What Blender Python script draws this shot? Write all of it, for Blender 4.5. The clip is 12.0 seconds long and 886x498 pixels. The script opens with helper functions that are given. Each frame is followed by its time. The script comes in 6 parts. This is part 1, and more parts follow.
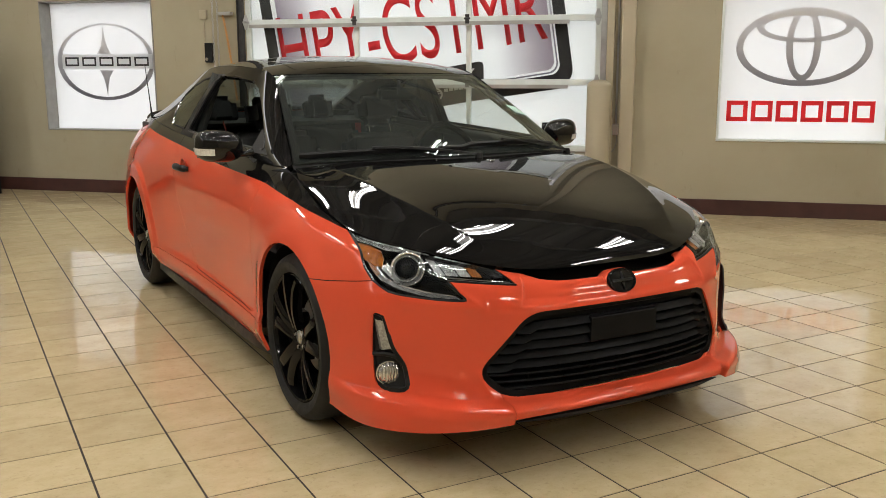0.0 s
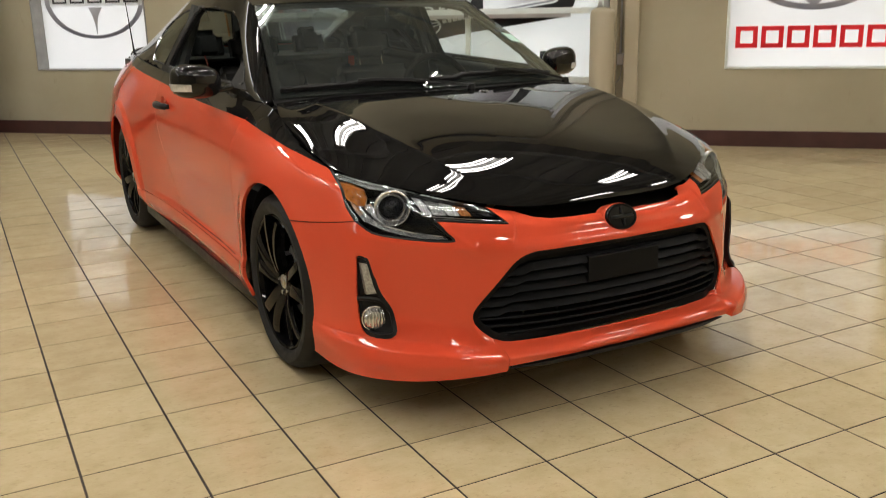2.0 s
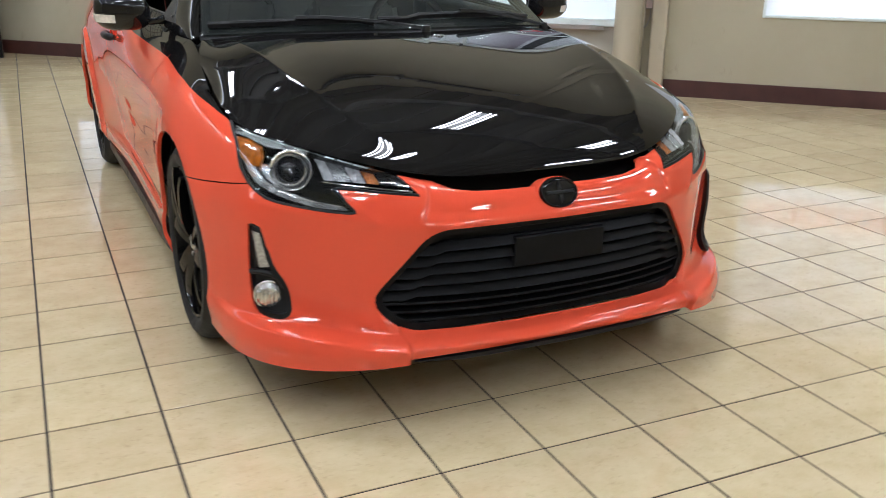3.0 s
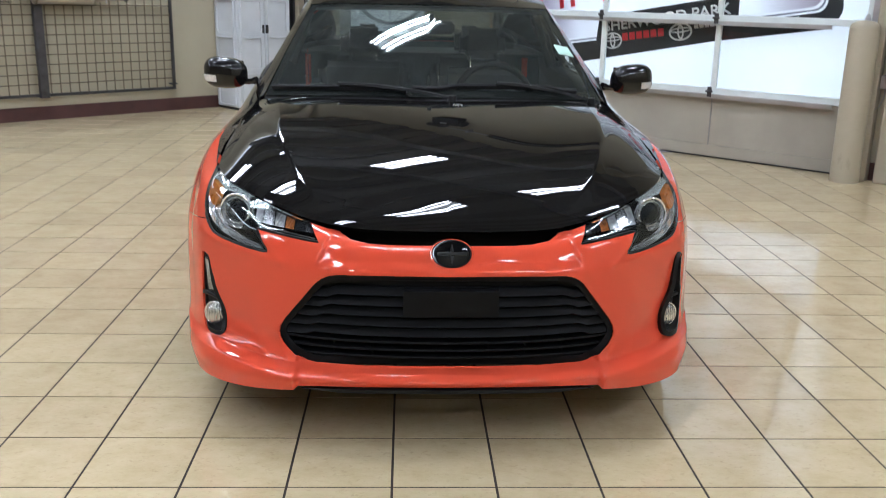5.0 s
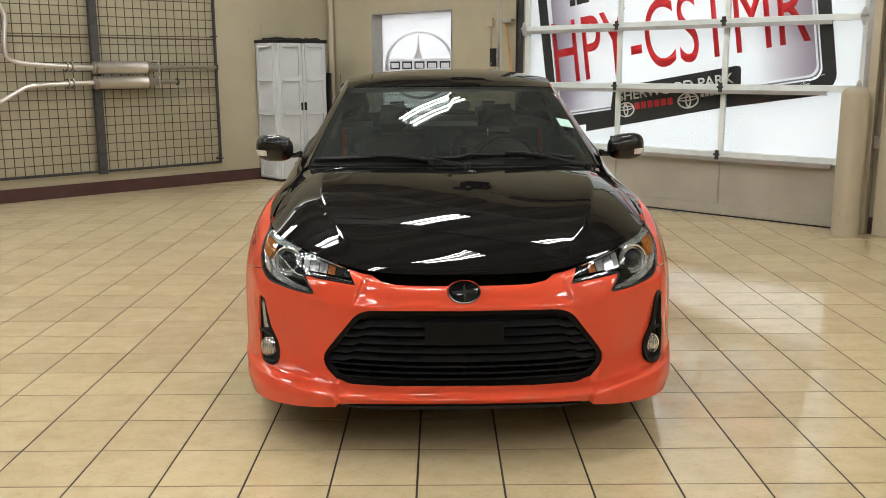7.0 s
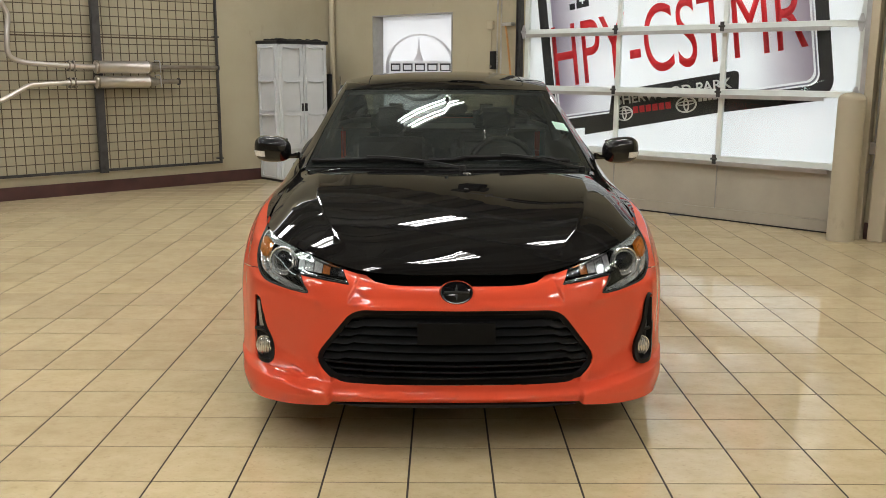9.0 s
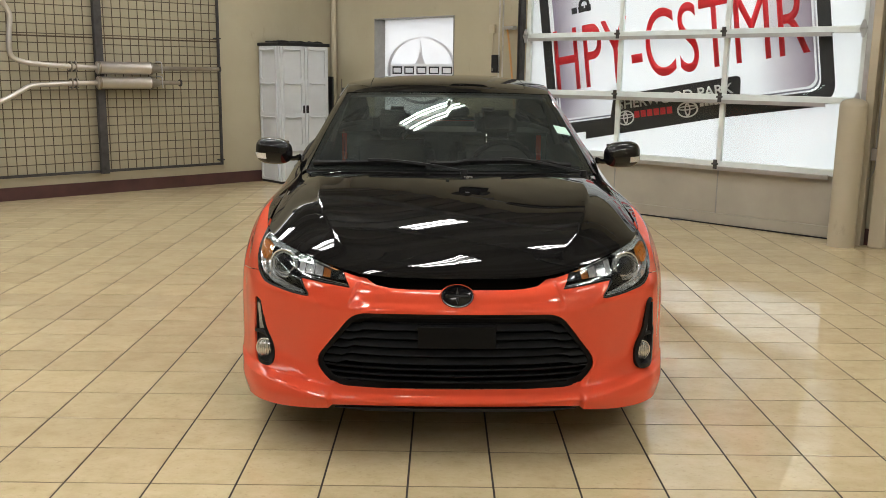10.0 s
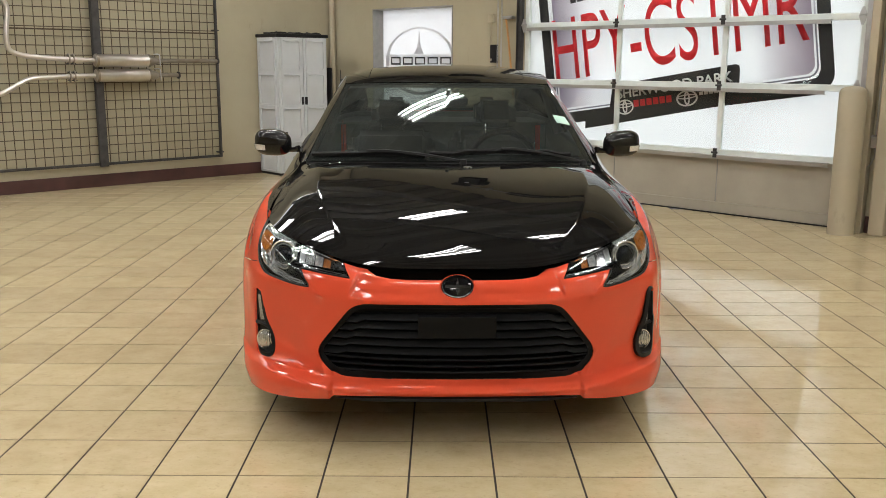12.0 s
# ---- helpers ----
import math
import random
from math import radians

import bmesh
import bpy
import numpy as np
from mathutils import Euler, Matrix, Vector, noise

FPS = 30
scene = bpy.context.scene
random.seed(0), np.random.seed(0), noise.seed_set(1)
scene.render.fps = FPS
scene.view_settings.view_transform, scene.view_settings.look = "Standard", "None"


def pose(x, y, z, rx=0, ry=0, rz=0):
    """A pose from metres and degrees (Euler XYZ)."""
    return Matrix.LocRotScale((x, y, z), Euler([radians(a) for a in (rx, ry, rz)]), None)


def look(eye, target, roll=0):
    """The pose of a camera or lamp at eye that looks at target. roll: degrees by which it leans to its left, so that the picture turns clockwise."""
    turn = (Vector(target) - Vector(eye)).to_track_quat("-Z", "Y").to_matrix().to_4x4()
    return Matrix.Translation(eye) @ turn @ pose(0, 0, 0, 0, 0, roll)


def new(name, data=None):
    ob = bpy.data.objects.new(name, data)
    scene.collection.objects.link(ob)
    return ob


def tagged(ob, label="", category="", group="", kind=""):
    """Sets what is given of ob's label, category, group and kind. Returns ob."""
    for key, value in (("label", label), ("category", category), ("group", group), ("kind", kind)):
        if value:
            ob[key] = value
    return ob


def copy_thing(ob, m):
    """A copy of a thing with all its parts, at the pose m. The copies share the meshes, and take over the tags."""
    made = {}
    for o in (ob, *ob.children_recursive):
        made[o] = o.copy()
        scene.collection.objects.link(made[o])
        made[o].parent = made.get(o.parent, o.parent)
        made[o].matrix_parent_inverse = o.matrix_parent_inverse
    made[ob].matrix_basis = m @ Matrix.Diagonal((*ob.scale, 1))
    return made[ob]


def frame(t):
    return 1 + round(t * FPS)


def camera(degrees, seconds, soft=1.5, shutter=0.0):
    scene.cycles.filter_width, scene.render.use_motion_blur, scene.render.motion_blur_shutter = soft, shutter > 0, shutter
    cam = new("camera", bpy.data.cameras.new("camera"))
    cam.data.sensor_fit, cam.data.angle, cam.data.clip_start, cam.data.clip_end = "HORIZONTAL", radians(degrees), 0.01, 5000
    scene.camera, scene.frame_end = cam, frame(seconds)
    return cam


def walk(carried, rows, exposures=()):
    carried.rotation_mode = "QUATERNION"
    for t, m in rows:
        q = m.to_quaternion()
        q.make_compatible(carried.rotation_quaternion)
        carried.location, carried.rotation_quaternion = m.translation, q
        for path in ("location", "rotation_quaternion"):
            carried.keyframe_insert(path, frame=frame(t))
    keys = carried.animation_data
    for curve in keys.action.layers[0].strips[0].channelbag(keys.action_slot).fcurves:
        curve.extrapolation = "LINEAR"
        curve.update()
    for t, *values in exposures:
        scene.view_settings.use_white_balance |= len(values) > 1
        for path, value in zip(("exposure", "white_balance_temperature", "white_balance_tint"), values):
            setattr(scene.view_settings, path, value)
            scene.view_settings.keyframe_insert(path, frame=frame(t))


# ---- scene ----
cam = camera(51.9, 12.0, soft=0.5, shutter=0.5)
PATH = [
    (0, (-1.244, -2.143, 1.340), (-0.338, -0.480, 0.972), -0.1),
    (0.5, (-1.243, -2.140, 1.338), (-0.340, -0.476, 0.970), 0.0),
    (1, (-1.242, -2.140, 1.336), (-0.341, -0.476, 0.963), 0.1),
    (1.5, (-1.227, -2.130, 1.328), (-0.330, -0.474, 0.912), -0.2),
    (2, (-1.096, -2.012, 1.303), (-0.221, -0.366, 0.806), -1.2),
    (2.5, (-0.849, -1.861, 1.304), (-0.053, -0.204, 0.718), -0.2),
    (2.7, (-0.738, -1.825, 1.294), (0.056, -0.177, 0.678), 0.0),
    (4.3, (0.329, -2.078, 1.369), (0.594, -0.285, 0.708), 4.5),
    (4.5, (0.414, -2.129, 1.352), (0.602, -0.315, 0.721), 2.7),
    (5, (0.638, -2.364, 1.376), (0.720, -0.507, 0.860), 1.3),
    (5.5, (0.673, -2.594, 1.408), (0.700, -0.723, 0.937), 1.1),
    (6, (0.640, -2.769, 1.429), (0.648, -0.891, 0.988), 0.5),
    (6.5, (0.670, -2.891, 1.424), (0.658, -1.013, 0.982), 1.1),
    (7, (0.694, -2.972, 1.438), (0.700, -1.079, 1.060), -0.2),
    (9, (0.723, -3.018, 1.444), (0.727, -1.126, 1.070), 0.3),
    (9.5, (0.712, -3.008, 1.435), (0.724, -1.116, 1.062), 0.7),
    (10, (0.719, -3.013, 1.445), (0.723, -1.119, 1.077), 0.7),
    (10.5, (0.721, -3.012, 1.440), (0.722, -1.119, 1.071), 0.6),
    (11, (0.718, -3.011, 1.446), (0.721, -1.119, 1.068), 0.5),
    (11.5, (0.720, -3.008, 1.439), (0.723, -1.117, 1.057), 0.4),
    (12, (0.720, -3.013, 1.443), (0.724, -1.123, 1.056), 0.3),
]
EXPOSURES = [(0, -.12, 6600, 10), (1.5, -.12, 6650, 10), (2.0, -.16, 6700, 10), (2.5, .24, 6000, 11), (2.9, .27, 5600, 11), (4.3, .30, 4950, 12), (4.5, .30, 4950, 12),
             (5.0, .20, 5350, 12), (5.5, .10, 5700, 11), (6.0, .09, 5950, 10), (6.5, .12, 6150, 10), (7.0, .07, 6350, 10), (7.3, .05, 6350, 10), (8.7, -.04, 6400, 10), (9.1, -.04, 6400, 10), (9.6, .0, 6400, 10), (12, .01, 6400, 10)]
walk(cam, [(t, look(eye, target, roll)) for t, eye, target, roll in PATH], EXPOSURES)

# ---------------------------------------------------------------- world and exposure
world = bpy.data.worlds.new("world")
scene.world = world
world.use_nodes = True
wn = world.node_tree
sky = wn.nodes.new("ShaderNodeTexSky")
sky.sky_type = "NISHITA"
sky.sun_disc = False
sky.sun_elevation, sky.sun_rotation = radians(38), radians(200)
sky.air_density, sky.dust_density = 1.0, 3.0
pale = wn.nodes.new("ShaderNodeHueSaturation")
pale.inputs["Saturation"].default_value = 0.08
wn.links.new(sky.outputs["Color"], pale.inputs["Color"])
wn.links.new(pale.outputs["Color"], wn.nodes["Background"].inputs["Color"])
wn.nodes["Background"].inputs["Strength"].default_value = 1.6
scene.view_settings.exposure = 0.0
TUBE = 78.0         # strength of the ceiling tubes

# ---------------------------------------------------------------- helpers
CORNER = Vector((-0.820, 9.839, 0.0))
BACK = math.atan2(-0.6884, 0.7254)       # direction of the back wall
LEFT = math.atan2(-0.6769, -0.7361)      # direction of the side wall, away from the corner
TILE = 0.3048


def wall_frame(direction, origin):
    """x runs along the wall, y into the room, z up."""
    u = Vector((math.cos(direction), math.sin(direction), 0))
    n = Vector((u.y, -u.x, 0))
    if (Vector((0.8, 0.0, 0)) - origin).dot(n) < 0:
        n = -n
    m = Matrix((u, n, Vector((0, 0, 1)))).transposed().to_4x4()
    return Matrix.Translation(origin) @ m


WB = wall_frame(BACK, CORNER)
WL = wall_frame(LEFT, CORNER)


def finish(bm, name, material, parent=None, label="", smooth=None, m=None):
    """Link a bmesh as one mesh object; smooth: angle in degrees under which edges are shaded smooth."""
    bmesh.ops.recalc_face_normals(bm, faces=bm.faces)
    return link(bm, name, material, parent, label, smooth, m)


def link(bm, name, material, parent=None, label="", smooth=None, m=None):
    me = bpy.data.meshes.new(name)
    if smooth is not None:
        lim = radians(smooth)
        for f in bm.faces:
            f.smooth = True
        for e in bm.edges:
            if len(e.link_faces) == 2 and e.calc_face_angle(0) > lim:
                e.smooth = False
    bm.to_mesh(me)
    bm.free()
    for mt in (material if isinstance(material, (list, tuple)) else [material]):
        me.materials.append(mt)
    ob = new(name, me)
    if parent is not None:
        ob.parent = parent
    if m is not None:
        ob.matrix_basis = m
    if label:
        ob["label"] = label
    return ob


def part(name, bm, material, parent, label="", smooth=None, m=None):
    return finish(bm, name, material, parent, label, smooth, m)


def empty(name, m=None, parent=None):
    ob = new(name)
    ob.empty_display_size = 0.1
    if m is not None:
        ob.matrix_basis = m
    if parent is not None:
        ob.parent = parent
    return ob


def firm(knots, values, at):
    """A monotone cubic through the values: keeps ridges crisp, with no overshoot."""
    t, y, at = np.asarray(knots, float), np.asarray(values, float), np.asarray(at, float)
    h = np.diff(t).reshape((-1,) + (1,) * (y.ndim - 1))
    d = np.diff(y, axis=0) / h
    m = np.zeros_like(y)
    a, b = d[:-1], d[1:]
    same = a * b > 0
    w1, w2 = 2 * h[1:] + h[:-1], h[1:] + 2 * h[:-1]
    m[1:-1] = np.where(same, (w1 + w2) / (w1 / np.where(same, a, 1) + w2 / np.where(same, b, 1)), 0)
    m[0], m[-1] = d[0], d[-1]
    k = np.clip(np.searchsorted(t, at, side="right") - 1, 0, len(t) - 2)
    f = ((at - t[k]) / (t[k + 1] - t[k])).reshape((-1,) + (1,) * (y.ndim - 1))
    hk = h[k]
    return (2 * f ** 3 - 3 * f ** 2 + 1) * y[k] + (f ** 3 - 2 * f ** 2 + f) * hk * m[k] + (3 * f ** 2 - 2 * f ** 3) * y[k + 1] + (f ** 3 - f ** 2) * hk * m[k + 1]


def box(x0, x1, y0, y1, z0, z1, bevel=0.0, seg=1, bm=None):
    own = bm is None
    b = bmesh.new()
    bmesh.ops.create_cube(b, size=1, matrix=Matrix.Translation(((x0 + x1) / 2, (y0 + y1) / 2, (z0 + z1) / 2)) @ Matrix.Diagonal((x1 - x0, y1 - y0, z1 - z0, 1)))
    if bevel > 0:
        bmesh.ops.bevel(b, geom=b.edges[:], offset=bevel, segments=seg, affect="EDGES", profile=0.5)
    if own:
        return b
    merge(bm, b)
    return bm


def merge(bm, other, m=None):
    """Add the faces of other to bm."""
    if m is not None:
        other.transform(m)
    vs = {v: bm.verts.new(v.co) for v in other.verts}
    for f in other.faces:
        try:
            nf = bm.faces.new([vs[v] for v in f.verts])
            nf.smooth, nf.material_index = f.smooth, f.material_index
        except ValueError:
            pass
    other.free()
    return bm


def lathe(profile, seg=32, axis="z", m=None):
    """Turn (radius, height) pairs round an axis."""
    bm = bmesh.new()
    rings = []
    for r, h in profile:
        if r < 1e-6:
            rings.append([bm.verts.new((0, 0, h))])
        else:
            rings.append([bm.verts.new((r * math.cos(2 * math.pi * i / seg), r * math.sin(2 * math.pi * i / seg), h)) for i in range(seg)])
    for a, b in zip(rings, rings[1:]):
        for i in range(seg):
            j = (i + 1) % seg
            if len(a) == 1 and len(b) == 1:
                continue
            if len(a) == 1:
                bm.faces.new((a[0], b[i], b[j]))
            elif len(b) == 1:
                bm.faces.new((a[i], b[0], a[j]))
            else:
                bm.faces.new((a[i], b[i], b[j], a[j]))
    rot = {"z": Matrix.Identity(4), "x": Matrix.Rotation(radians(90), 4, "Y"), "y": Matrix.Rotation(radians(-90), 4, "X")}[axis]
    bm.transform((m if m is not None else Matrix.Identity(4)) @ rot)
    return bm


def smooth_path(pts, n=8):
    """A Catmull-Rom line through the points."""
    p = [Vector(q) for q in pts]
    p = [2 * p[0] - p[1]] + p + [2 * p[-1] - p[-2]]
    out = []
    for i in range(1, len(p) - 2):
        a, b, c, d = p[i - 1:i + 3]
        for k in range(n):
            t = k / n
            out.append(0.5 * (2 * b + (c - a) * t + (2 * a - 5 * b + 4 * c - d) * t * t + (3 * b - a - 3 * c + d) * t ** 3))
    out.append(p[-2])
    return out


def tube(path, r, seg=10, caps=True, bm=None, ring=None):
    """A round bar along a line; r may be a number or one number for each point. ring: own section, (a, b) pairs."""
    bm = bmesh.new() if bm is None else bm
    pts = [Vector(p) for p in path]
    rs = r if isinstance(r, (list, tuple)) else [r] * len(pts)
    sec = ring or [(math.cos(2 * math.pi * i / seg), math.sin(2 * math.pi * i / seg)) for i in range(seg)]
    up = Vector((0, 0, 1))
    rings, side = [], None
    for i, p in enumerate(pts):
        d = (pts[min(i + 1, len(pts) - 1)] - pts[max(i - 1, 0)]).normalized()
        if side is None:
            side = d.cross(up if abs(d.z) < 0.9 else Vector((1, 0, 0))).normalized()
        else:
            side = (side - d * side.dot(d)).normalized()
        nrm = side.cross(d)
        rings.append([bm.verts.new(p + rs[i] * (a * side + b * nrm)) for a, b in sec])
    n = len(sec)
    for a, b in zip(rings, rings[1:]):
        for i in range(n):
            bm.faces.new((a[i], a[(i + 1) % n], b[(i + 1) % n], b[i]))
    if caps:
        bm.faces.new(rings[0][::-1])
        bm.faces.new(rings[-1])
    return bm


def plate(outline, y0, y1, bm=None, holes=()):
    """A flat plate in the xz plane, between y0 and y1."""
    own = bm is None
    b = bmesh.new()
    vs = [b.verts.new((x, y0, z)) for x, z in outline]
    f = b.faces.new(vs)
    r = bmesh.ops.extrude_face_region(b, geom=[f])
    bmesh.ops.translate(b, vec=(0, y1 - y0, 0), verts=[v for v in r["geom"] if isinstance(v, bmesh.types.BMVert)])
    if own:
        return b
    merge(bm, b)
    return bm


def ring_plate(outer, inner, y0, y1):
    """A flat ring in the xz plane between two outlines of the same count."""
    b = bmesh.new()
    n = len(outer)
    rows = [[b.verts.new((x, y, z)) for x, z in o] for o, y in ((outer, y0), (outer, y1), (inner, y1), (inner, y0))]
    for a, c in zip(rows, rows[1:] + rows[:1]):
        for i in range(n):
            b.faces.new((a[i], a[(i + 1) % n], c[(i + 1) % n], c[i]))
    return b


def ellipse(cx, cz, rx, rz, n=48, tilt=0.0):
    c, s = math.cos(tilt), math.sin(tilt)
    return [(cx + rx * math.cos(2 * math.pi * i / n) * c - rz * math.sin(2 * math.pi * i / n) * s,
             cz + rx * math.cos(2 * math.pi * i / n) * s + rz * math.sin(2 * math.pi * i / n) * c) for i in range(n)]


def spline(knots, values, at):
    """Natural cubic spline through values (any number of columns)."""
    t, y, at = np.asarray(knots, float), np.asarray(values, float), np.asarray(at, float)
    n = len(t)
    h = np.diff(t)
    A, B = np.zeros((n, n)), np.zeros(y.shape)
    A[0, 0] = A[-1, -1] = 1
    for i in range(1, n - 1):
        A[i, i - 1], A[i, i], A[i, i + 1] = h[i - 1], 2 * (h[i - 1] + h[i]), h[i]
        B[i] = 6 * ((y[i + 1] - y[i]) / h[i] - (y[i] - y[i - 1]) / h[i - 1])
    M = np.linalg.solve(A, B.reshape(n, -1)).reshape(B.shape)
    k = np.clip(np.searchsorted(t, at, side="right") - 1, 0, n - 2)
    hk = h[k].reshape(-1, *[1] * (y.ndim - 1))
    a = (t[k + 1] - at).reshape(hk.shape)
    b = (at - t[k]).reshape(hk.shape)
    return (M[k] * a ** 3 + M[k + 1] * b ** 3) / (6 * hk) + (y[k] / hk - M[k] * hk / 6) * a + (y[k + 1] / hk - M[k + 1] * hk / 6) * b

# ---------------------------------------------------------------- materials
def mat(name, color, rough=0.5, metal=0.0, coat=0.0, spec=0.5):
    """A plain start: returns the material, its nodes, links and shader."""
    m = bpy.data.materials.new(name)
    m.use_nodes = True
    nt = m.node_tree
    b = nt.nodes["Principled BSDF"]
    b.inputs["Base Color"].default_value = (*color, 1)
    b.inputs["Roughness"].default_value = rough
    b.inputs["Metallic"].default_value = metal
    b.inputs["Coat Weight"].default_value = coat
    b.inputs["Coat Roughness"].default_value = 0.02
    b.inputs["Specular IOR Level"].default_value = spec
    return m, nt.nodes, nt.links, b


def coords(N, L, kind="Object", scale=(1, 1, 1)):
    tc = N.new("ShaderNodeTexCoord")
    mp = N.new("ShaderNodeMapping")
    mp.inputs["Scale"].default_value = scale
    L.new(tc.outputs[kind], mp.inputs["Vector"])
    return mp.outputs["Vector"]


def noise_node(N, L, vec, scale, detail=4, rough=0.55):
    n = N.new("ShaderNodeTexNoise")
    n.inputs["Scale"].default_value = scale
    n.inputs["Detail"].default_value = detail
    n.inputs["Roughness"].default_value = rough
    if vec is not None:
        L.new(vec, n.inputs["Vector"])
    return n


def ramp(N, L, fac, stops):
    r = N.new("ShaderNodeValToRGB")
    e = r.color_ramp.elements
    while len(e) < len(stops):
        e.new(0.5)
    for el, (p, c) in zip(e, stops):
        el.position, el.color = p, (*c, 1) if len(c) == 3 else c
    L.new(fac, r.inputs["Fac"])
    return r.outputs["Color"]


def mix(N, L, fac, a, b, mode="MIX"):
    n = N.new("ShaderNodeMix")
    n.data_type, n.blend_type = "RGBA", mode
    for s, v in (("Factor", fac), ("A", a), ("B", b)):
        sock = [i for i in n.inputs if i.name == s and i.enabled][0]
        if hasattr(v, "is_output"):
            L.new(v, sock)
        else:
            sock.default_value = v if s == "Factor" else (*v, 1)
    return [o for o in n.outputs if o.enabled][0]


def bump(N, L, b, height, strength, distance=0.01):
    n = N.new("ShaderNodeBump")
    n.inputs["Strength"].default_value = strength
    n.inputs["Distance"].default_value = distance
    L.new(height, n.inputs["Height"])
    L.new(n.outputs["Normal"], b.inputs["Normal"])
    return n


def wall_paint(name, color, dirt):
    m, N, L, b = mat(name, color, 0.62, spec=0.35)
    v = coords(N, L)
    big = noise_node(N, L, v, 0.9, 5)
    fine = noise_node(N, L, v, 14, 4)
    c = mix(N, L, ramp(N, L, big.outputs["Fac"], [(0.35, (0, 0, 0)), (0.75, (1, 1, 1))]), color, dirt)
    sc = noise_node(N, L, coords(N, L, scale=(3.5, 3.5, 1.3)), 2.2, 8, 0.7)
    spots = ramp(N, L, sc.outputs["Fac"], [(0.60, (0, 0, 0)), (0.68, (0.35, 0.35, 0.35)), (0.8, (0.6, 0.6, 0.6))])
    c = mix(N, L, spots, c, tuple(0.72 * x for x in dirt))
    L.new(c, b.inputs["Base Color"])
    L.new(ramp(N, L, fine.outputs["Fac"], [(0.3, (0.5,) * 3), (0.7, (0.7,) * 3)]), b.inputs["Roughness"])
    bump(N, L, b, noise_node(N, L, v, 160, 3).outputs["Fac"], 0.12, 0.004)
    return m


M_WALL = wall_paint("wall_paint", (0.398, 0.362, 0.262), (0.345, 0.307, 0.212))
M_COLUMN = wall_paint("column_paint", (0.44, 0.392, 0.29), (0.385, 0.338, 0.242))
M_SKIRT, N, L, b = mat("skirting", (0.052, 0.018, 0.016), 0.45)
n = noise_node(N, L, coords(N, L), 6, 6)
L.new(ramp(N, L, n.outputs["Fac"], [(0.3, (0.042, 0.014, 0.013)), (0.75, (0.075, 0.028, 0.024))]), b.inputs["Base Color"])
L.new(ramp(N, L, n.outputs["Fac"], [(0.3, (0.35,) * 3), (0.7, (0.6,) * 3)]), b.inputs["Roughness"])

# glazed floor tile: every tile a little different, cloudy, fine pits
M_TILE, N, L, b = mat("floor_tile", (0.5, 0.4, 0.26), 0.12, spec=0.6)
geo = N.new("ShaderNodeNewGeometry")
oi = N.new("ShaderNodeObjectInfo")
tc = N.new("ShaderNodeTexCoord")
rnd = N.new("ShaderNodeMath")
rnd.operation = "ADD"
L.new(geo.outputs["Random Per Island"], rnd.inputs[0])
L.new(oi.outputs["Random"], rnd.inputs[1])
fr = N.new("ShaderNodeMath")
fr.operation = "FRACT"
L.new(rnd.outputs[0], fr.inputs[0])
pos = geo.outputs["Position"]
off = N.new("ShaderNodeVectorMath")
off.operation = "MULTIPLY_ADD"
comb = N.new("ShaderNodeCombineXYZ")
for k in range(3):
    L.new(fr.outputs[0], comb.inputs[k])
L.new(comb.outputs[0], off.inputs[0])
off.inputs[1].default_value = (37, 53, 11)
L.new(pos, off.inputs[2])
streak = N.new("ShaderNodeMapping")
streak.inputs["Scale"].default_value = (1, 1.25, 1)
L.new(off.outputs[0], streak.inputs["Vector"])
cloud = noise_node(N, L, streak.outputs[0], 7.0, 10, 0.72)
pits = noise_node(N, L, streak.outputs[0], 42, 6, 0.7)
base = ramp(N, L, cloud.outputs["Fac"], [(0.30, (0.532, 0.426, 0.247)), (0.5, (0.598, 0.490, 0.298)), (0.70, (0.648, 0.540, 0.342))])
tone = ramp(N, L, fr.outputs[0], [(0.0, (0.92, 0.91, 0.90)), (0.5, (1, 1, 1)), (1.0, (1.04, 1.04, 1.03))])
base = mix(N, L, 1.0, base, tone, "MULTIPLY")
pit = ramp(N, L, pits.outputs["Fac"], [(0.56, (0, 0, 0)), (0.72, (0.45,) * 3)])
base = mix(N, L, pit, base, (0.36, 0.26, 0.15))
L.new(base, b.inputs["Base Color"])
smear = noise_node(N, L, pos, 1.7, 5, 0.6)
L.new(ramp(N, L, smear.outputs["Fac"], [(0.3, (0.04,) * 3), (0.7, (0.10,) * 3)]), b.inputs["Roughness"])
bump(N, L, b, noise_node(N, L, streak.outputs[0], 9, 3).outputs["Fac"], 0.02, 0.004)

M_GROUT, N, L, b = mat("floor_grout", (0.11, 0.075, 0.045), 0.8)
n = noise_node(N, L, coords(N, L), 9, 5)
L.new(ramp(N, L, n.outputs["Fac"], [(0.3, (0.016, 0.010, 0.007)), (0.7, (0.042, 0.028, 0.018))]), b.inputs["Base Color"])


def metal(name, color, r0, r1, scale=(40, 40, 3), stain=(0.6, 0.6, 0.6)):
    m, N, L, b = mat(name, color, r0, 1.0)
    g = noise_node(N, L, coords(N, L, scale=scale), 3, 5)
    big = noise_node(N, L, coords(N, L), 4, 5)
    L.new(ramp(N, L, g.outputs["Fac"], [(0.3, (r0,) * 3), (0.7, (r1,) * 3)]), b.inputs["Roughness"])
    L.new(mix(N, L, ramp(N, L, big.outputs["Fac"], [(0.4, (0, 0, 0)), (0.8, (1, 1, 1))]), color, tuple(c * s for c, s in zip(color, stain))), b.inputs["Base Color"])
    return m


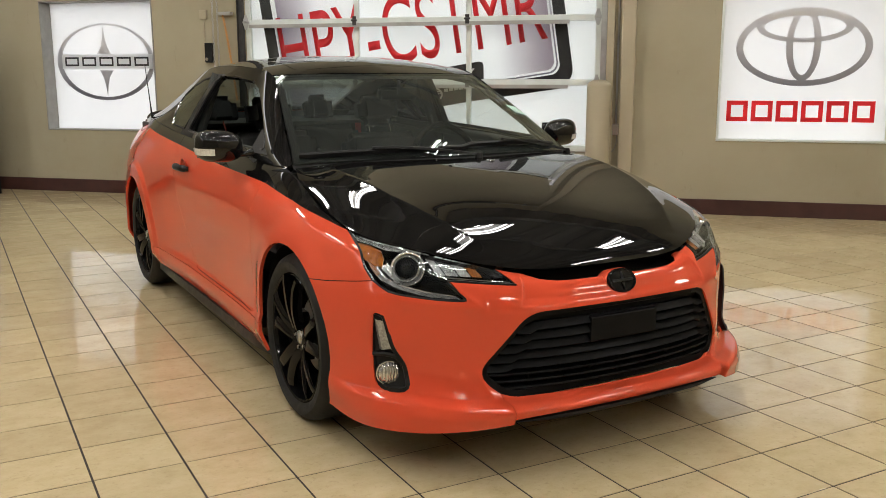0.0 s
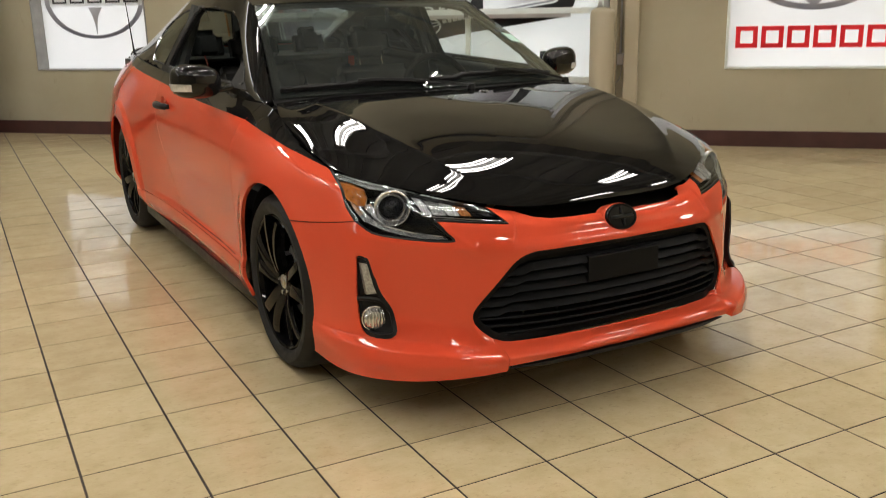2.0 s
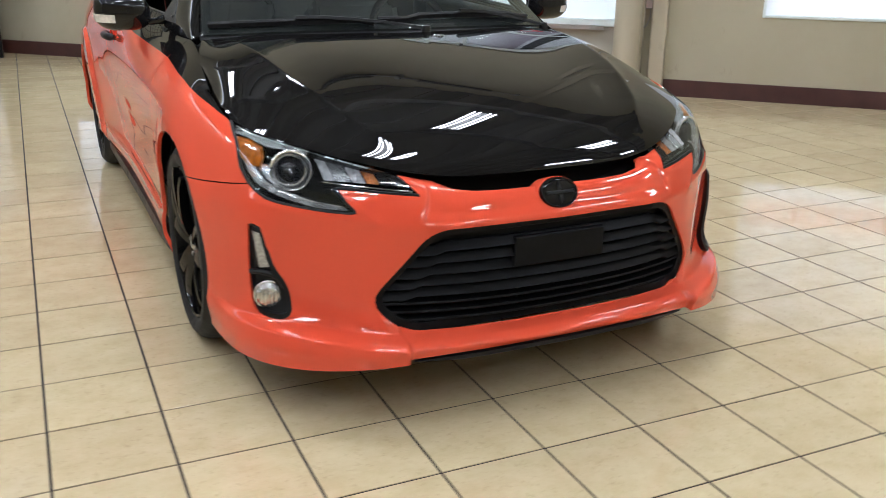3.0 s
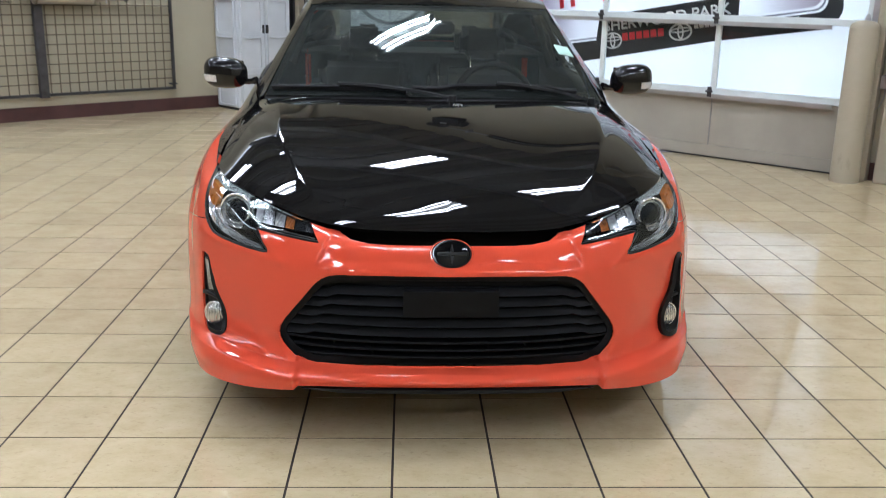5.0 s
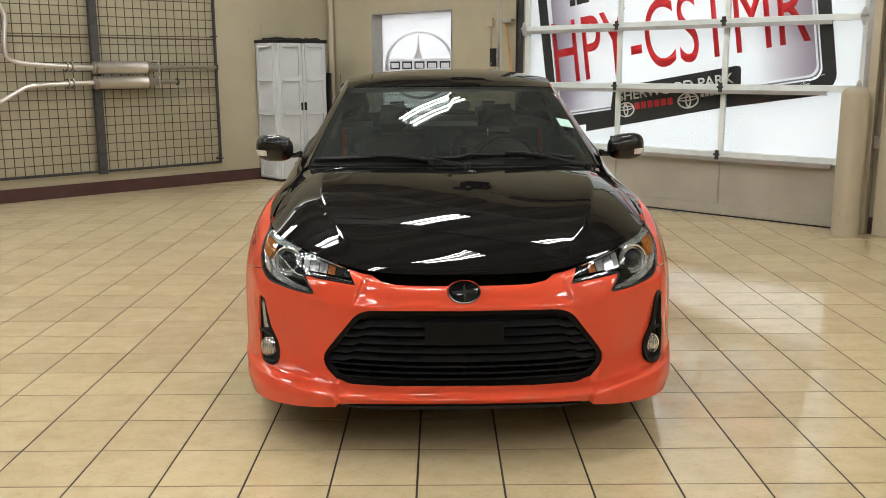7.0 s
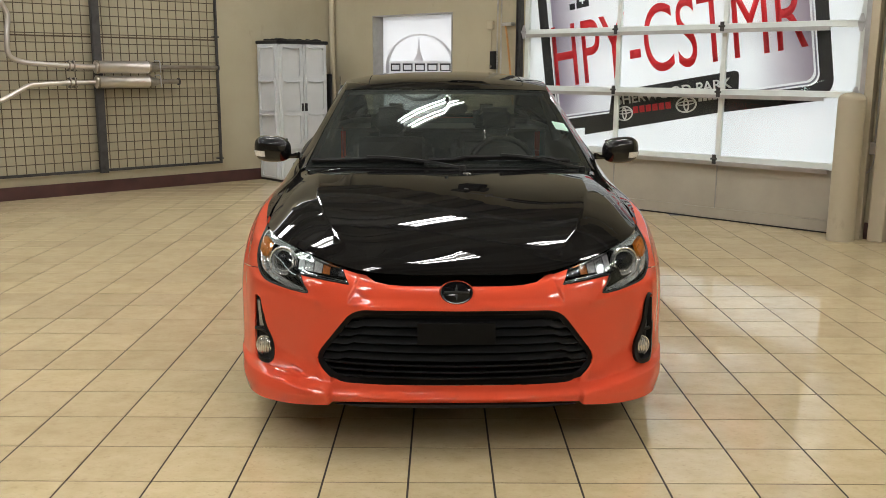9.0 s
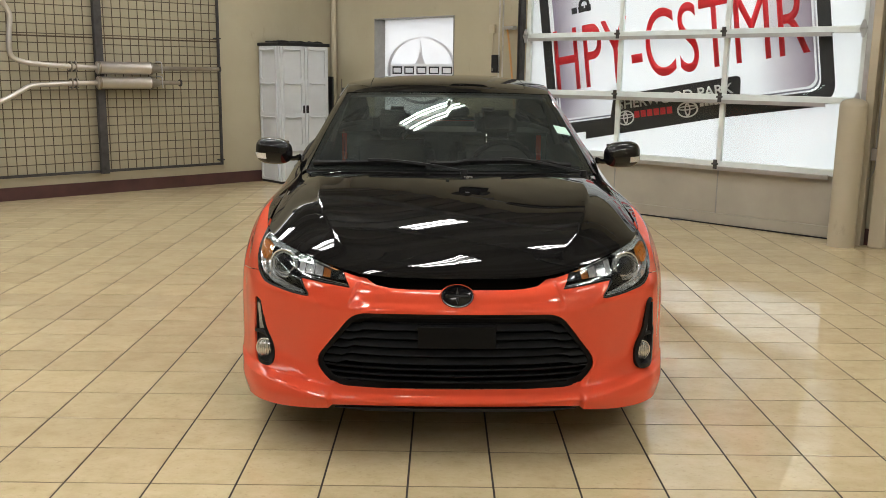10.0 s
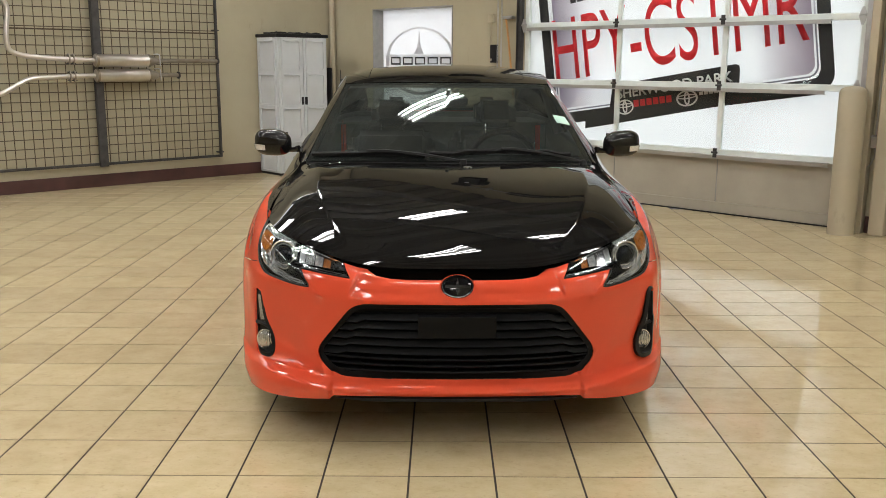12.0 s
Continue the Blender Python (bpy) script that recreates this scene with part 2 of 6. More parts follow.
def plain(name, color, rough, var=0.12, scale=8.0, grain=0.0, metallic=0.0, coat=0.0, spec=0.5):
    """Paint or plastic with faint variation."""
    m, N, L, b = mat(name, color, rough, metallic, coat, spec)
    n1 = noise_node(N, L, coords(N, L), scale, 5)
    L.new(ramp(N, L, n1.outputs["Fac"], [(0.3, tuple(c * (1 - var) for c in color)), (0.7, tuple(min(1, c * (1 + var)) for c in color))]), b.inputs["Base Color"])
    L.new(ramp(N, L, n1.outputs["Fac"], [(0.3, (max(0.02, rough * 0.85),) * 3), (0.7, (min(1, rough * 1.2),) * 3)]), b.inputs["Roughness"])
    if grain:
        bump(N, L, b, noise_node(N, L, coords(N, L), 300, 2).outputs["Fac"], grain, 0.002)
    return m


M_STEEL = metal("galvanised_steel", (0.55, 0.56, 0.57), 0.28, 0.5, (12, 12, 12))
M_ZINC = metal("zinc_strut", (0.50, 0.505, 0.50), 0.4, 0.55, (6, 6, 6), (0.75, 0.74, 0.7))
M_DARKSTEEL = plain("dark_steel", (0.060, 0.058, 0.058), 0.5, 0.3, 12, 0.2, 0.6)
M_WIRE = plain("rusty_wire", (0.080, 0.058, 0.034), 0.55, 0.35, 20, 0.0, 0.4)
M_EXHAUST = metal("stainless_exhaust", (0.62, 0.59, 0.56), 0.32, 0.38, (3, 3, 3), (0.86, 0.82, 0.76))
M_PIPE = metal("dull_exhaust_pipe", (0.33, 0.30, 0.26), 0.38, 0.55, (8, 8, 8), (0.7, 0.62, 0.5))
M_WHITEPANEL = plain("door_rail_paint", (0.73, 0.78, 0.76), 0.4, 0.06)
M_DOORPANEL = plain("door_lower_panel", (0.37, 0.345, 0.285), 0.45, 0.08, 3, 0.1)
M_GREYPLASTIC = plain("grey_cabinet_plastic", (0.52, 0.54, 0.56), 0.5, 0.05, 5, 0.15)
M_BLACKPLASTIC = plain("black_plastic", (0.010, 0.010, 0.0105), 0.42, 0.2, 20, 0.15, spec=0.25)
M_RUBBER = plain("rubber", (0.017, 0.017, 0.0175), 0.62, 0.25, 30, 0.2, spec=0.25)
M_ORANGEHOSE = plain("orange_hose", (0.62, 0.30, 0.09), 0.45, 0.1)
M_YELLOW = plain("yellow_paint", (0.65, 0.52, 0.04), 0.5, 0.15)
M_FRAMEGREY = plain("window_frame_paint", (0.27, 0.265, 0.25), 0.4, 0.15)
M_BLACKINK = plain("black_print", (0.026, 0.026, 0.03), 0.35, 0.05)
M_WHITEINK = plain("white_print", (0.8, 0.8, 0.8), 0.35, 0.03)
M_CEILING, N, L, b = mat("roof_deck", (0.075, 0.073, 0.068), 0.55)
n = noise_node(N, L, coords(N, L), 1.2, 5)
wv = N.new("ShaderNodeTexWave")
wv.inputs["Scale"].default_value = 0.31
L.new(coords(N, L), wv.inputs["Vector"])
strip = ramp(N, L, wv.outputs["Fac"], [(0.35, (0.13, 0.133, 0.13)), (0.65, (0.24, 0.243, 0.24))])
L.new(mix(N, L, 0.3, strip, ramp(N, L, n.outputs["Fac"], [(0.3, (0.14, 0.143, 0.14)), (0.7, (0.24, 0.243, 0.24))])), b.inputs["Base Color"])


def film(name, c0, c1, axis="z", span=(0, 1), rough=0.22, passing=0.55, stops=None):
    """Printed film in a pane: part of the daylight behind comes through."""
    m, N, L, b = mat(name, c0, rough)
    v = coords(N, L)
    sep = N.new("ShaderNodeSeparateXYZ")
    L.new(v, sep.inputs[0])
    mr = N.new("ShaderNodeMapRange")
    mr.inputs["From Min"].default_value, mr.inputs["From Max"].default_value = span
    L.new(sep.outputs["XYZ".index(axis.upper())], mr.inputs["Value"])
    c = ramp(N, L, mr.outputs[0], stops or [(0, c0), (1, c1)])
    n1 = noise_node(N, L, v, 1.3, 4)
    c = mix(N, L, 1.0, c, ramp(N, L, n1.outputs["Fac"], [(0.3, (0.95,) * 3), (0.7, (1.0,) * 3)]), "MULTIPLY")
    L.new(c, b.inputs["Base Color"])
    tr = N.new("ShaderNodeBsdfTranslucent")
    L.new(c, tr.inputs["Color"])
    mx = N.new("ShaderNodeMixShader")
    mx.inputs[0].default_value = passing
    L.new(b.outputs[0], mx.inputs[1])
    L.new(tr.outputs[0], mx.inputs[2])
    L.new(mx.outputs[0], N["Material Output"].inputs["Surface"])
    return m


M_FILM = film("white_window_film", (0.86, 0.87, 0.88), (0.86, 0.87, 0.88))
M_EMBLEMGREY = film("silver_print_film", (0.26, 0.26, 0.30), (0.92, 0.92, 0.94), "z", (0.40, 1.25), 0.25, 0.4)
M_PALEGREY = film("pale_grey_print_film", (0.50, 0.50, 0.53), (0.84, 0.84, 0.86), "z", (0.40, 1.25), 0.25, 0.4)
M_REDINK = film("red_print_film", (0.90, 0.07, 0.09), (0.90, 0.07, 0.09), "z", (0, 1), 0.3, 0.55)

M_TUBE = bpy.data.materials.new("fluorescent_tube")
M_TUBE.use_nodes = True
N, L = M_TUBE.node_tree.nodes, M_TUBE.node_tree.links
N.remove(N["Principled BSDF"])
em = N.new("ShaderNodeEmission")
em.inputs["Color"].default_value = (1.0, 0.97, 0.92, 1)
em.inputs["Strength"].default_value = TUBE
L.new(em.outputs[0], N["Material Output"].inputs["Surface"])
M_REFLECTOR = plain("lamp_reflector", (0.30, 0.30, 0.30), 0.35, 0.05)

# car paint: clear coat over pigment with fine flakes
def car_paint(name, color, flake):
    m, N, L, b = mat(name, color, 0.6, 0.0, 1.0, 0.0)
    b.inputs["Coat Roughness"].default_value = 0.012
    v = coords(N, L)
    f = noise_node(N, L, v, 900, 1)
    L.new(mix(N, L, ramp(N, L, f.outputs["Fac"], [(0.45, (0, 0, 0)), (0.65, (1, 1, 1))]), color, flake), b.inputs["Base Color"])
    return m


M_ORANGE = car_paint("orange_car_paint", (0.70, 0.080, 0.036), (0.74, 0.094, 0.043))
M_BLACK = car_paint("black_car_paint", (0.006, 0.0057, 0.0058), (0.008, 0.0076, 0.0076))
M_GRILLE = plain("grille_plastic", (0.0065, 0.0068, 0.0076), 0.46, 0.2, 30, 0.10, spec=0.11)
M_INNER = plain("dark_liner", (0.012, 0.012, 0.012), 0.8, 0.2, spec=0.08)
M_WHEEL, N, L, b = mat("gloss_black_wheel", (0.005, 0.005, 0.0055), 0.4, 0.0, 0.5, 0.0)
b.inputs["Coat Roughness"].default_value = 0.025
M_BADGE = plain("dark_badge_lacquer", (0.005, 0.005, 0.006), 0.06, 0.1, 30, 0, spec=0.22)
M_CHROME, N, L, b = mat("chrome", (0.82, 0.82, 0.83), 0.06, 1.0)
M_ALUMINISED = plain("aluminised_reflector", (0.84, 0.84, 0.85), 0.2, 0.08, 30, 0, 0.78)
M_BRIGHT = plain("polished_chrome_trim", (0.95, 0.95, 0.95), 0.06, 0.05, 40, 0, 0.84)
M_SATIN = metal("satin_silver", (0.5, 0.5, 0.5), 0.2, 0.35)
M_AMBER = plain("amber_lens", (0.38, 0.110, 0.003), 0.3, 0.3, 50, 0, spec=0.2)
M_CLOTH = plain("black_seat_cloth", (0.034, 0.035, 0.035), 0.9, 0.25, 60, 0.5)
M_DASH = plain("dashboard_plastic", (0.055, 0.059, 0.058), 0.6, 0.2, 40, 0.3, spec=0.3)
M_BELT = plain("red_seat_belt", (0.16, 0.02, 0.012), 0.6, 0.1)
M_STICKER = plain("pale_green_sticker", (0.55, 0.78, 0.68), 0.5, 0.08)
M_CLEARGREY = plain("clear_lamp_grey", (0.74, 0.74, 0.74), 0.2, 0.2, 90, 0, 0.3, 0.8)


def glass(name, tint, rough=0.0, ior=1.5, haze=0.0):
    m = bpy.data.materials.new(name)
    m.use_nodes = True
    N, L = m.node_tree.nodes, m.node_tree.links
    N.remove(N["Principled BSDF"])
    tr = N.new("ShaderNodeBsdfTransparent")
    tr.inputs["Color"].default_value = (*tint, 1)
    gl = N.new("ShaderNodeBsdfGlossy")
    gl.inputs["Roughness"].default_value = rough
    gl.inputs["Color"].default_value = (0.92, 1.0, 0.96, 1)
    fz = N.new("ShaderNodeFresnel")
    fz.inputs["IOR"].default_value = ior
    mx = N.new("ShaderNodeMixShader")
    L.new(fz.outputs[0], mx.inputs[0])
    L.new(tr.outputs[0], mx.inputs[1])
    L.new(gl.outputs[0], mx.inputs[2])
    out = mx.outputs[0]
    # reflected haze put into the glass as a faint, uneven pale diffuse layer
    if haze:
        df = N.new("ShaderNodeBsdfDiffuse")
        df.inputs["Color"].default_value = (0.72, 0.80, 0.76, 1)
        nz = noise_node(N, L, coords(N, L), 2.2, 4)
        mr = N.new("ShaderNodeMapRange")
        mr.inputs["To Min"].default_value, mr.inputs["To Max"].default_value = haze * 0.6, haze * 1.4
        L.new(nz.outputs["Fac"], mr.inputs["Value"])
        md = N.new("ShaderNodeMixShader")
        L.new(mr.outputs[0], md.inputs[0])
        L.new(out, md.inputs[1])
        L.new(df.outputs[0], md.inputs[2])
        out = md.outputs[0]
    L.new(out, N["Material Output"].inputs["Surface"])
    return m


# last value: share of painted pale haze over the windscreen
M_WINDSCREEN = glass("windscreen_glass", (0.74, 0.79, 0.76), 0.0, 1.62, 0.022)
M_REARGLASS = glass("rear_window_glass", (0.27, 0.30, 0.285), 0.0, 1.45)
M_TINT = glass("tinted_glass", (0.10, 0.105, 0.10), 0.0, 1.75)
M_LAMPGLASS = glass("lamp_cover_glass", (0.93, 0.94, 0.95))
M_DOORGLASS = glass("door_pane_glass", (0.95, 0.96, 0.95), 0.0, 1.25)

# ---------------------------------------------------------------- the room
HIGH = 5.4
LONG_B, LONG_L = 14.0, 16.0
ub, ul = WB.to_3x3() @ Vector((1, 0, 0)), WL.to_3x3() @ Vector((1, 0, 0))
P1, P2 = CORNER + ub * LONG_B, CORNER + ul * LONG_L
P3 = P1 + ul * LONG_L

ground = tagged(link(box(-60, 60, -60, 60, -0.30, -0.06), "ground", M_GROUT), "bare grey ground outside the building", "ground", kind="structure")
bm = bmesh.new()
vs = [bm.verts.new((p.x, p.y, z)) for z in (-0.0022, -0.06) for p in (CORNER, P1, P3, P2)]
for f in ((0, 1, 2, 3), (7, 6, 5, 4), (0, 4, 5, 1), (1, 5, 6, 2), (2, 6, 7, 3), (3, 7, 4, 0)):
    bm.faces.new([vs[i] for i in f])
floor = tagged(finish(bm, "floor", M_GROUT), "beige glazed tile floor with dark recessed joints", "floor", kind="structure")

# openings of the back wall: x0, x1, z0, z1
SC = (0.878, 2.300, 0.700, 2.120)
DR = (3.395, 7.110, 0.0, 3.10)
TY = (8.205, 9.690, 0.700, 2.120)
THICK = 0.24
bm = bmesh.new()
edge = -0.02
for x0, x1, z0, z1 in (SC, DR, TY):
    box(edge, x0, -THICK, 0, 0, HIGH, bm=bm)
    if z0 > 0:
        box(x0, x1, -THICK, 0, 0, z0, bm=bm)
    box(x0, x1, -THICK, 0, z1, HIGH, bm=bm)
    edge = x1
box(edge, LONG_B, -THICK, 0, 0, HIGH, bm=bm)
bmesh.ops.remove_doubles(bm, verts=bm.verts, dist=0.0005)
tagged(finish(bm, "wall_back", M_WALL, m=WB), "beige painted wall with scuffs, two windows and a garage door", "wall", kind="structure")
tagged(finish(box(-0.3, LONG_L, -0.24, 0, 0, HIGH), "wall_side", M_WALL, m=WL), "beige painted wall behind the wire mesh rack", "wall", kind="structure")
far_b = Matrix.Translation(P2) @ WB.to_3x3().to_4x4()
far_l = Matrix.Translation(P1) @ WL.to_3x3().to_4x4()
tagged(finish(box(0, LONG_B, -0.3, 0, 0, HIGH), "wall_front", M_WALL, m=far_b), "plain beige painted wall", "wall", kind="structure")
tagged(finish(box(0, LONG_L, 0, 0.3, 0, HIGH), "wall_right", M_WALL, m=far_l), "plain beige painted wall", "wall", kind="structure")

# skirting boards
bm = bmesh.new()
for x0, x1 in ((0.016, DR[0] - 0.10), (7.245, 7.308), (7.442, LONG_B)):
    box(x0, x1, 0.002, 0.016, 0, 0.145, 0.003, bm=bm)
tagged(finish(bm, "baseboard", M_SKIRT, m=WB), "dark maroon painted skirting board along the wall", "baseboard", kind="structure")
tagged(finish(box(0.0, LONG_L, 0.002, 0.016, 0, 0.145, 0.003), "baseboard", M_SKIRT, m=WL), "dark maroon painted skirting board along the wall", "baseboard", kind="structure")

# ceiling: ribbed roof deck on steel joists, one mesh
bm = bmesh.new()
n_rib = 22
step = LONG_B / n_rib
for i in range(n_rib):
    x = i * step
    box(x, x + step * 0.5, -0.2, LONG_L, HIGH, HIGH + 0.05, bm=bm)
    box(x + step * 0.5, x + step, -0.2, LONG_L, HIGH - 0.07, HIGH + 0.05, bm=bm)
for k in range(7):
    y = 1.2 + k * 2.2
    box(0, LONG_B, y - 0.05, y + 0.05, HIGH - 0.30, HIGH - 0.05, bm=bm)
tagged(finish(bm, "ceiling", M_CEILING, m=WB), "dark ribbed metal roof deck on steel joists", "ceiling", kind="structure")


# ---------------------------------------------------------------- sign windows
def pane_window(name, x0, x1, z0, z1, depth, frame_w, frame_mat, label):
    """A pane with printed film set depth behind the wall face, in a frame that lines the opening."""
    root = tagged(empty(name, WB @ Matrix.Translation((x0, 0, z0))), label, "window", kind="structure")
    w, h = x1 - x0, z1 - z0
    fr = bmesh.new()
    for a in ((0, frame_w, 0, h), (w - frame_w, w, 0, h), (frame_w, w - frame_w, 0, frame_w), (frame_w, w - frame_w, h - frame_w, h)):
        box(a[0], a[1], -depth - 0.03, 0.012, a[2], a[3], 0.003, bm=fr)
    part("window_frame", fr, frame_mat, root)
    part("pane", box(frame_w, w - frame_w, -depth - 0.012, -depth, frame_w, h - frame_w), M_FILM, root, "white printed film on the glass")
    return root


def bar_word(root, x0, x1, z0, z1, y, count, material, name="letter_bar", slant=0.0, a=0.0, gap=0.22):
    """A word drawn as plain bars."""
    w = (x1 - x0) / count
    for i in range(count):
        p = x0 + i * w
        o = [(p, z0), (p + w * (1 - gap), z0), (p + w * (1 - gap) + slant, z1), (p + slant, z1)]
        c, s = math.cos(a), math.sin(a)
        o = [(x0 + (x - x0) * c - (z - z0) * s, z0 + (x - x0) * s + (z - z0) * c) for x, z in o]
        part(name, plate(o, y, y + 0.002), material, root)


def frame_word(root, x0, x1, z0, z1, y, count, material, stroke, gap=0.20):
    """A word drawn as plain open boxes."""
    w = (x1 - x0) / count
    for i in range(count):
        a, b = x0 + i * w, x0 + (i + 1 - gap) * w
        part("letter_box", ring_plate([(a, z0), (b, z0), (b, z1), (a, z1)], [(a + stroke, z0 + stroke), (b - stroke, z0 + stroke), (b - stroke, z1 - stroke), (a + stroke, z1 - stroke)], y, y + 0.002), material, root)


window_1 = pane_window("window_1", *SC, 0.17, 0.012, M_FRAMEGREY, "recessed window with a white sign film and a grey round emblem")
cx, cz, yy = 1.565 - SC[0], 1.458 - SC[2], -0.168
part("emblem_ring", ring_plate(ellipse(cx, cz, 0.625, 0.425), ellipse(cx + 0.002, cz + 0.010, 0.566, 0.398), yy, yy + 0.002), M_EMBLEMGREY, window_1, "silver grey oval ring")
part("emblem_bar", box(cx - 0.56, cx + 0.60, yy + 0.0025, yy + 0.0045, cz - 0.075, cz + 0.085), M_FILM, window_1, "white band across the oval")
for sgn in (1, -1):
    o = [(cx - 0.10 * sgn, cz + sgn * 0.09), (cx - 0.045 * sgn, cz + sgn * 0.17), (cx - 0.02 * sgn, cz + sgn * 0.27), (cx - 0.005 * sgn, cz + sgn * 0.38),
         (cx + 0.01 * sgn, cz + sgn * 0.26), (cx + 0.035 * sgn, cz + sgn * 0.17), (cx + 0.075 * sgn, cz + sgn * 0.09)]
    part("emblem_blade", plate(o, yy, yy + 0.002), M_PALEGREY, window_1, "pale grey pointed blade")
frame_word(window_1, cx - 0.52, cx + 0.60, cz - 0.045, cz + 0.055, yy + 0.005, 5, M_BLACKINK, 0.02)

window_2 = pane_window("window_2", *TY, 0.03, 0.022, M_WHITEPANEL, "window with a glossy white sign film, grey oval emblem and red word")
cx, cz, yy = 8.926 - TY[0], 1.56 - TY[2], -0.028
for rx, rz, wx, wz, dx, dz in ((0.582, 0.352, 0.062, 0.052, 0, 0), (0.410, 0.140, 0.066, 0.042, 0, 0.178), (0.150, 0.325, 0.060, 0.055, 0, 0.02)):
    part("emblem_oval", ring_plate(ellipse(cx + dx, cz + dz, rx, rz, 64), ellipse(cx + dx, cz + dz, rx - wx, rz - wz, 64), yy, yy + 0.002), M_EMBLEMGREY, window_2, "silver grey oval ring")
    yy += 0.0025
frame_word(window_2, 8.29 - TY[0], 9.60 - TY[0], 0.885 - TY[2], 1.075 - TY[2], -0.028, 6, M_REDINK, 0.040, 0.14)

# ---------------------------------------------------------------- garage door with the banner behind its panes
door = tagged(empty("door_1", WB @ Matrix.Translation((DR[0], 0, 0))), "closed sectional garage door with glass panes and beige lower panels", "garage door", kind="structure")
DW = DR[1] - DR[0]
RAILS = (0.600, 1.240, 1.852, 2.465, 3.04)
MULL = (4.63 - DR[0], 5.807 - DR[0])
YD = -0.02
for i, z in enumerate(RAILS):
    bm = bmesh.new()
    box(0.05, DW - 0.05, YD - 0.04, YD, z - 0.030, z + 0.030, 0.004, bm=bm)
    part("rail", bm, M_WHITEPANEL, door)
    if i < 3:
        bm = bmesh.new()
        end = DW - (0.30 if i else 0.22)
        box(0.06, end, YD + 0.0005, YD + 0.050, z - 0.028, z - 0.023, bm=bm)
        box(0.06, end, YD + 0.0505, YD + 0.056, z - 0.058, z - 0.022, bm=bm)
        box(0.06, end, YD + 0.030, YD + 0.050, z - 0.058, z - 0.053, bm=bm)
        part("strut", bm, M_ZINC, door, "galvanised stiffening strut")
    for x in (0.03, *MULL, DW - 0.03):
        bm = bmesh.new()
        end = x < 0.1 or x > DW - 0.1
        wide, high = (0.036, 0.075) if end else (0.020, 0.045)
        tip = 0.3 if end else 1.0
        bm = plate([(x - wide, z), (x - wide * tip, z - high), (x + wide * tip, z - high), (x + wide, z), (x + wide * tip, z + high), (x - wide * tip, z + high)], YD + 0.057, YD + 0.061)
        merge(bm, lathe([(0.0, -0.03), (0.010, -0.03), (0.010, 0.03), (0.0, 0.03)], 10, "x", Matrix.Translation((x, YD + 0.066, z + 0.004))))
        part("hinge", bm, M_STEEL if end else M_DARKSTEEL, door)
bm = bmesh.new()
for x in (0.0, DW - 0.055):
    part("stile", box(x, x + 0.055, YD - 0.04, YD + 0.004, 0, 3.08, 0.003), M_WHITEPANEL, door)
for x in MULL:
    part("mullion", box(x - 0.025, x + 0.025, YD - 0.038, YD - 0.002, 0.60, 3.04, 0.003), M_WHITEPANEL, door)
    # added grey strip, drawn for the thin dark groove between the lower panels
    part("groove_strip", box(x - 0.005, x + 0.005, YD - 0.038, YD - 0.013, 0.116, 0.56), M_FRAMEGREY, door)
part("bottom_rail", box(0.056, DW - 0.056, YD - 0.036, YD - 0.010, 0.013, 0.115, 0.003), M_DOORPANEL, door, "scuffed bottom rail")
cells = [(0.055, MULL[0] - 0.025), (MULL[0] + 0.025, MULL[1] - 0.025), (MULL[1] + 0.025, DW - 0.055)]
wide_cells = [(0.055, MULL[0] - 0.006), (MULL[0] + 0.006, MULL[1] - 0.006), (MULL[1] + 0.006, DW - 0.055)]
for (x0, x1), (w0, w1) in zip(cells, wide_cells):
    part("lower_panel", box(w0, w1, YD - 0.032, YD - 0.016, 0.116, RAILS[0] - 0.030, 0.002), M_DOORPANEL, door, "beige solid panel, scuffed near the floor")
    for za, zb in zip(RAILS, RAILS[1:]):
        p = part("pane", box(x0, x1, YD - 0.030, YD - 0.026, za + 0.030, zb - 0.030), M_DOORGLASS, door)
        p.visible_shadow = False
part("bottom_seal", box(0.0, DW, YD - 0.04, YD - 0.004, 0.0, 0.012, 0.002), M_RUBBER, door)

banner = tagged(empty("banner", WB @ Matrix.Translation((0, YD - 0.075, 0))), "white printed banner of a tilted red-lettered plate behind the garage door", "banner")
TILT = radians(8.6)
PM = Matrix.Translation((6.857, 0, 1.225)) @ Matrix.Rotation(-TILT, 4, "Y")


def round_rect(x0, x1, z0, z1, r, n=8):
    out = []
    for cx, cz, a in ((x1 - r, z0 + r, -90), (x1 - r, z1 - r, 0), (x0 + r, z1 - r, 90), (x0 + r, z0 + r, 180)):
        out += [(cx + r * math.cos(radians(a + 90 * k / n)), cz + r * math.sin(radians(a + 90 * k / n))) for k in range(n + 1)]
    return out


hole = [PM @ Vector((x, 0, z)) for x, z in round_rect(-3.0, -0.17, 0.17, 2.03, 0.09)]
part("sheet", ring_plate(round_rect(DR[0] - 0.05, DR[1] + 0.05, 0.45, 3.95, 0.01), [(p.x, p.z) for p in hole], -0.02, -0.004), M_FILM, banner, "white banner sheet")
part("plate_border", ring_plate(round_rect(-3.17, 0, 0, 2.2, 0.16), round_rect(-3.05, -0.12, 0.12, 2.08, 0.10), -0.003, -0.001), M_BLACKINK, banner, "black border", m=PM)
part("plate_edge", ring_plate(round_rect(-3.035, -0.135, 0.135, 2.065, 0.10), round_rect(-3.02, -0.15, 0.15, 2.05, 0.09), -0.003, -0.001), M_EMBLEMGREY, banner, m=PM)
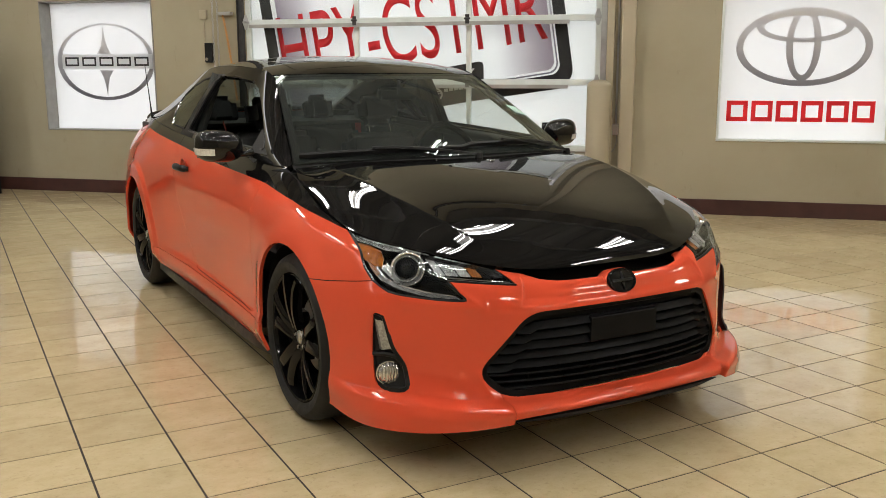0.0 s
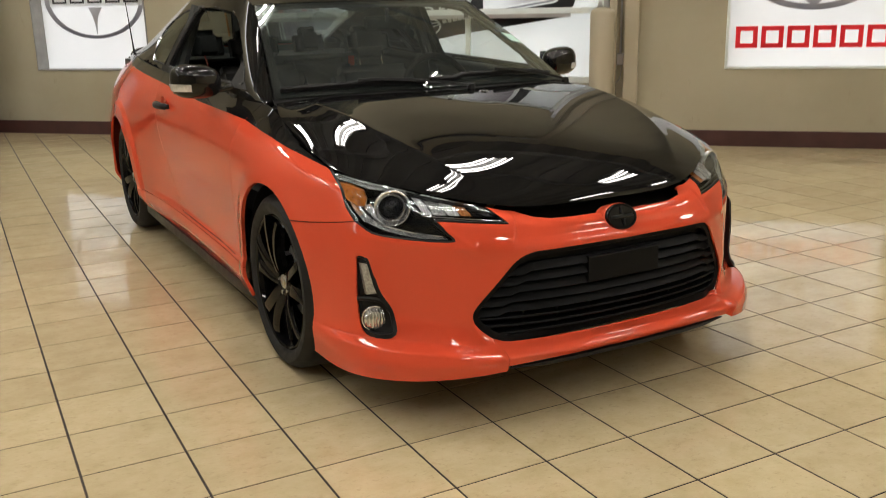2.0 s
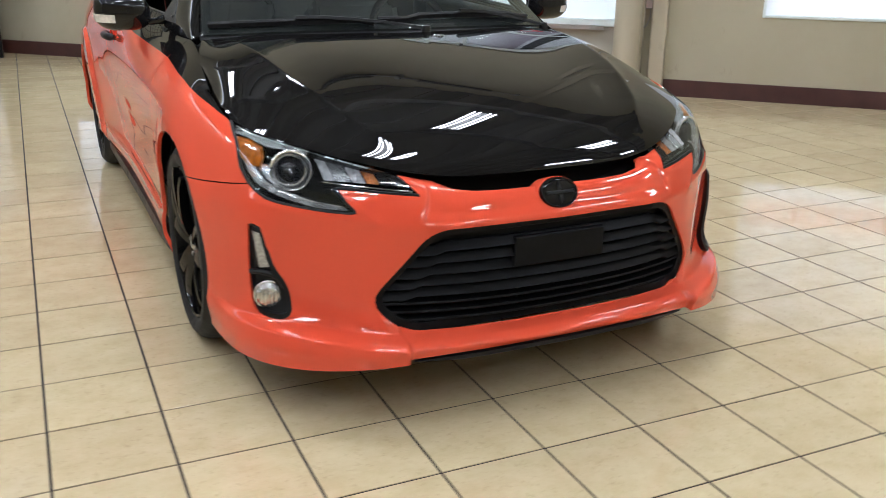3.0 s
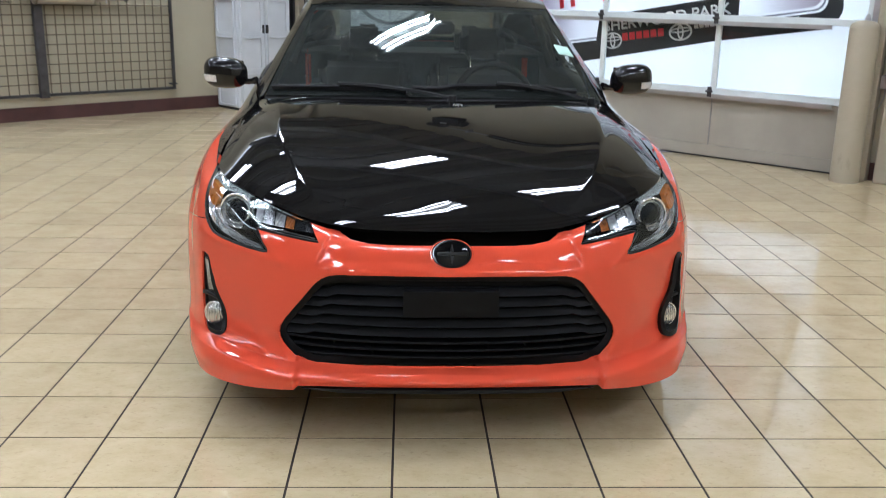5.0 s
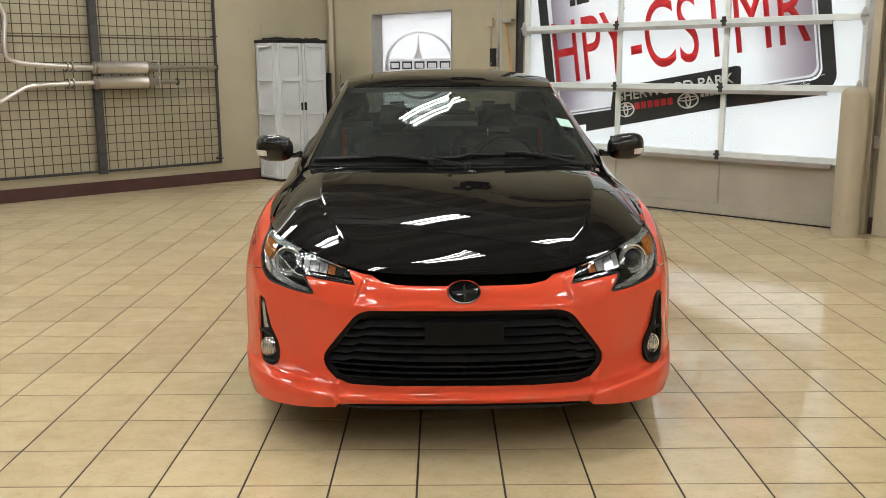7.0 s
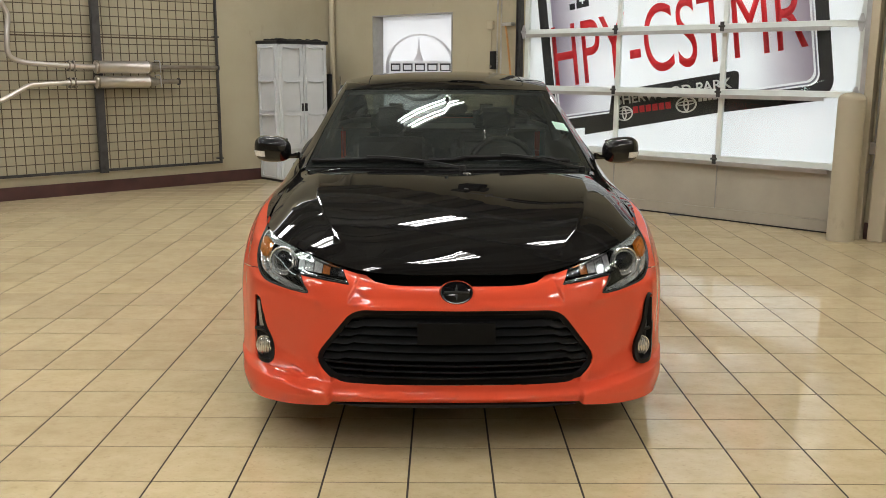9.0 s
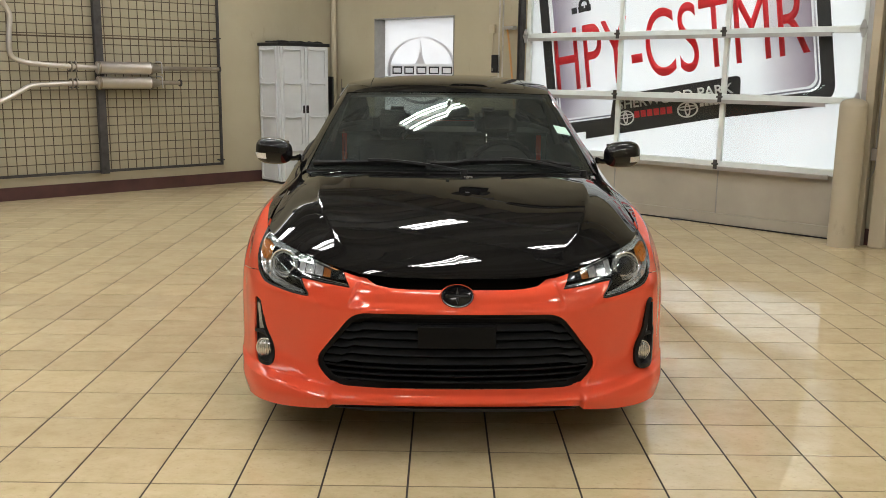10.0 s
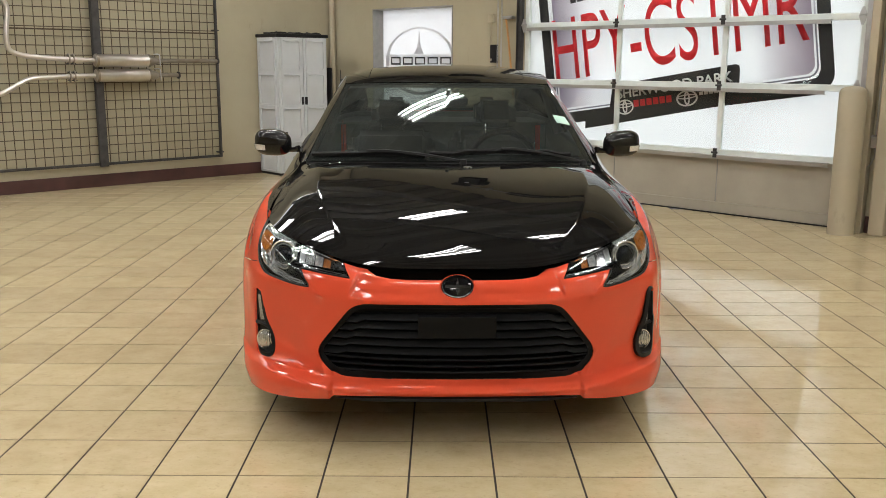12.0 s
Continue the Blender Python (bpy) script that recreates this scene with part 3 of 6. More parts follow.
part("plate_face", plate(round_rect(-3.0, -0.17, 0.17, 2.03, 0.09), -0.018, -0.0055), film("plate_print_film", (0, 0, 0), (0, 0, 0), "x", (-3.0, -0.17), stops=[(0.0, (0.40, 0.36, 0.42)), (0.16, (0.84, 0.84, 0.86)), (0.30, (0.86, 0.87, 0.88)), (0.80, (0.86, 0.87, 0.88)), (1.0, (0.42, 0.37, 0.42))]), banner, "white printed plate, grey towards the edge", m=PM)


def text_mesh(body, width, height, depth=0.001, bold=0.0):
    """The built-in font, stretched to a width and a capital height, in the xz plane."""
    cu = bpy.data.curves.new("text", "FONT")
    cu.body, cu.size, cu.offset = body, 1.0, bold
    ob = new("text", cu)
    me = bpy.data.meshes.new_from_object(ob.evaluated_get(bpy.context.evaluated_depsgraph_get()))
    bpy.data.objects.remove(ob)
    bm = bmesh.new()
    bm.from_mesh(me)
    bpy.data.meshes.remove(me)
    xs, ys = [v.co.x for v in bm.verts], [v.co.y for v in bm.verts]
    kx, ky = width / (max(xs) - min(xs)), height / (max(ys) - min(ys))
    x0, y0 = min(xs), min(ys)
    for v in bm.verts:
        v.co = ((v.co.x - x0) * kx, 0.0, (v.co.y - y0) * ky)
    r = bmesh.ops.extrude_face_region(bm, geom=bm.faces[:])
    bmesh.ops.translate(bm, vec=(0, depth, 0), verts=[g for g in r["geom"] if isinstance(g, bmesh.types.BMVert)])
    return bm


part("word", text_mesh("HPY-CSTMR", 2.82, 0.680, 0.0008, -0.001), M_REDINK, banner, "tall thin red capitals", m=PM @ Matrix.Translation((-3.02, 0.0002, 0.465)))
part("bolt_hole", ring_plate(ellipse(-2.58, 1.35, 0.072, 0.072, 32), ellipse(-2.58, 1.35, 0.036, 0.036, 32), -0.001, 0.0005), M_BLACKINK, banner, "printed black bolt hole", m=PM)
bar_word(banner, 3.95, 4.22, 2.075, 2.14, -0.001, 3, M_BLACKINK, a=TILT)
# dark name strip under the plate
band = [(4.20, 0.745), (5.727, 1.035), (6.72, 1.180), (6.72, 1.186), (5.95, 1.16), (5.945, 1.40), (5.935, 1.432), (5.90, 1.444), (4.53, 1.218), (4.50, 0.93), (4.20, 0.875)]
part("name_strip", plate(band, 0.0012, 0.0022), M_BLACKINK, banner, "black strip with a rounded top corner")
part("place_name", text_mesh("SHERWOOD PARK", 1.30, 0.102, 0.0008, 0.018), M_WHITEINK, banner, "bold white capitals", m=Matrix.Translation((4.599, 0.0024, 1.074)) @ Matrix.Rotation(-radians(9.2), 4, "Y"))
bar_word(banner, 4.804, 5.262, 0.999, 1.069, 0.0024, 6, M_REDINK, a=TILT)
bar_word(banner, 5.54, 5.80, 1.140, 1.172, 0.0024, 5, M_WHITEINK, a=TILT)
for px, pz, rx, rz in ((4.694, 0.994, 0.105, 0.078), (5.406, 1.107, 0.118, 0.080)):
    part("emblem_oval", ring_plate(ellipse(px, pz, rx, rz, 40, TILT), ellipse(px, pz, rx * 0.84, rz * 0.82, 40, TILT), 0.0024, 0.0034), M_WHITEINK, banner)
    part("emblem_bar", ring_plate(ellipse(px, pz, rx * 0.28, rz * 0.86, 32, TILT), ellipse(px, pz, rx * 0.14, rz * 0.6, 32, TILT), 0.0024, 0.0034), M_WHITEINK, banner)
    part("emblem_bar", ring_plate(ellipse(px, pz + rz * 0.2, rx * 0.9, rz * 0.3, 32, TILT), ellipse(px, pz + rz * 0.2, rx * 0.78, rz * 0.14, 32, TILT), 0.0036, 0.0046), M_WHITEINK, banner)

# track, jamb and column beside the door
bm = bmesh.new()
box(DW + 0.004, DW + 0.05, YD - 0.02, 0.05, 0, 3.3, 0.003, bm=bm)
box(DW + 0.05, DW + 0.056, 0.0, 0.075, 0, 3.3, 0.0, bm=bm)
part("track", bm, M_STEEL, door, "galvanised vertical door track")
bm = bmesh.new()
box(-0.05, -0.004, YD - 0.02, 0.05, 0, 3.3, 0.003, bm=bm)
box(-0.056, -0.05, 0.0, 0.075, 0, 3.3, 0.0, bm=bm)
part("track", bm, M_DARKSTEEL, door, "dark vertical door track")
tagged(finish(box(7.172, 7.242, 0.002, 0.10, 0, 3.6, 0.004), "door_jamb", M_COLUMN, m=WB), "painted steel door jamb", "door jamb", kind="structure")
tagged(finish(box(7.31, 7.44, 0.002, 0.12, 0, HIGH, 0.012, 2), "column", M_COLUMN, m=WB), "beige painted square steel column", "column", kind="structure")

# ---------------------------------------------------------------- lamps
def lamp_pose(x, y, z):
    """At (x, y) of the back wall's frame, tubes square to that wall."""
    return Matrix.Translation(WB @ Vector((x, y, z))) @ Matrix.Rotation(BACK + radians(90), 4, "Z")


def strip_lamp(x, y, z):
    """High-bay fitting with four tubes over a white reflector."""
    root = tagged(empty("ceiling_light", lamp_pose(x, y, z)), "white high-bay ceiling light with four bright tubes", "ceiling light", group="ceiling lights")
    bm = box(-0.63, 0.63, -0.20, 0.20, 0.04, 0.08, 0.004)
    part("housing", bm, M_REFLECTOR, root)
    for y in (-0.165, -0.078, 0.078, 0.165):
        part("tube", tube([(-0.60, y, 0), (0.60, y, 0)], 0.0125, 8), M_TUBE, root)
    for sx in (-0.5, 0.5):
        part("wire", tube([(sx, 0, 0.09), (sx, 0, HIGH - 0.05 - z)], 0.004, 6), M_STEEL, root)
    return root


LAMP_Z = 4.7
first_lamp = None
for lx in (2.25, 4.55, 7.25, 9.85, 12.4):
    for ly in (2.80, 5.40, 8.00, 10.60):
        if (lx, ly) in ((9.85, 5.40), (9.85, 8.00), (2.25, 8.00), (2.25, 10.60)):
            continue
        if first_lamp is None:
            first_lamp = strip_lamp(lx, ly, LAMP_Z)
        else:
            copy_thing(first_lamp, lamp_pose(lx, ly, LAMP_Z))

# ---------------------------------------------------------------- things along the walls
def bollard():
    root = tagged(empty("bollard", WB @ Matrix.Translation((7.125, 0.225, 0))), "beige painted steel bollard with a domed cap, chipped at its foot", "bollard")
    r = 0.112
    part("post", lathe([(r, 0), (r, 1.20), (r * 0.995, 1.205)], 40), M_COLUMN, root, smooth=40)
    part("cap", lathe([(r * 0.99, 1.206), (r * 0.97, 1.225), (r * 0.85, 1.245), (r * 0.55, 1.262), (0, 1.27)], 40), M_COLUMN, root, smooth=60)
    return root


def wall_switch():
    root = tagged(empty("switch_box", WB @ Matrix.Translation((7.276, 0.002, 0.795))), "small grey electrical box on the wall beside the door jamb", "switch box")
    part("case", box(-0.03, 0.03, 0, 0.06, -0.055, 0.055, 0.006, 2), M_FRAMEGREY, root)
    part("lid", box(-0.026, 0.026, 0.0605, 0.064, -0.048, 0.048, 0.001), M_STEEL, root)
    part("conduit", tube([(0, 0.02, 0.057), (0, 0.02, 1.6)], 0.010, 10), M_STEEL, root, smooth=40)
    loop = [(0.01, 0.04, -0.055), (0.012, 0.06, -0.12), (-0.01, 0.07, -0.19), (-0.05, 0.07, -0.215), (-0.08, 0.06, -0.17), (-0.085, 0.04, -0.09)]
    part("cable", tube(smooth_path(loop, 6), 0.005, 8), M_FRAMEGREY, root, "loose grey cable loop", smooth=60)


def chain_hoist():
    root = tagged(empty("chain_box", WB @ Matrix.Translation((2.985, 0.002, 1.445))), "black wall box for the door chain", "chain box")
    part("case", box(-0.05, 0.04, 0, 0.05, 0, 0.205, 0.008, 2), M_BLACKPLASTIC, root)
    part("lock", lathe([(0, 0), (0.018, 0), (0.018, 0.02), (0, 0.02)], 16, "y", Matrix.Translation((-0.015, 0.05, 0.035))), M_CHROME, root)
    for cxx in (0.06, 0.115):
        bm = bmesh.new()
        z = 1.30
        i = 0
        while z < 3.2:
            pts = [(cxx + (0.009 * math.cos(a) if i % 2 else 0), 0.045 + (0 if i % 2 else 0.009 * math.cos(a)), z + 0.019 * math.sin(a)) for a in [k * math.pi / 4 for k in range(8)]]
            tube(pts + pts[:1], 0.0028, 5, False, bm)
            z += 0.031
            i += 1
        tagged(finish(bm, "hand_chain", M_STEEL, m=WB @ Matrix.Translation((2.985, 0, 0))), "hanging steel hand chain of the garage door", "chain", kind="stuff")
    root2 = tagged(empty("air_hose", WB @ Matrix.Translation((3.165, 0, 0))), "coiled orange air hose hanging from a wall bracket", "hose")
    pts = [(0.0105 * math.cos(k * 0.8) + 0.13 * (k / 420) ** 0.8, 0.05 + 0.0105 * math.sin(k * 0.8), 1.93 - k * 0.0021) for k in range(0, 420)]
    part("coil", tube(pts, 0.0042, 6), M_ORANGEHOSE, root2, smooth=60)
    part("bracket", box(-0.04, 0.10, 0.002, 0.07, 1.93, 1.965, 0.003), M_STEEL, root2)
    root3 = tagged(empty("junction_box", WB @ Matrix.Translation((2.93, 0.002, 1.93))), "small beige junction box with conduit on the wall", "junction box")
    part("case", box(-0.045, 0.035, 0, 0.04, -0.035, 0.06, 0.004), M_COLUMN, root3)
    part("conduit", tube([(0, 0.02, -0.035), (0, 0.02, -0.275)], 0.008, 8), M_COLUMN, root3, smooth=40)


def door_opener():
    """Side-mounted opener and torsion shaft over the garage door."""
    root = tagged(empty("door_opener", WB @ Matrix.Translation((2.92, 0.002, 4.45))), "black electric door opener with a chain wheel, high on the wall", "door opener")
    part("case", box(-0.28, 0.20, 0, 0.20, -0.22, 0.20, 0.015, 2), M_BLACKPLASTIC, root)
    part("motor", lathe([(0, -0.20), (0.09, -0.20), (0.10, -0.18), (0.10, 0.10), (0, 0.10)], 24, "x", Matrix.Translation((-0.20, 0.12, 0.31))), M_DARKSTEEL, root, smooth=40)
    part("chain_wheel", lathe([(0, 0), (0.12, 0), (0.13, 0.01), (0.12, 0.02), (0, 0.02)], 28, "x", Matrix.Translation((0.25, 0.10, 0.10))), M_DARKSTEEL, root, smooth=40)
    part("plate", box(-0.12, -0.02, 0.2005, 0.204, 0.06, 0.12), M_WHITEINK, root, "small white plate")
    shaft = tagged(empty("torsion_shaft", WB @ Matrix.Translation((3.2, 0.11, 4.86))), "steel torsion shaft with dark springs over the garage door", "door shaft")
    part("shaft", tube([(-0.35, 0, 0), (4.1, 0, 0)], 0.016, 12), M_STEEL, shaft, smooth=40)
    for x0 in (0.55, 2.25):
        pts = [(x0 + 1.15 * k / 360, 0.052 * math.cos(k * 0.9), 0.052 * math.sin(k * 0.9)) for k in range(361)]
        part("spring", tube(pts, 0.007, 5), M_DARKSTEEL, shaft, smooth=60)
    for x in (0.10, 1.98, 3.85):
        part("bracket", box(x - 0.03, x + 0.03, -0.108, 0.03, -0.06, 0.06, 0.003), M_STEEL, shaft)


def corner_pipe():
    root = tagged(empty("drain_pipe", WB @ Matrix.Translation((0.115, 0.055, 0))), "beige painted vertical drain pipe in the wall corner", "pipe", kind="structure")
    part("pipe", tube([(0, 0, 0), (0, 0, HIGH)], 0.038, 20), M_COLUMN, root, smooth=40)
    for z in (0.55, 1.36, 2.4, 3.4):
        bm = bmesh.new()
        bm = lathe([(0.0385, z - 0.015), (0.046, z - 0.015), (0.046, z + 0.015), (0.0385, z + 0.015)], 20)
        part("clamp", bm, M_COLUMN, root)


def cabinet():
    root = tagged(empty("cabinet", WL @ Matrix.Translation((0.42, 0.02, 0))), "tall pale grey plastic storage cabinet with a black top, doors closed", "cabinet")
    w, d, h = 0.757, 0.49, 1.745
    part("body", box(0, w, 0.0, d - 0.02, 0.03, h, 0.008, 2), M_GREYPLASTIC, root)
    part("base", box(0.01, w - 0.01, 0.01, d - 0.03, 0, 0.03, 0.002), M_BLACKPLASTIC, root, "black plinth")
    part("top", box(-0.015, w + 0.015, -0.01, d + 0.012, h + 0.001, h + 0.045, 0.012, 3), M_BLACKPLASTIC, root, "black moulded lid")

    def panel_rim(x0, x1, z0, y):
        """Moulded border with a curved ledge at the head of each panel."""
        fr = ring_plate(round_rect(x0 + 0.035, x1 - 0.035, z0, z0 + 0.42, 0.012, 3), round_rect(x0 + 0.060, x1 - 0.060, z0 + 0.012, z0 + 0.375, 0.03, 3), y, y + 0.016)
        ledge = smooth_path([(x0 + 0.06, y + 0.014, z0 + 0.385), (x0 + 0.09, y + 0.022, z0 + 0.378), ((x0 + x1) / 2, y + 0.027, z0 + 0.374), (x1 - 0.09, y + 0.022, z0 + 0.378), (x1 - 0.06, y + 0.014, z0 + 0.385)], 4)
        return merge(fr, tube(ledge, 0.010, 8))

    def door_leaf(x0, x1, handle_x):
        bm = box(x0, x1, d - 0.019, d, 0.04, h - 0.01, 0.004, 2)
        leaf = part("door", bm, M_GREYPLASTIC, root)
        for k in range(4):
            z0 = 0.05 + k * 0.425
            part("panel_rim", panel_rim(x0, x1, z0, d + 0.0005), M_GREYPLASTIC, leaf)
        part("handle", box(handle_x - 0.017, handle_x + 0.017, d + 0.0005, d + 0.018, 0.90, 1.00, 0.004, 2), M_BLACKPLASTIC, leaf, "black pull")
    door_leaf(0.012, w / 2 - 0.003, w / 2 - 0.03)
    door_leaf(w / 2 + 0.003, w - 0.012, w / 2 + 0.03)
    for k in range(4):
        part("panel_rim", panel_rim(0.01, d - 0.03, 0.05 + k * 0.425, 0.0), M_GREYPLASTIC, root, m=Matrix.Translation((w + 0.0005, 0, 0)) @ Matrix.Rotation(radians(90), 4, "Z") @ Matrix.Scale(-1, 4, (0, 1, 0)))
    # folded dark cloth on the lid and a board behind
    bm = bmesh.new()
    nx, ny = 16, 8
    g = [[bm.verts.new((0.05 + 0.62 * i / nx, 0.03 + 0.40 * j / ny, h + 0.052 + 0.022 * noise.noise(Vector((i * 0.5, j * 0.6, 3))) + 0.016 * (0.5 + 0.5 * math.sin(i * 0.9)))) for j in range(ny + 1)] for i in range(nx + 1)]
    for i in range(nx):
        for j in range(ny):
            bm.faces.new((g[i][j], g[i + 1][j], g[i + 1][j + 1], g[i][j + 1]))
    r = bmesh.ops.extrude_face_region(bm, geom=bm.faces[:])
    for v in r["geom"]:
        if isinstance(v, bmesh.types.BMVert):
            v.co.z = h + 0.046
    tagged(finish(bm, "folded_sheet", M_RUBBER, smooth=60, m=WL @ Matrix.Translation((0.42, 0.02, 0))), "crumpled black plastic sheet lying on the cabinet", "sheet")
    tagged(finish(box(0.335, 0.365, 0.16, 0.50, 0.0, 1.37, 0.004), "folded_board", M_BLACKPLASTIC, m=WL), "dark folded board standing beside the cabinet", "board")


def mesh_rack():
    """Wire mesh panels in a steel frame, standing off the wall on brackets."""
    root = tagged(empty("mesh_rack", WL @ Matrix.Translation((0, 0.06, 0))), "wall rack of rusty wire mesh in a dark steel frame", "rack")
    x_r, x_p, x_l, z0, z1 = 1.800, 3.31, 6.60, 0.255, 3.20
    part("frame_side", box(x_r - 0.03, x_r, 0, 0.03, z0, z1, 0.002), M_DARKSTEEL, root)
    for xp in (x_p, 4.93):
        part("post", box(xp - 0.045, xp + 0.045, 0.012, 0.075, z0 - 0.012, z1 + 0.1, 0.003), M_DARKSTEEL, root)
    part("frame_bottom", box(x_r, x_p - 0.046, 0, 0.03, z0, z0 + 0.03, 0.002), M_DARKSTEEL, root)
    part("frame_bottom", box(x_p + 0.046, x_l, 0, 0.03, z0, z0 + 0.03, 0.002), M_DARKSTEEL, root)
    part("frame_top", box(x_r, x_l, 0, 0.03, z1 - 0.03, z1, 0.002), M_DARKSTEEL, root)
    for z in (1.78, 2.75):
        part("cross_bar", box(x_r, x_p - 0.046, 0.004, 0.012, z - 0.008, z + 0.008), M_WIRE, root)
        part("cross_bar", box(x_p + 0.046, x_l, 0.004, 0.012, z - 0.008, z + 0.008), M_WIRE, root)
    rs = random.Random(4)

    def wire(a, b):
        mid = [(Vector(a).lerp(Vector(b), t) + Vector((rs.uniform(-1, 1), 0, rs.uniform(-1, 1))) * 0.0022) for t in (0.25, 0.5, 0.75)]
        return tube([a, *mid, b], 0.0054, 5)
    pitch = 0.1016
    for xa, xb in ((x_r, x_p - 0.045), (x_p + 0.045, x_l)):
        k = 1
        while xa + k * pitch < xb:
            x = xa + k * pitch
            part("wire", wire((x, 0.018, z0 + 0.03), (x, 0.018, z1 - 0.03)), M_WIRE, root)
            k += 1
        k = 1
        while z0 + 0.03 + k * pitch < z1:
            z = z0 + 0.03 + k * pitch
            part("wire", wire((xa, 0.0245, z), (xb, 0.0245, z)), M_WIRE, root)
            k += 1
    for x, z in ((x_r, z0 + 0.06), (x_r, 1.82), (x_r, 2.9), (x_p, z0 + 0.05), (x_p, 1.86), (4.93, 1.86)):
        part("bracket", box(x - 0.06, x + 0.012, -0.058, 0.012, z - 0.008, z + 0.008, 0.001), M_DARKSTEEL, root)
    return root


def exhausts():
    """Two exhaust systems hung on the rack."""
    def muffler(z, tail_x, bend):
        root = tagged(empty("exhaust_muffler", WL @ Matrix.Translation((0, 0.215, z))), "stainless exhaust muffler with bent pipes hung on the mesh rack", "muffler", group="exhausts on the rack")
        x0, x1, r = 2.725, 3.395, 0.0725
        prof = [(0, x0), (0.03, x0), (r * 0.9, x0 + 0.012), (r, x0 + 0.02), (r, x0 + 0.035), (r * 0.965, x0 + 0.045), (r * 0.965, x1 - 0.045), (r, x1 - 0.035), (r, x1 - 0.02), (r * 0.9, x1 - 0.012), (0.03, x1), (0, x1)]
        part("can", lathe(prof, 32, "x"), M_EXHAUST, root, smooth=35)
        part("tail_cone", lathe([(r * 0.88, x0 + 0.008), (r * 0.80, x0 - 0.014), (0.044, x0 - 0.062), (0.036, x0 - 0.078), (0.026, x0 - 0.080)], 28, "x"), M_PIPE, root, "dull stained end cone", smooth=40)
        for xe in (x0 + 0.028, x1 - 0.028):
            part("end_rim", lathe([(r, xe - 0.014), (r + 0.004, xe - 0.010), (r + 0.004, xe + 0.010), (r, xe + 0.014)], 32, "x"), M_PIPE, root, "dark rolled rim", smooth=40)
        part("tail_pipe", tube([(x0 + 0.004, 0, 0), (tail_x, 0, 0)], 0.025, 16), M_PIPE, root, smooth=40)
        part("flange", lathe([(0.0, -0.008), (0.042, -0.008), (0.042, 0.008), (0.0, 0.008)], 20, "x", Matrix.Translation((tail_x, 0, 0))), M_DARKSTEEL, root)
        part("front_pipe", tube(smooth_path(bend, 6), 0.027, 16), M_EXHAUST, root, smooth=40)
        for xx in (3.62, 3.67):
            part("flange", lathe([(0.0, -0.007), (0.050, -0.007), (0.050, 0.007), (0.0, 0.007)], 20, "x", Matrix.Translation((xx, 0, bend[1][2])) @ Matrix.Diagonal((1, 0.75, 1.25, 1))), M_PIPE, root, "dull oval flange")
        for zz in (-0.045, 0.045):
            part("bolt", tube([(3.595, 0, bend[1][2] + zz), (3.70, 0, bend[1][2] + zz)], 0.0075, 6), M_DARKSTEEL, root)
        part("hanger", tube(smooth_path([(2.66, -0.04, 0.075), (2.63, 0.03, 0.07), (2.625, 0.035, 0.0), (2.62, 0.03, -0.06)], 5), 0.007, 8), M_STEEL, root, smooth=50)
    muffler(1.446, 1.86, [(3.38, 0, 0.0), (3.68, 0, 0.012), (4.03, 0, 0.035), (4.19, 0, 0.06), (4.29, 0, 0.12), (4.30, 0, 0.28), (4.275, 0, 0.48), (4.28, 0, 0.56), (4.34, 0, 0.68), (4.45, 0, 0.95)])
    muffler(1.280, 2.384, [(3.38, 0, 0.0), (3.68, 0, -0.006), (3.95, 0, -0.018), (4.06, 0, -0.024), (4.14, 0, -0.045), (4.24, 0, -0.10), (4.42, 0, -0.19), (4.70, 0, -0.26), (5.2, 0, -0.30)])


def wheel_chock():
    m = WB @ Matrix.Translation((0.10, 0.22, 0))
    o = [(-0.12, 0), (0.12, 0), (0.06, 0.07), (0.0, 0.085), (-0.12, 0.02)]
    bm = plate(o, -0.05, 0.05)
    bmesh.ops.bevel(bm, geom=bm.edges[:], offset=0.005, segments=1, affect="EDGES")
    tagged(finish(bm, "wheel_chock", M_YELLOW, m=m), "yellow wedge-shaped wheel chock on the floor by the wall", "wheel chock")


bollard()
wall_switch()
chain_hoist()
door_opener()
corner_pipe()
cabinet()
mesh_rack()
exhausts()
wheel_chock()

# ---------------------------------------------------------------- the car: x across, y backwards from the nose, z up
CAR = pose(0.783, 0.193, 0, 0, 0, 1.0)
car = tagged(empty("car", CAR), "two-door coupe, orange below and gloss black above, black wheels", "car")
AXLE_F, AXLE_R, HUB_Z, TYRE_R = 0.945, 3.655, 0.329, 0.329

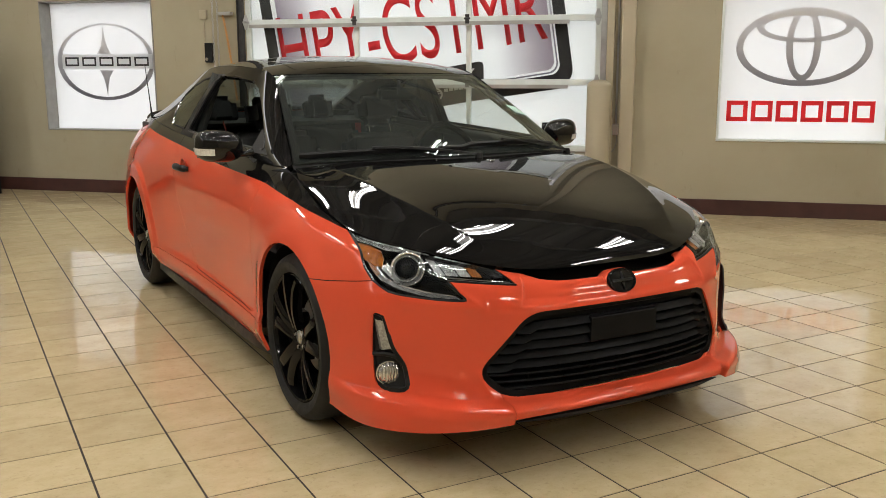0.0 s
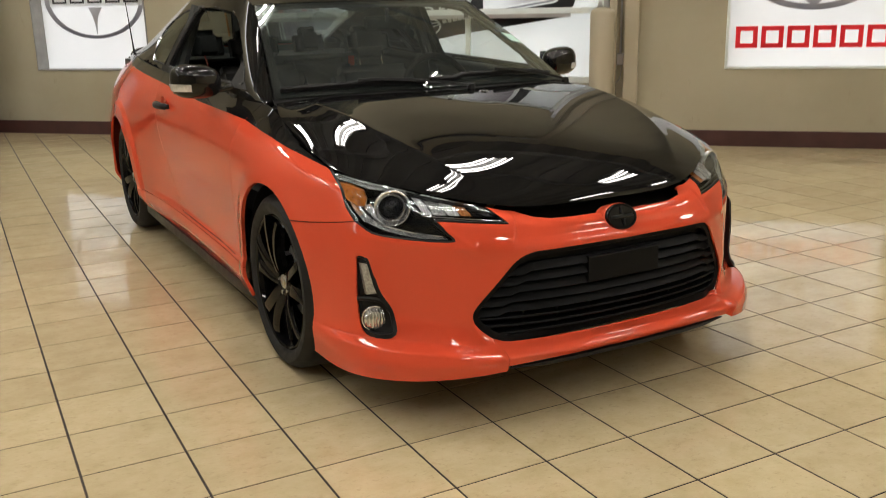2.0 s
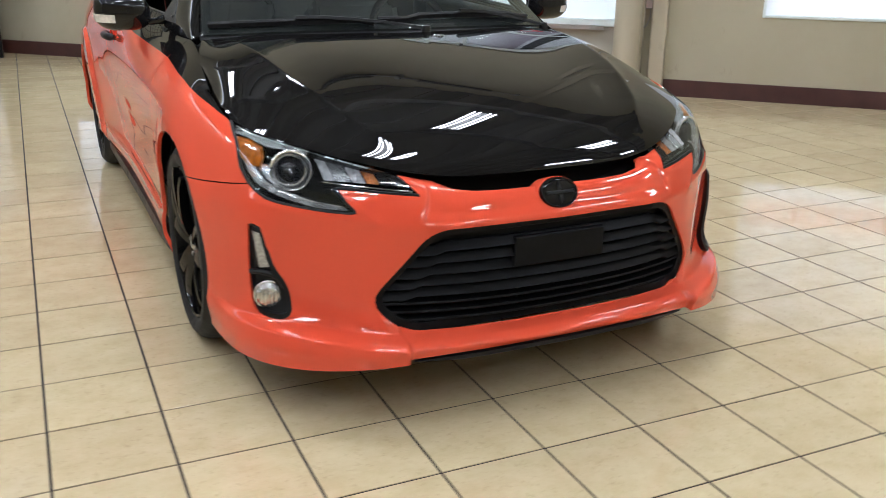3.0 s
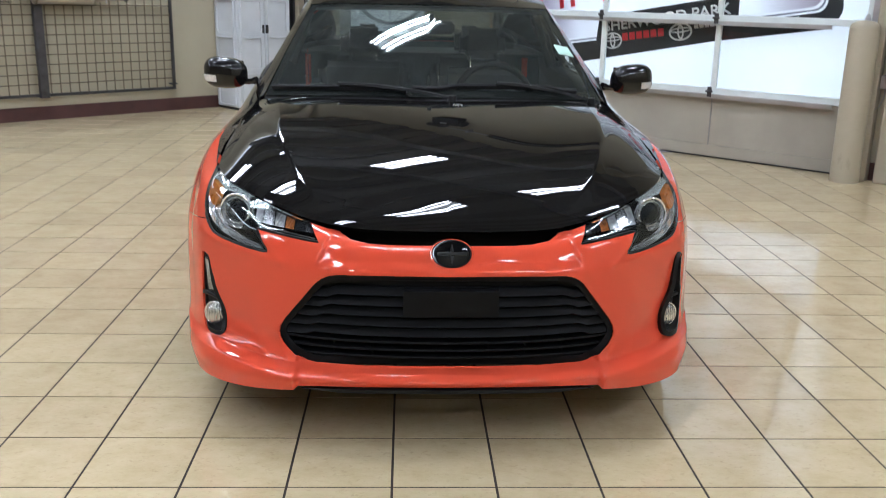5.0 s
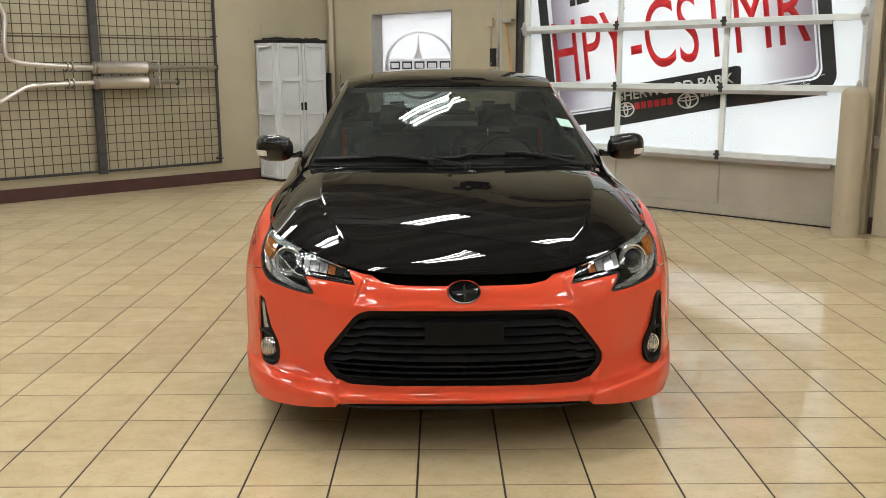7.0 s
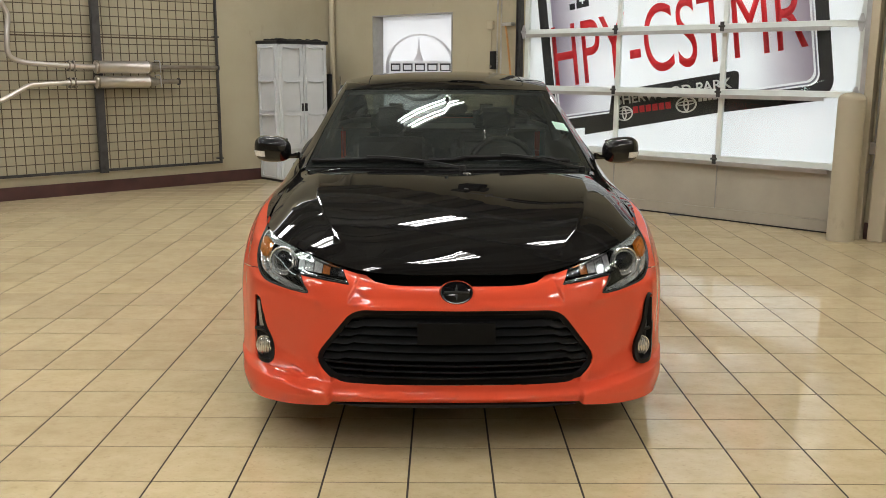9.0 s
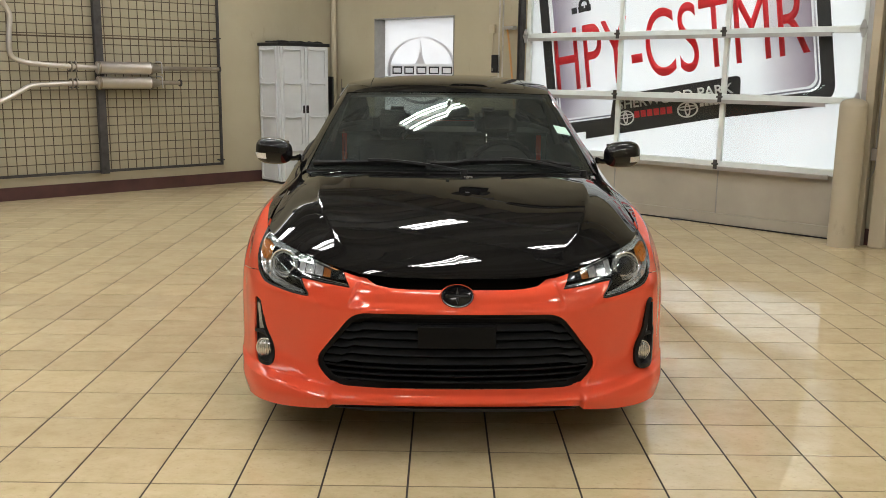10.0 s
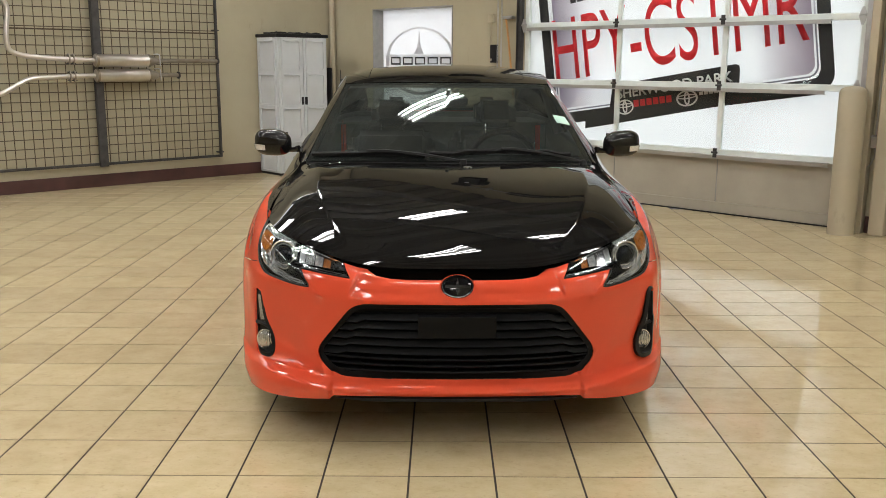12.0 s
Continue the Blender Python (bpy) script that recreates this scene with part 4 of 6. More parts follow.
# control rows of the lower body, from the lip to the shoulder; each is one run from the nose centre round the side to the tail centre
ROWS = [
    # lower edge
    [(0, .008, .222), (-.25, .016, .221), (-.467, .045, .214), (-.64, .128, .186), (-.775, .25, .164), (-.850, .40, .155), (-.885, .58, .168), (-.905, .95, .172),
     (-.880, 1.40, .185), (-.864, 2.0, .19), (-.866, 2.7, .2), (-.89, 3.2, .21), (-.90, 3.655, .215), (-.88, 4.05, .24), (-.80, 4.28, .26), (-.6, 4.40, .27), (-.3, 4.44, .27), (0, 4.45, .27)],
    # ridge of the lip
    [(0, -.004, .248), (-.25, .004, .248), (-.48, .042, .248), (-.64, .124, .233), (-.782, .252, .222), (-.862, .40, .222), (-.897, .58, .248), (-.92, .95, .26),
     (-.902, 1.40, .262), (-.886, 2.0, .268), (-.888, 2.7, .275), (-.91, 3.2, .275), (-.925, 3.655, .29), (-.905, 4.05, .32), (-.83, 4.30, .34), (-.62, 4.43, .35), (-.3, 4.47, .35), (0, 4.48, .35)],
    # hollow above the lip
    [(0, .062, .272), (-.25, .072, .272), (-.50, .128, .274), (-.63, .2, .278), (-.742, .297, .282), (-.828, .398, .286), (-.893, .58, .30), (-.925, .95, .36),
     (-.890, 1.40, .335), (-.868, 2.0, .335), (-.872, 2.7, .345), (-.915, 3.2, .36), (-.93, 3.655, .38), (-.905, 4.05, .42), (-.84, 4.30, .42), (-.63, 4.42, .42), (-.3, 4.455, .42), (0, 4.465, .42)],
    [(0, .058, .36), (-.25, .068, .36), (-.53, .15, .36), (-.635, .232, .36), (-.735, .324, .36), (-.818, .402, .362), (-.890, .58, .385), (-.932, .95, .47),
     (-.892, 1.40, .44), (-.872, 2.0, .44), (-.878, 2.7, .45), (-.922, 3.2, .47), (-.938, 3.655, .50), (-.91, 4.05, .52), (-.845, 4.29, .52), (-.64, 4.40, .52), (-.3, 4.44, .52), (0, 4.45, .52)],
    [(0, .052, .46), (-.25, .06, .46), (-.48, .122, .46), (-.62, .218, .46), (-.735, .324, .46), (-.818, .406, .462), (-.890, .585, .485), (-.932, .95, .57),
     (-.898, 1.40, .54), (-.882, 2.0, .54), (-.888, 2.7, .56), (-.925, 3.2, .58), (-.938, 3.655, .60), (-.905, 4.05, .62), (-.84, 4.29, .62), (-.64, 4.41, .62), (-.3, 4.45, .62), (0, 4.46, .62)],
    [(0, .048, .555), (-.25, .058, .555), (-.42, .094, .557), (-.60, .206, .56), (-.735, .325, .562), (-.816, .412, .565), (-.884, .59, .585), (-.922, .95, .66),
     (-.903, 1.40, .64), (-.894, 2.0, .65), (-.899, 2.7, .67), (-.922, 3.2, .70), (-.928, 3.655, .71), (-.895, 4.05, .72), (-.83, 4.28, .72), (-.63, 4.42, .72), (-.3, 4.455, .72), (0, 4.465, .72)],
    # nose bar, lamp, flank
    [(0, .072, .622), (-.25, .082, .622), (-.42, .125, .63), (-.593, .228, .642), (-.722, .345, .652), (-.803, .44, .662), (-.864, .61, .685), (-.905, .95, .74),
     (-.902, 1.40, .75), (-.900, 2.0, .765), (-.905, 2.7, .79), (-.913, 3.2, .82), (-.912, 3.655, .83), (-.875, 4.05, .83), (-.81, 4.25, .83), (-.61, 4.42, .83), (-.3, 4.455, .83), (0, 4.465, .83)],
    [(0, .11, .643), (-.25, .12, .648), (-.425, .168, .668), (-.586, .271, .69), (-.711, .377, .718), (-.797, .492, .734), (-.840, .622, .752), (-.872, .95, .812),
     (-.873, 1.40, .838), (-.882, 2.0, .875), (-.885, 2.7, .90), (-.89, 3.2, .925), (-.87, 3.655, .94), (-.815, 4.05, .94), (-.75, 4.23, .94), (-.57, 4.40, .94), (-.28, 4.435, .94), (0, 4.445, .94)],
    # shoulder
    [(0, .158, .645), (-.25, .168, .652), (-.444, .229, .690), (-.572, .322, .722), (-.672, .422, .748), (-.745, .52, .767), (-.788, .615, .788), (-.787, .95, .858),
     (-.748, 1.365, .943), (-.822, 2.0, .985), (-.827, 2.7, 1.004), (-.822, 3.2, 1.03), (-.785, 3.655, 1.054), (-.722, 4.05, 1.06), (-.655, 4.26, 1.05), (-.5, 4.38, 1.045), (-.25, 4.42, 1.045), (0, 4.43, 1.045)],
]
NET = np.array(ROWS, float)                       # rows, columns, xyz
NET[1, :6, 2] -= .007
brow = NET[1] + (NET[2] - NET[1]) * np.array([.30, .30, .66])      # rounded top edge of the lip
NET = np.insert(NET, 2, brow, axis=0)
seg = np.linalg.norm(np.diff(NET, axis=1), axis=2).mean(axis=0)
KU = np.concatenate(([0], np.cumsum(seg)))
KV = np.array([0, .35, .66, 1, 2, 3, 4, 5, 5.8, 6.6])
US = np.concatenate((np.linspace(0, KU[6], 180, endpoint=False), np.linspace(KU[6], KU[13], 190, endpoint=False), np.linspace(KU[13], KU[-1], 34)))
VS = np.concatenate((np.linspace(0, 1, 22, endpoint=False), np.linspace(1, 6.6, 72)))
along = np.stack([spline(KU, r, US) for r in NET])                 # rows, u, xyz
BODY = firm(KV, along, VS)                                       # v, u, xyz
bx, by, bz = -BODY[..., 0], BODY[..., 1], BODY[..., 2]


def to_line(pts):
    """Distance of the shell's points from a line drawn in (x, z), seen from the front."""
    best = np.full(bx.shape, 9.0)
    for (x0, z0), (x1, z1) in zip(pts, pts[1:]):
        dx, dz = x1 - x0, z1 - z0
        k = np.clip(((bx - x0) * dx + (bz - z0) * dz) / (dx * dx + dz * dz), 0, 1)
        best = np.minimum(best, np.hypot(bx - x0 - k * dx, bz - z0 - k * dz))
    return best


soft = lambda t: np.clip(t, 0, 1) ** 2 * (3 - 2 * np.clip(t, 0, 1))
nose = by < .62
# corner blades of the lip stand forward of its middle
blade = nose * soft((bx - .466) / .012) * soft((.82 - bx) / .30) * soft((.345 - bz) / .09)
BODY[..., 1] -= .020 * blade
BODY[..., 2] -= .006 * blade * soft((.26 - bz) / .04)
# the bar between grille and hood lies behind the cheeks
BODY[..., 1] += .012 * nose * (1 - soft((bx - .376 - .40 * (.64 - bz)) / .014)) * soft((bz - .575) / .03) * soft((.72 - bz) / .02)
# folds of the bumper: under the lamp, down from its notch, beside the grille, along the top of the lip
for fold, tall, wide in (([(.520, .578), (.600, .584), (.728, .594), (.80, .612)], .007, .016), ([(.604, .655), (.560, .612), (.520, .578)], .006, .010),
                         ([(.540, .350), (.488, .250)], .009, .014), ([(.490, .254), (.60, .256), (.72, .262), (.83, .260), (.90, .262)], .010, .010)):
    BODY[..., 1] -= nose * tall * np.exp(-np.sqrt(to_line(fold) ** 2 + .002 ** 2) / wide)
# flared wheel arches with a crisp outer line
for ay, rr in ((AXLE_F, .475), (AXLE_R, .480)):
    reach = np.sqrt((by - ay) ** 2 + (bz - HUB_Z) ** 2)
    out, wide = (.007, .085) if ay < 2 else (.016, .035)
    BODY[..., 0] -= out * soft((rr - reach) / wide) * (bx > .80) * soft((bz - .20) / .1)
BODY[:, 0, 0] = 0
BODY[:, -1, 0] = 0


def grid_normals(g):
    du = np.gradient(g, axis=1)
    dv = np.gradient(g, axis=0)
    n = np.cross(du, dv)
    n /= np.maximum(np.linalg.norm(n, axis=2, keepdims=True), 1e-9)
    return n


def surf(g, flip=False, sym=()):
    """A bmesh of a grid that keeps its smooth normals through later cuts. sym: columns that lie on the middle plane."""
    n = grid_normals(g) * (-1 if flip else 1)
    for c in sym:
        n[:, c, 0] = 0
        n[:, c] /= np.maximum(np.linalg.norm(n[:, c], axis=1, keepdims=True), 1e-9)
    bm = bmesh.new()
    lay = bm.verts.layers.float_vector.new("nrm")
    vs = []
    for i in range(g.shape[0]):
        row = []
        for j in range(g.shape[1]):
            v = bm.verts.new(g[i, j])
            v[lay] = Vector(n[i, j])
            row.append(v)
        vs.append(row)
    for i in range(g.shape[0] - 1):
        for j in range(g.shape[1] - 1):
            q = (vs[i][j], vs[i][j + 1], vs[i + 1][j + 1], vs[i + 1][j])
            bm.faces.new(q[::-1] if flip else q)
    return bm


def cut(bm, line, axes, cond=None, closed=False):
    """Cut the faces along a line drawn in a plane of two axes, straight through along the third."""
    a, b = axes
    pts = list(line) + ([line[0]] if closed else [])
    lo = [min(p[k] for p in pts) - 0.03 for k in (0, 1)]
    hi = [max(p[k] for p in pts) + 0.03 for k in (0, 1)]
    for p, q in zip(pts, pts[1:]):
        x0, x1 = min(p[0], q[0]) - 1e-3, max(p[0], q[0]) + 1e-3
        y0, y1 = min(p[1], q[1]) - 1e-3, max(p[1], q[1]) + 1e-3
        fs = []
        for f in bm.faces:
            c = f.verts[0].co
            if not (lo[0] < c[a] < hi[0] and lo[1] < c[b] < hi[1]):
                continue
            if cond and not cond(c):
                continue
            xs, ys = [v.co[a] for v in f.verts], [v.co[b] for v in f.verts]
            if max(xs) >= x0 and min(xs) <= x1 and max(ys) >= y0 and min(ys) <= y1:
                fs.append(f)
        if not fs:
            continue
        no = [0, 0, 0]
        no[a], no[b] = q[1] - p[1], -(q[0] - p[0])
        co = [0, 0, 0]
        co[a], co[b] = p
        geom = set(fs)
        for f in fs:
            geom.update(f.edges)
            geom.update(f.verts)
        bmesh.ops.bisect_plane(bm, geom=list(geom), dist=1e-5, plane_co=co, plane_no=no)


def inside(poly, x, y):
    r = False
    j = len(poly) - 1
    for i in range(len(poly)):
        xi, yi = poly[i]
        xj, yj = poly[j]
        if (yi > y) != (yj > y) and x < (xj - xi) * (y - yi) / (yj - yi) + xi:
            r = not r
        j = i
    return r


def take(bm, pred):
    """Move the faces that pred picks, by their middle, to a bmesh of their own."""
    fs = [f for f in bm.faces if pred(f.calc_center_median())]
    out = bmesh.new()
    lay, lay2 = bm.verts.layers.float_vector["nrm"], out.verts.layers.float_vector.new("nrm")
    vs = {}
    for f in fs:
        for v in f.verts:
            if v not in vs:
                vs[v] = out.verts.new(v.co)
                vs[v][lay2] = v[lay]
        try:
            out.faces.new([vs[v] for v in f.verts])
        except ValueError:
            pass
    bmesh.ops.delete(bm, geom=fs, context="FACES")
    return out


def clone(bm, mirror=False):
    out = bmesh.new()
    lay, lay2 = bm.verts.layers.float_vector["nrm"], out.verts.layers.float_vector.new("nrm")
    s = -1 if mirror else 1
    vs = {}
    for v in bm.verts:
        w = out.verts.new((s * v.co.x, v.co.y, v.co.z))
        n = v[lay]
        w[lay2] = Vector((s * n.x, n.y, n.z))
        vs[v] = w
    for f in bm.faces:
        c = [vs[v] for v in f.verts]
        out.faces.new(c[::-1] if mirror else c)
    return out


def both(bm):
    """A half with its mirror image, joined on the middle plane."""
    lay = bm.verts.layers.float_vector["nrm"]
    mid = {}
    s = {v: v for v in bm.verts}
    vs, fs = list(bm.verts), list(bm.faces)
    for v in vs:
        if abs(v.co.x) < 2e-4:
            v.co.x = 0
        else:
            n = v[lay]
            w = bm.verts.new((-v.co.x, v.co.y, v.co.z))
            w[lay] = Vector((-n.x, n.y, n.z))
            s[v] = w
    for f in fs:
        bm.faces.new([s[v] for v in f.verts][::-1])
    return bm


def panel(name, bm, mats, parent, gap=0.0016, lip=0.014, label="", tone=None):
    """Finish a sheet panel: a small gap to its neighbours, edges turned inwards, smooth normals kept."""
    lay = bm.verts.layers.float_vector["nrm"]
    loose = [v for v in bm.verts if not v.link_faces]
    bmesh.ops.delete(bm, geom=loose, context="VERTS")
    bedges = [e for e in bm.edges if e.is_boundary]
    shift = {}
    for e in bedges:
        f = e.link_faces[0]
        t = (e.verts[1].co - e.verts[0].co)
        d = f.calc_center_median() - (e.verts[0].co + e.verts[1].co) / 2
        if t.length > 1e-7:
            t.normalize()
            d -= t * d.dot(t)
        if d.length > 1e-7:
            d.normalize()
        for v in e.verts:
            shift[v] = shift.get(v, Vector()) + d
    low = {}
    for v, d in shift.items():
        if d.length > 1e-6:
            v.co += d.normalized() * gap
    for v in shift:
        w = bm.verts.new(v.co - v[lay] * lip)
        w[lay] = v[lay]
        low[v] = w
    rim = set()
    for e in bedges:
        f = e.link_faces[0]
        a, b = e.verts
        for l in f.loops:
            if l.edge == e:
                a, b = l.vert, l.link_loop_next.vert
        try:
            rim.add(bm.faces.new((b, a, low[a], low[b])))
        except ValueError:
            pass
    for f in bm.faces:
        f.smooth = f not in rim
        if tone:
            f.material_index = tone(f.calc_center_median())
    bm.normal_update()
    nl = []
    for f in bm.faces:
        for l in f.loops:
            n = f.normal if f in rim else l.vert[lay].normalized()
            nl.append((n.x, n.y, n.z))
    me = bpy.data.meshes.new(name)
    bm.to_mesh(me)
    bm.free()
    for mt in (mats if isinstance(mats, (list, tuple)) else [mats]):
        me.materials.append(mt)
    me.normals_split_custom_set(nl)
    ob = new(name, me)
    ob.parent = parent
    if label:
        ob["label"] = label
    return ob


def circle(cy, cz, r, n=48):
    return [(cy + r * math.cos(2 * math.pi * k / n), cz + r * math.sin(2 * math.pi * k / n)) for k in range(n)]


def rounded(pts, r, n=5):
    """Round the corners of an outline."""
    out = []
    k = len(pts)
    for i in range(k):
        a, b, c = Vector(pts[i - 1]), Vector(pts[i]), Vector(pts[(i + 1) % k])
        ra = min(r, (a - b).length * 0.45, (c - b).length * 0.45)
        p, q = b + (a - b).normalized() * ra, b + (c - b).normalized() * ra
        for t in range(n + 1):
            t /= n
            w = p * (1 - t) ** 2 + b * 2 * t * (1 - t) + q * t * t
            out.append((w.x, w.y))
    return out


# openings and joints of the lower body
GRILLE = rounded([(0.386, .563), (0.546, .352), (0.462, .272), (-.462, .272), (-.546, .352), (-.386, .563)], 0.055, 6)
FOG = rounded([(-.808, .546), (-.783, .539), (-.760, .425), (-.724, .365), (-.724, .287), (-.808, .283), (-.813, .42)], 0.03, 4)
LAMP = [(-.404, .646), (-.50, .652), (-.600, .659), (-.585, .63), (-.566, .601), (-.63, .599), (-.70, .605), (-.765, .617), (-.797, .65), (-.807, .69), (-.803, .74), (-.792, .787), (-.80, .84), (-.60, .84), (-.43, .74), (-.434, .688)]
SEAM_BUMPER = [(.36, .66), (.47, .642), (.60, .624), (.86, .600)]
DOOR = rounded([(1.395, 1.10), (1.395, .80), (1.425, .50), (1.44, .315), (2.46, .325), (2.58, .44), (2.68, .66), (2.72, .85), (2.74, 1.10)], 0.05, 4)
SILL = [(1.20, .300), (2.2, .306), (3.45, .318)]
TAIL = [(3.90, .15), (3.96, .72), (4.7, .80)]
TONE = [(.40, .745), (.605, .787), (.75, .808), (1.05, .849), (1.40, .882), (1.83, .906), (2.4, .938), (2.86, .962), (3.5, 1.0), (4.6, 1.065)]


def line_at(line, y):
    for (a, b), (c, d) in zip(line, line[1:]):
        if y <= c:
            return b + (d - b) * (y - a) / (c - a)
    return line[-1][1]


shell = surf(BODY, flip=True, sym=(0, -1))
from_front = lambda c: c.y < 0.95
flank = lambda c: c.x < -0.45

cut(shell, GRILLE, (0, 2), from_front, True)
cut(shell, FOG, (0, 2), from_front, True)
cut(shell, LAMP, (0, 2), from_front, True)
SLOT = [(.02, .119), (-.10, .120), (-.18, .121), (-.25, .127), (-.305, .145), (-.337, .19), (-.337, .30), (.02, .30)]
cut(shell, SLOT, (0, 1), lambda c: c.z > .625, True)
for ay, rr in ((AXLE_F, 0.372), (AXLE_R, 0.368)):
    cut(shell, circle(ay, HUB_Z, rr), (1, 2), flank, True)
cut(shell, SEAM_BUMPER, (1, 2), flank)
cut(shell, DOOR, (1, 2), flank, True)
cut(shell, SILL, (1, 2), flank)
cut(shell, TAIL, (1, 2), lambda c: c.y > 3.8)
cut(shell, TONE, (1, 2), flank)

wheel_hole = lambda c: c.x < -.45 and ((c.y - AXLE_F) ** 2 + (c.z - HUB_Z) ** 2 < 0.372 ** 2 or (c.y - AXLE_R) ** 2 + (c.z - HUB_Z) ** 2 < 0.368 ** 2)
take(shell, wheel_hole).free()
take(shell, lambda c: c.y < .9 and inside(GRILLE, c.x, c.z)).free()
take(shell, lambda c: c.z > .625 and c.y < .4 and inside(SLOT, c.x, c.y)).free()
fog_bm = take(shell, lambda c: c.y < .9 and inside(FOG, c.x, c.z))
lamp_bm = take(shell, lambda c: c.y < .9 and inside(LAMP, c.x, c.z))
bumper_bm = take(shell, lambda c: c.y < .95 and (c.z < line_at(SEAM_BUMPER, max(c.y, .36)) or c.x > -.5))
door_bm = take(shell, lambda c: c.x < -.45 and inside(DOOR, c.y, c.z))
sill_bm = take(shell, lambda c: c.x < -.45 and 1.0 < c.y < 3.5 and c.z < line_at(SILL, c.y))
tail_bm = take(shell, lambda c: c.y > 3.85 and c.z < (.80 if c.y > 4.25 else line_at(TAIL[1:], max(c.y, 3.96))) and c.y > 3.90 + .06 * min(1, (c.z - .15) / .57))
fender_bm = take(shell, lambda c: c.y < 1.5)
quarter_bm = shell

tone2 = lambda c: 1 if (c.y > .3 and c.z > line_at(TONE, c.y)) else 0
panel("front_bumper", both(bumper_bm), M_ORANGE, car, lip=0.007, label="glossy orange front bumper with a lip spoiler")
panel("rear_bumper", both(tail_bm), M_ORANGE, car, label="orange rear bumper")
for mirror in (False, True):
    panel("fender", clone(fender_bm, mirror), [M_ORANGE, M_BLACK], car, tone=tone2, label="front wing, orange below a black upper edge")
    panel("quarter_panel", clone(quarter_bm, mirror), [M_ORANGE, M_BLACK], car, tone=tone2, label="rear wing, orange below a black upper edge")
    panel("sill", clone(sill_bm, mirror), M_ORANGE, car, label="orange sill")
for x in (fender_bm, quarter_bm, sill_bm):
    x.free()

# doors with their handles
doors = []
for mirror in (False, True):
    d = panel("door", clone(door_bm, mirror), [M_ORANGE, M_BLACK], car, tone=tone2, label="long door, orange below a black upper edge, window lowered")
    doors.append(d)
    s = -1 if not mirror else 1
    xx = s * 0.893
    dish = lathe([(0.0, -0.006), (0.03, -0.005), (0.047, 0.0), (0.052, 0.004), (0.05, 0.0055)], 28, "x", Matrix.Translation((xx, 2.52, .848)) @ Matrix.Diagonal((s, 1.25, 1, 1)))
    part("handle_cup", dish, M_ORANGE, d, smooth=60)
    bar = tube(smooth_path([(xx + s * .004, 2.43, .852), (xx + s * .03, 2.455, .854), (xx + s * .034, 2.53, .853), (xx + s * .028, 2.60, .851), (xx + s * .004, 2.625, .85)], 4), [0.012] * 2 + [0.017] * 13 + [0.013] * 2, 10)
    part("handle", bar, M_BLACKPLASTIC, d, "black pull handle", smooth=60)
door_bm.free()

# ---------------------------------------------------------------- hood
def curve(pts, n):
    p = np.array(pts, float)
    k = np.concatenate(([0], np.cumsum(np.linalg.norm(np.diff(p, axis=0), axis=1))))
    return spline(k / k[-1], p, np.linspace(0, 1, n))


NU, NV = 120, 110
c_mid = curve([(0, 1.118, .970), (0, .85, .928), (0, .62, .881), (0, .45, .838), (0, .34, .800), (0, .27, .768), (0, .215, .735), (0, .183, .712), (0, .163, .691), (0, .154, .676)], NV)
c_side = curve([(-.722, 1.325, .944), (-.768, 1.15, .905), (-.782, .95, .862), (-.790, .78, .822), (-.786, .62, .790)], NV)
c_rear = curve([(0, 1.118, .970), (-.25, 1.138, .972), (-.45, 1.188, .969), (-.62, 1.262, .959), (-.722, 1.325, .944)], NU)
c_front = curve([(0, .154, .676), (-.20, .161, .677), (-.34, .185, .683), (-.442, .230, .697), (-.572, .318, .725), (-.672, .418, .751), (-.745, .517, .770), (-.786, .62, .790)], NU)
u = np.linspace(0, 1, NU)[None, :, None]
v = np.linspace(0, 1, NV)[:, None, None]
h = u * u * (2 - u)                      # level at the middle line
HOOD = ((1 - h) * c_mid[:, None] + h * c_side[:, None] + (1 - v) * c_rear[None] + v * c_front[None]
        - ((1 - h) * (1 - v) * c_mid[0] + h * (1 - v) * c_side[0] + (1 - h) * v * c_mid[-1] + h * v * c_side[-1]))
uu, vv = u[..., 0], v[..., 0]
lift = np.sin(np.pi * vv) ** 1.0
HOOD[..., 2] += (0.03 * uu ** 2 + 0.27 * uu ** 5) * (1 - uu) * lift                      # full shoulders
HOOD[..., 2] += 0.004 * lift * (1 - uu ** 2) ** 2                                        # crown
ridge = -HOOD[..., 0] - np.interp(HOOD[..., 1], [.25, .42, .55, .72, .95, 1.3], [.40, .492, .540, .586, .616, .65])
tall = np.interp(HOOD[..., 1], [.26, .33, .45, .60, .90, 1.12, 1.26], [0, .009, .016, .019, .016, .011, 0])
HOOD[..., 2] += tall * np.exp(-np.sqrt(ridge ** 2 + .004 ** 2) / np.where(ridge > 0, .050, .085)) * np.clip((1 - uu) * 7, 0, 1)   # a ridge on each side
hood_bm = surf(HOOD, sym=(0,))
panel("hood", both(hood_bm), M_BLACK, car, gap=0.0018, lip=0.02, label="gloss black hood with two raised shoulders")

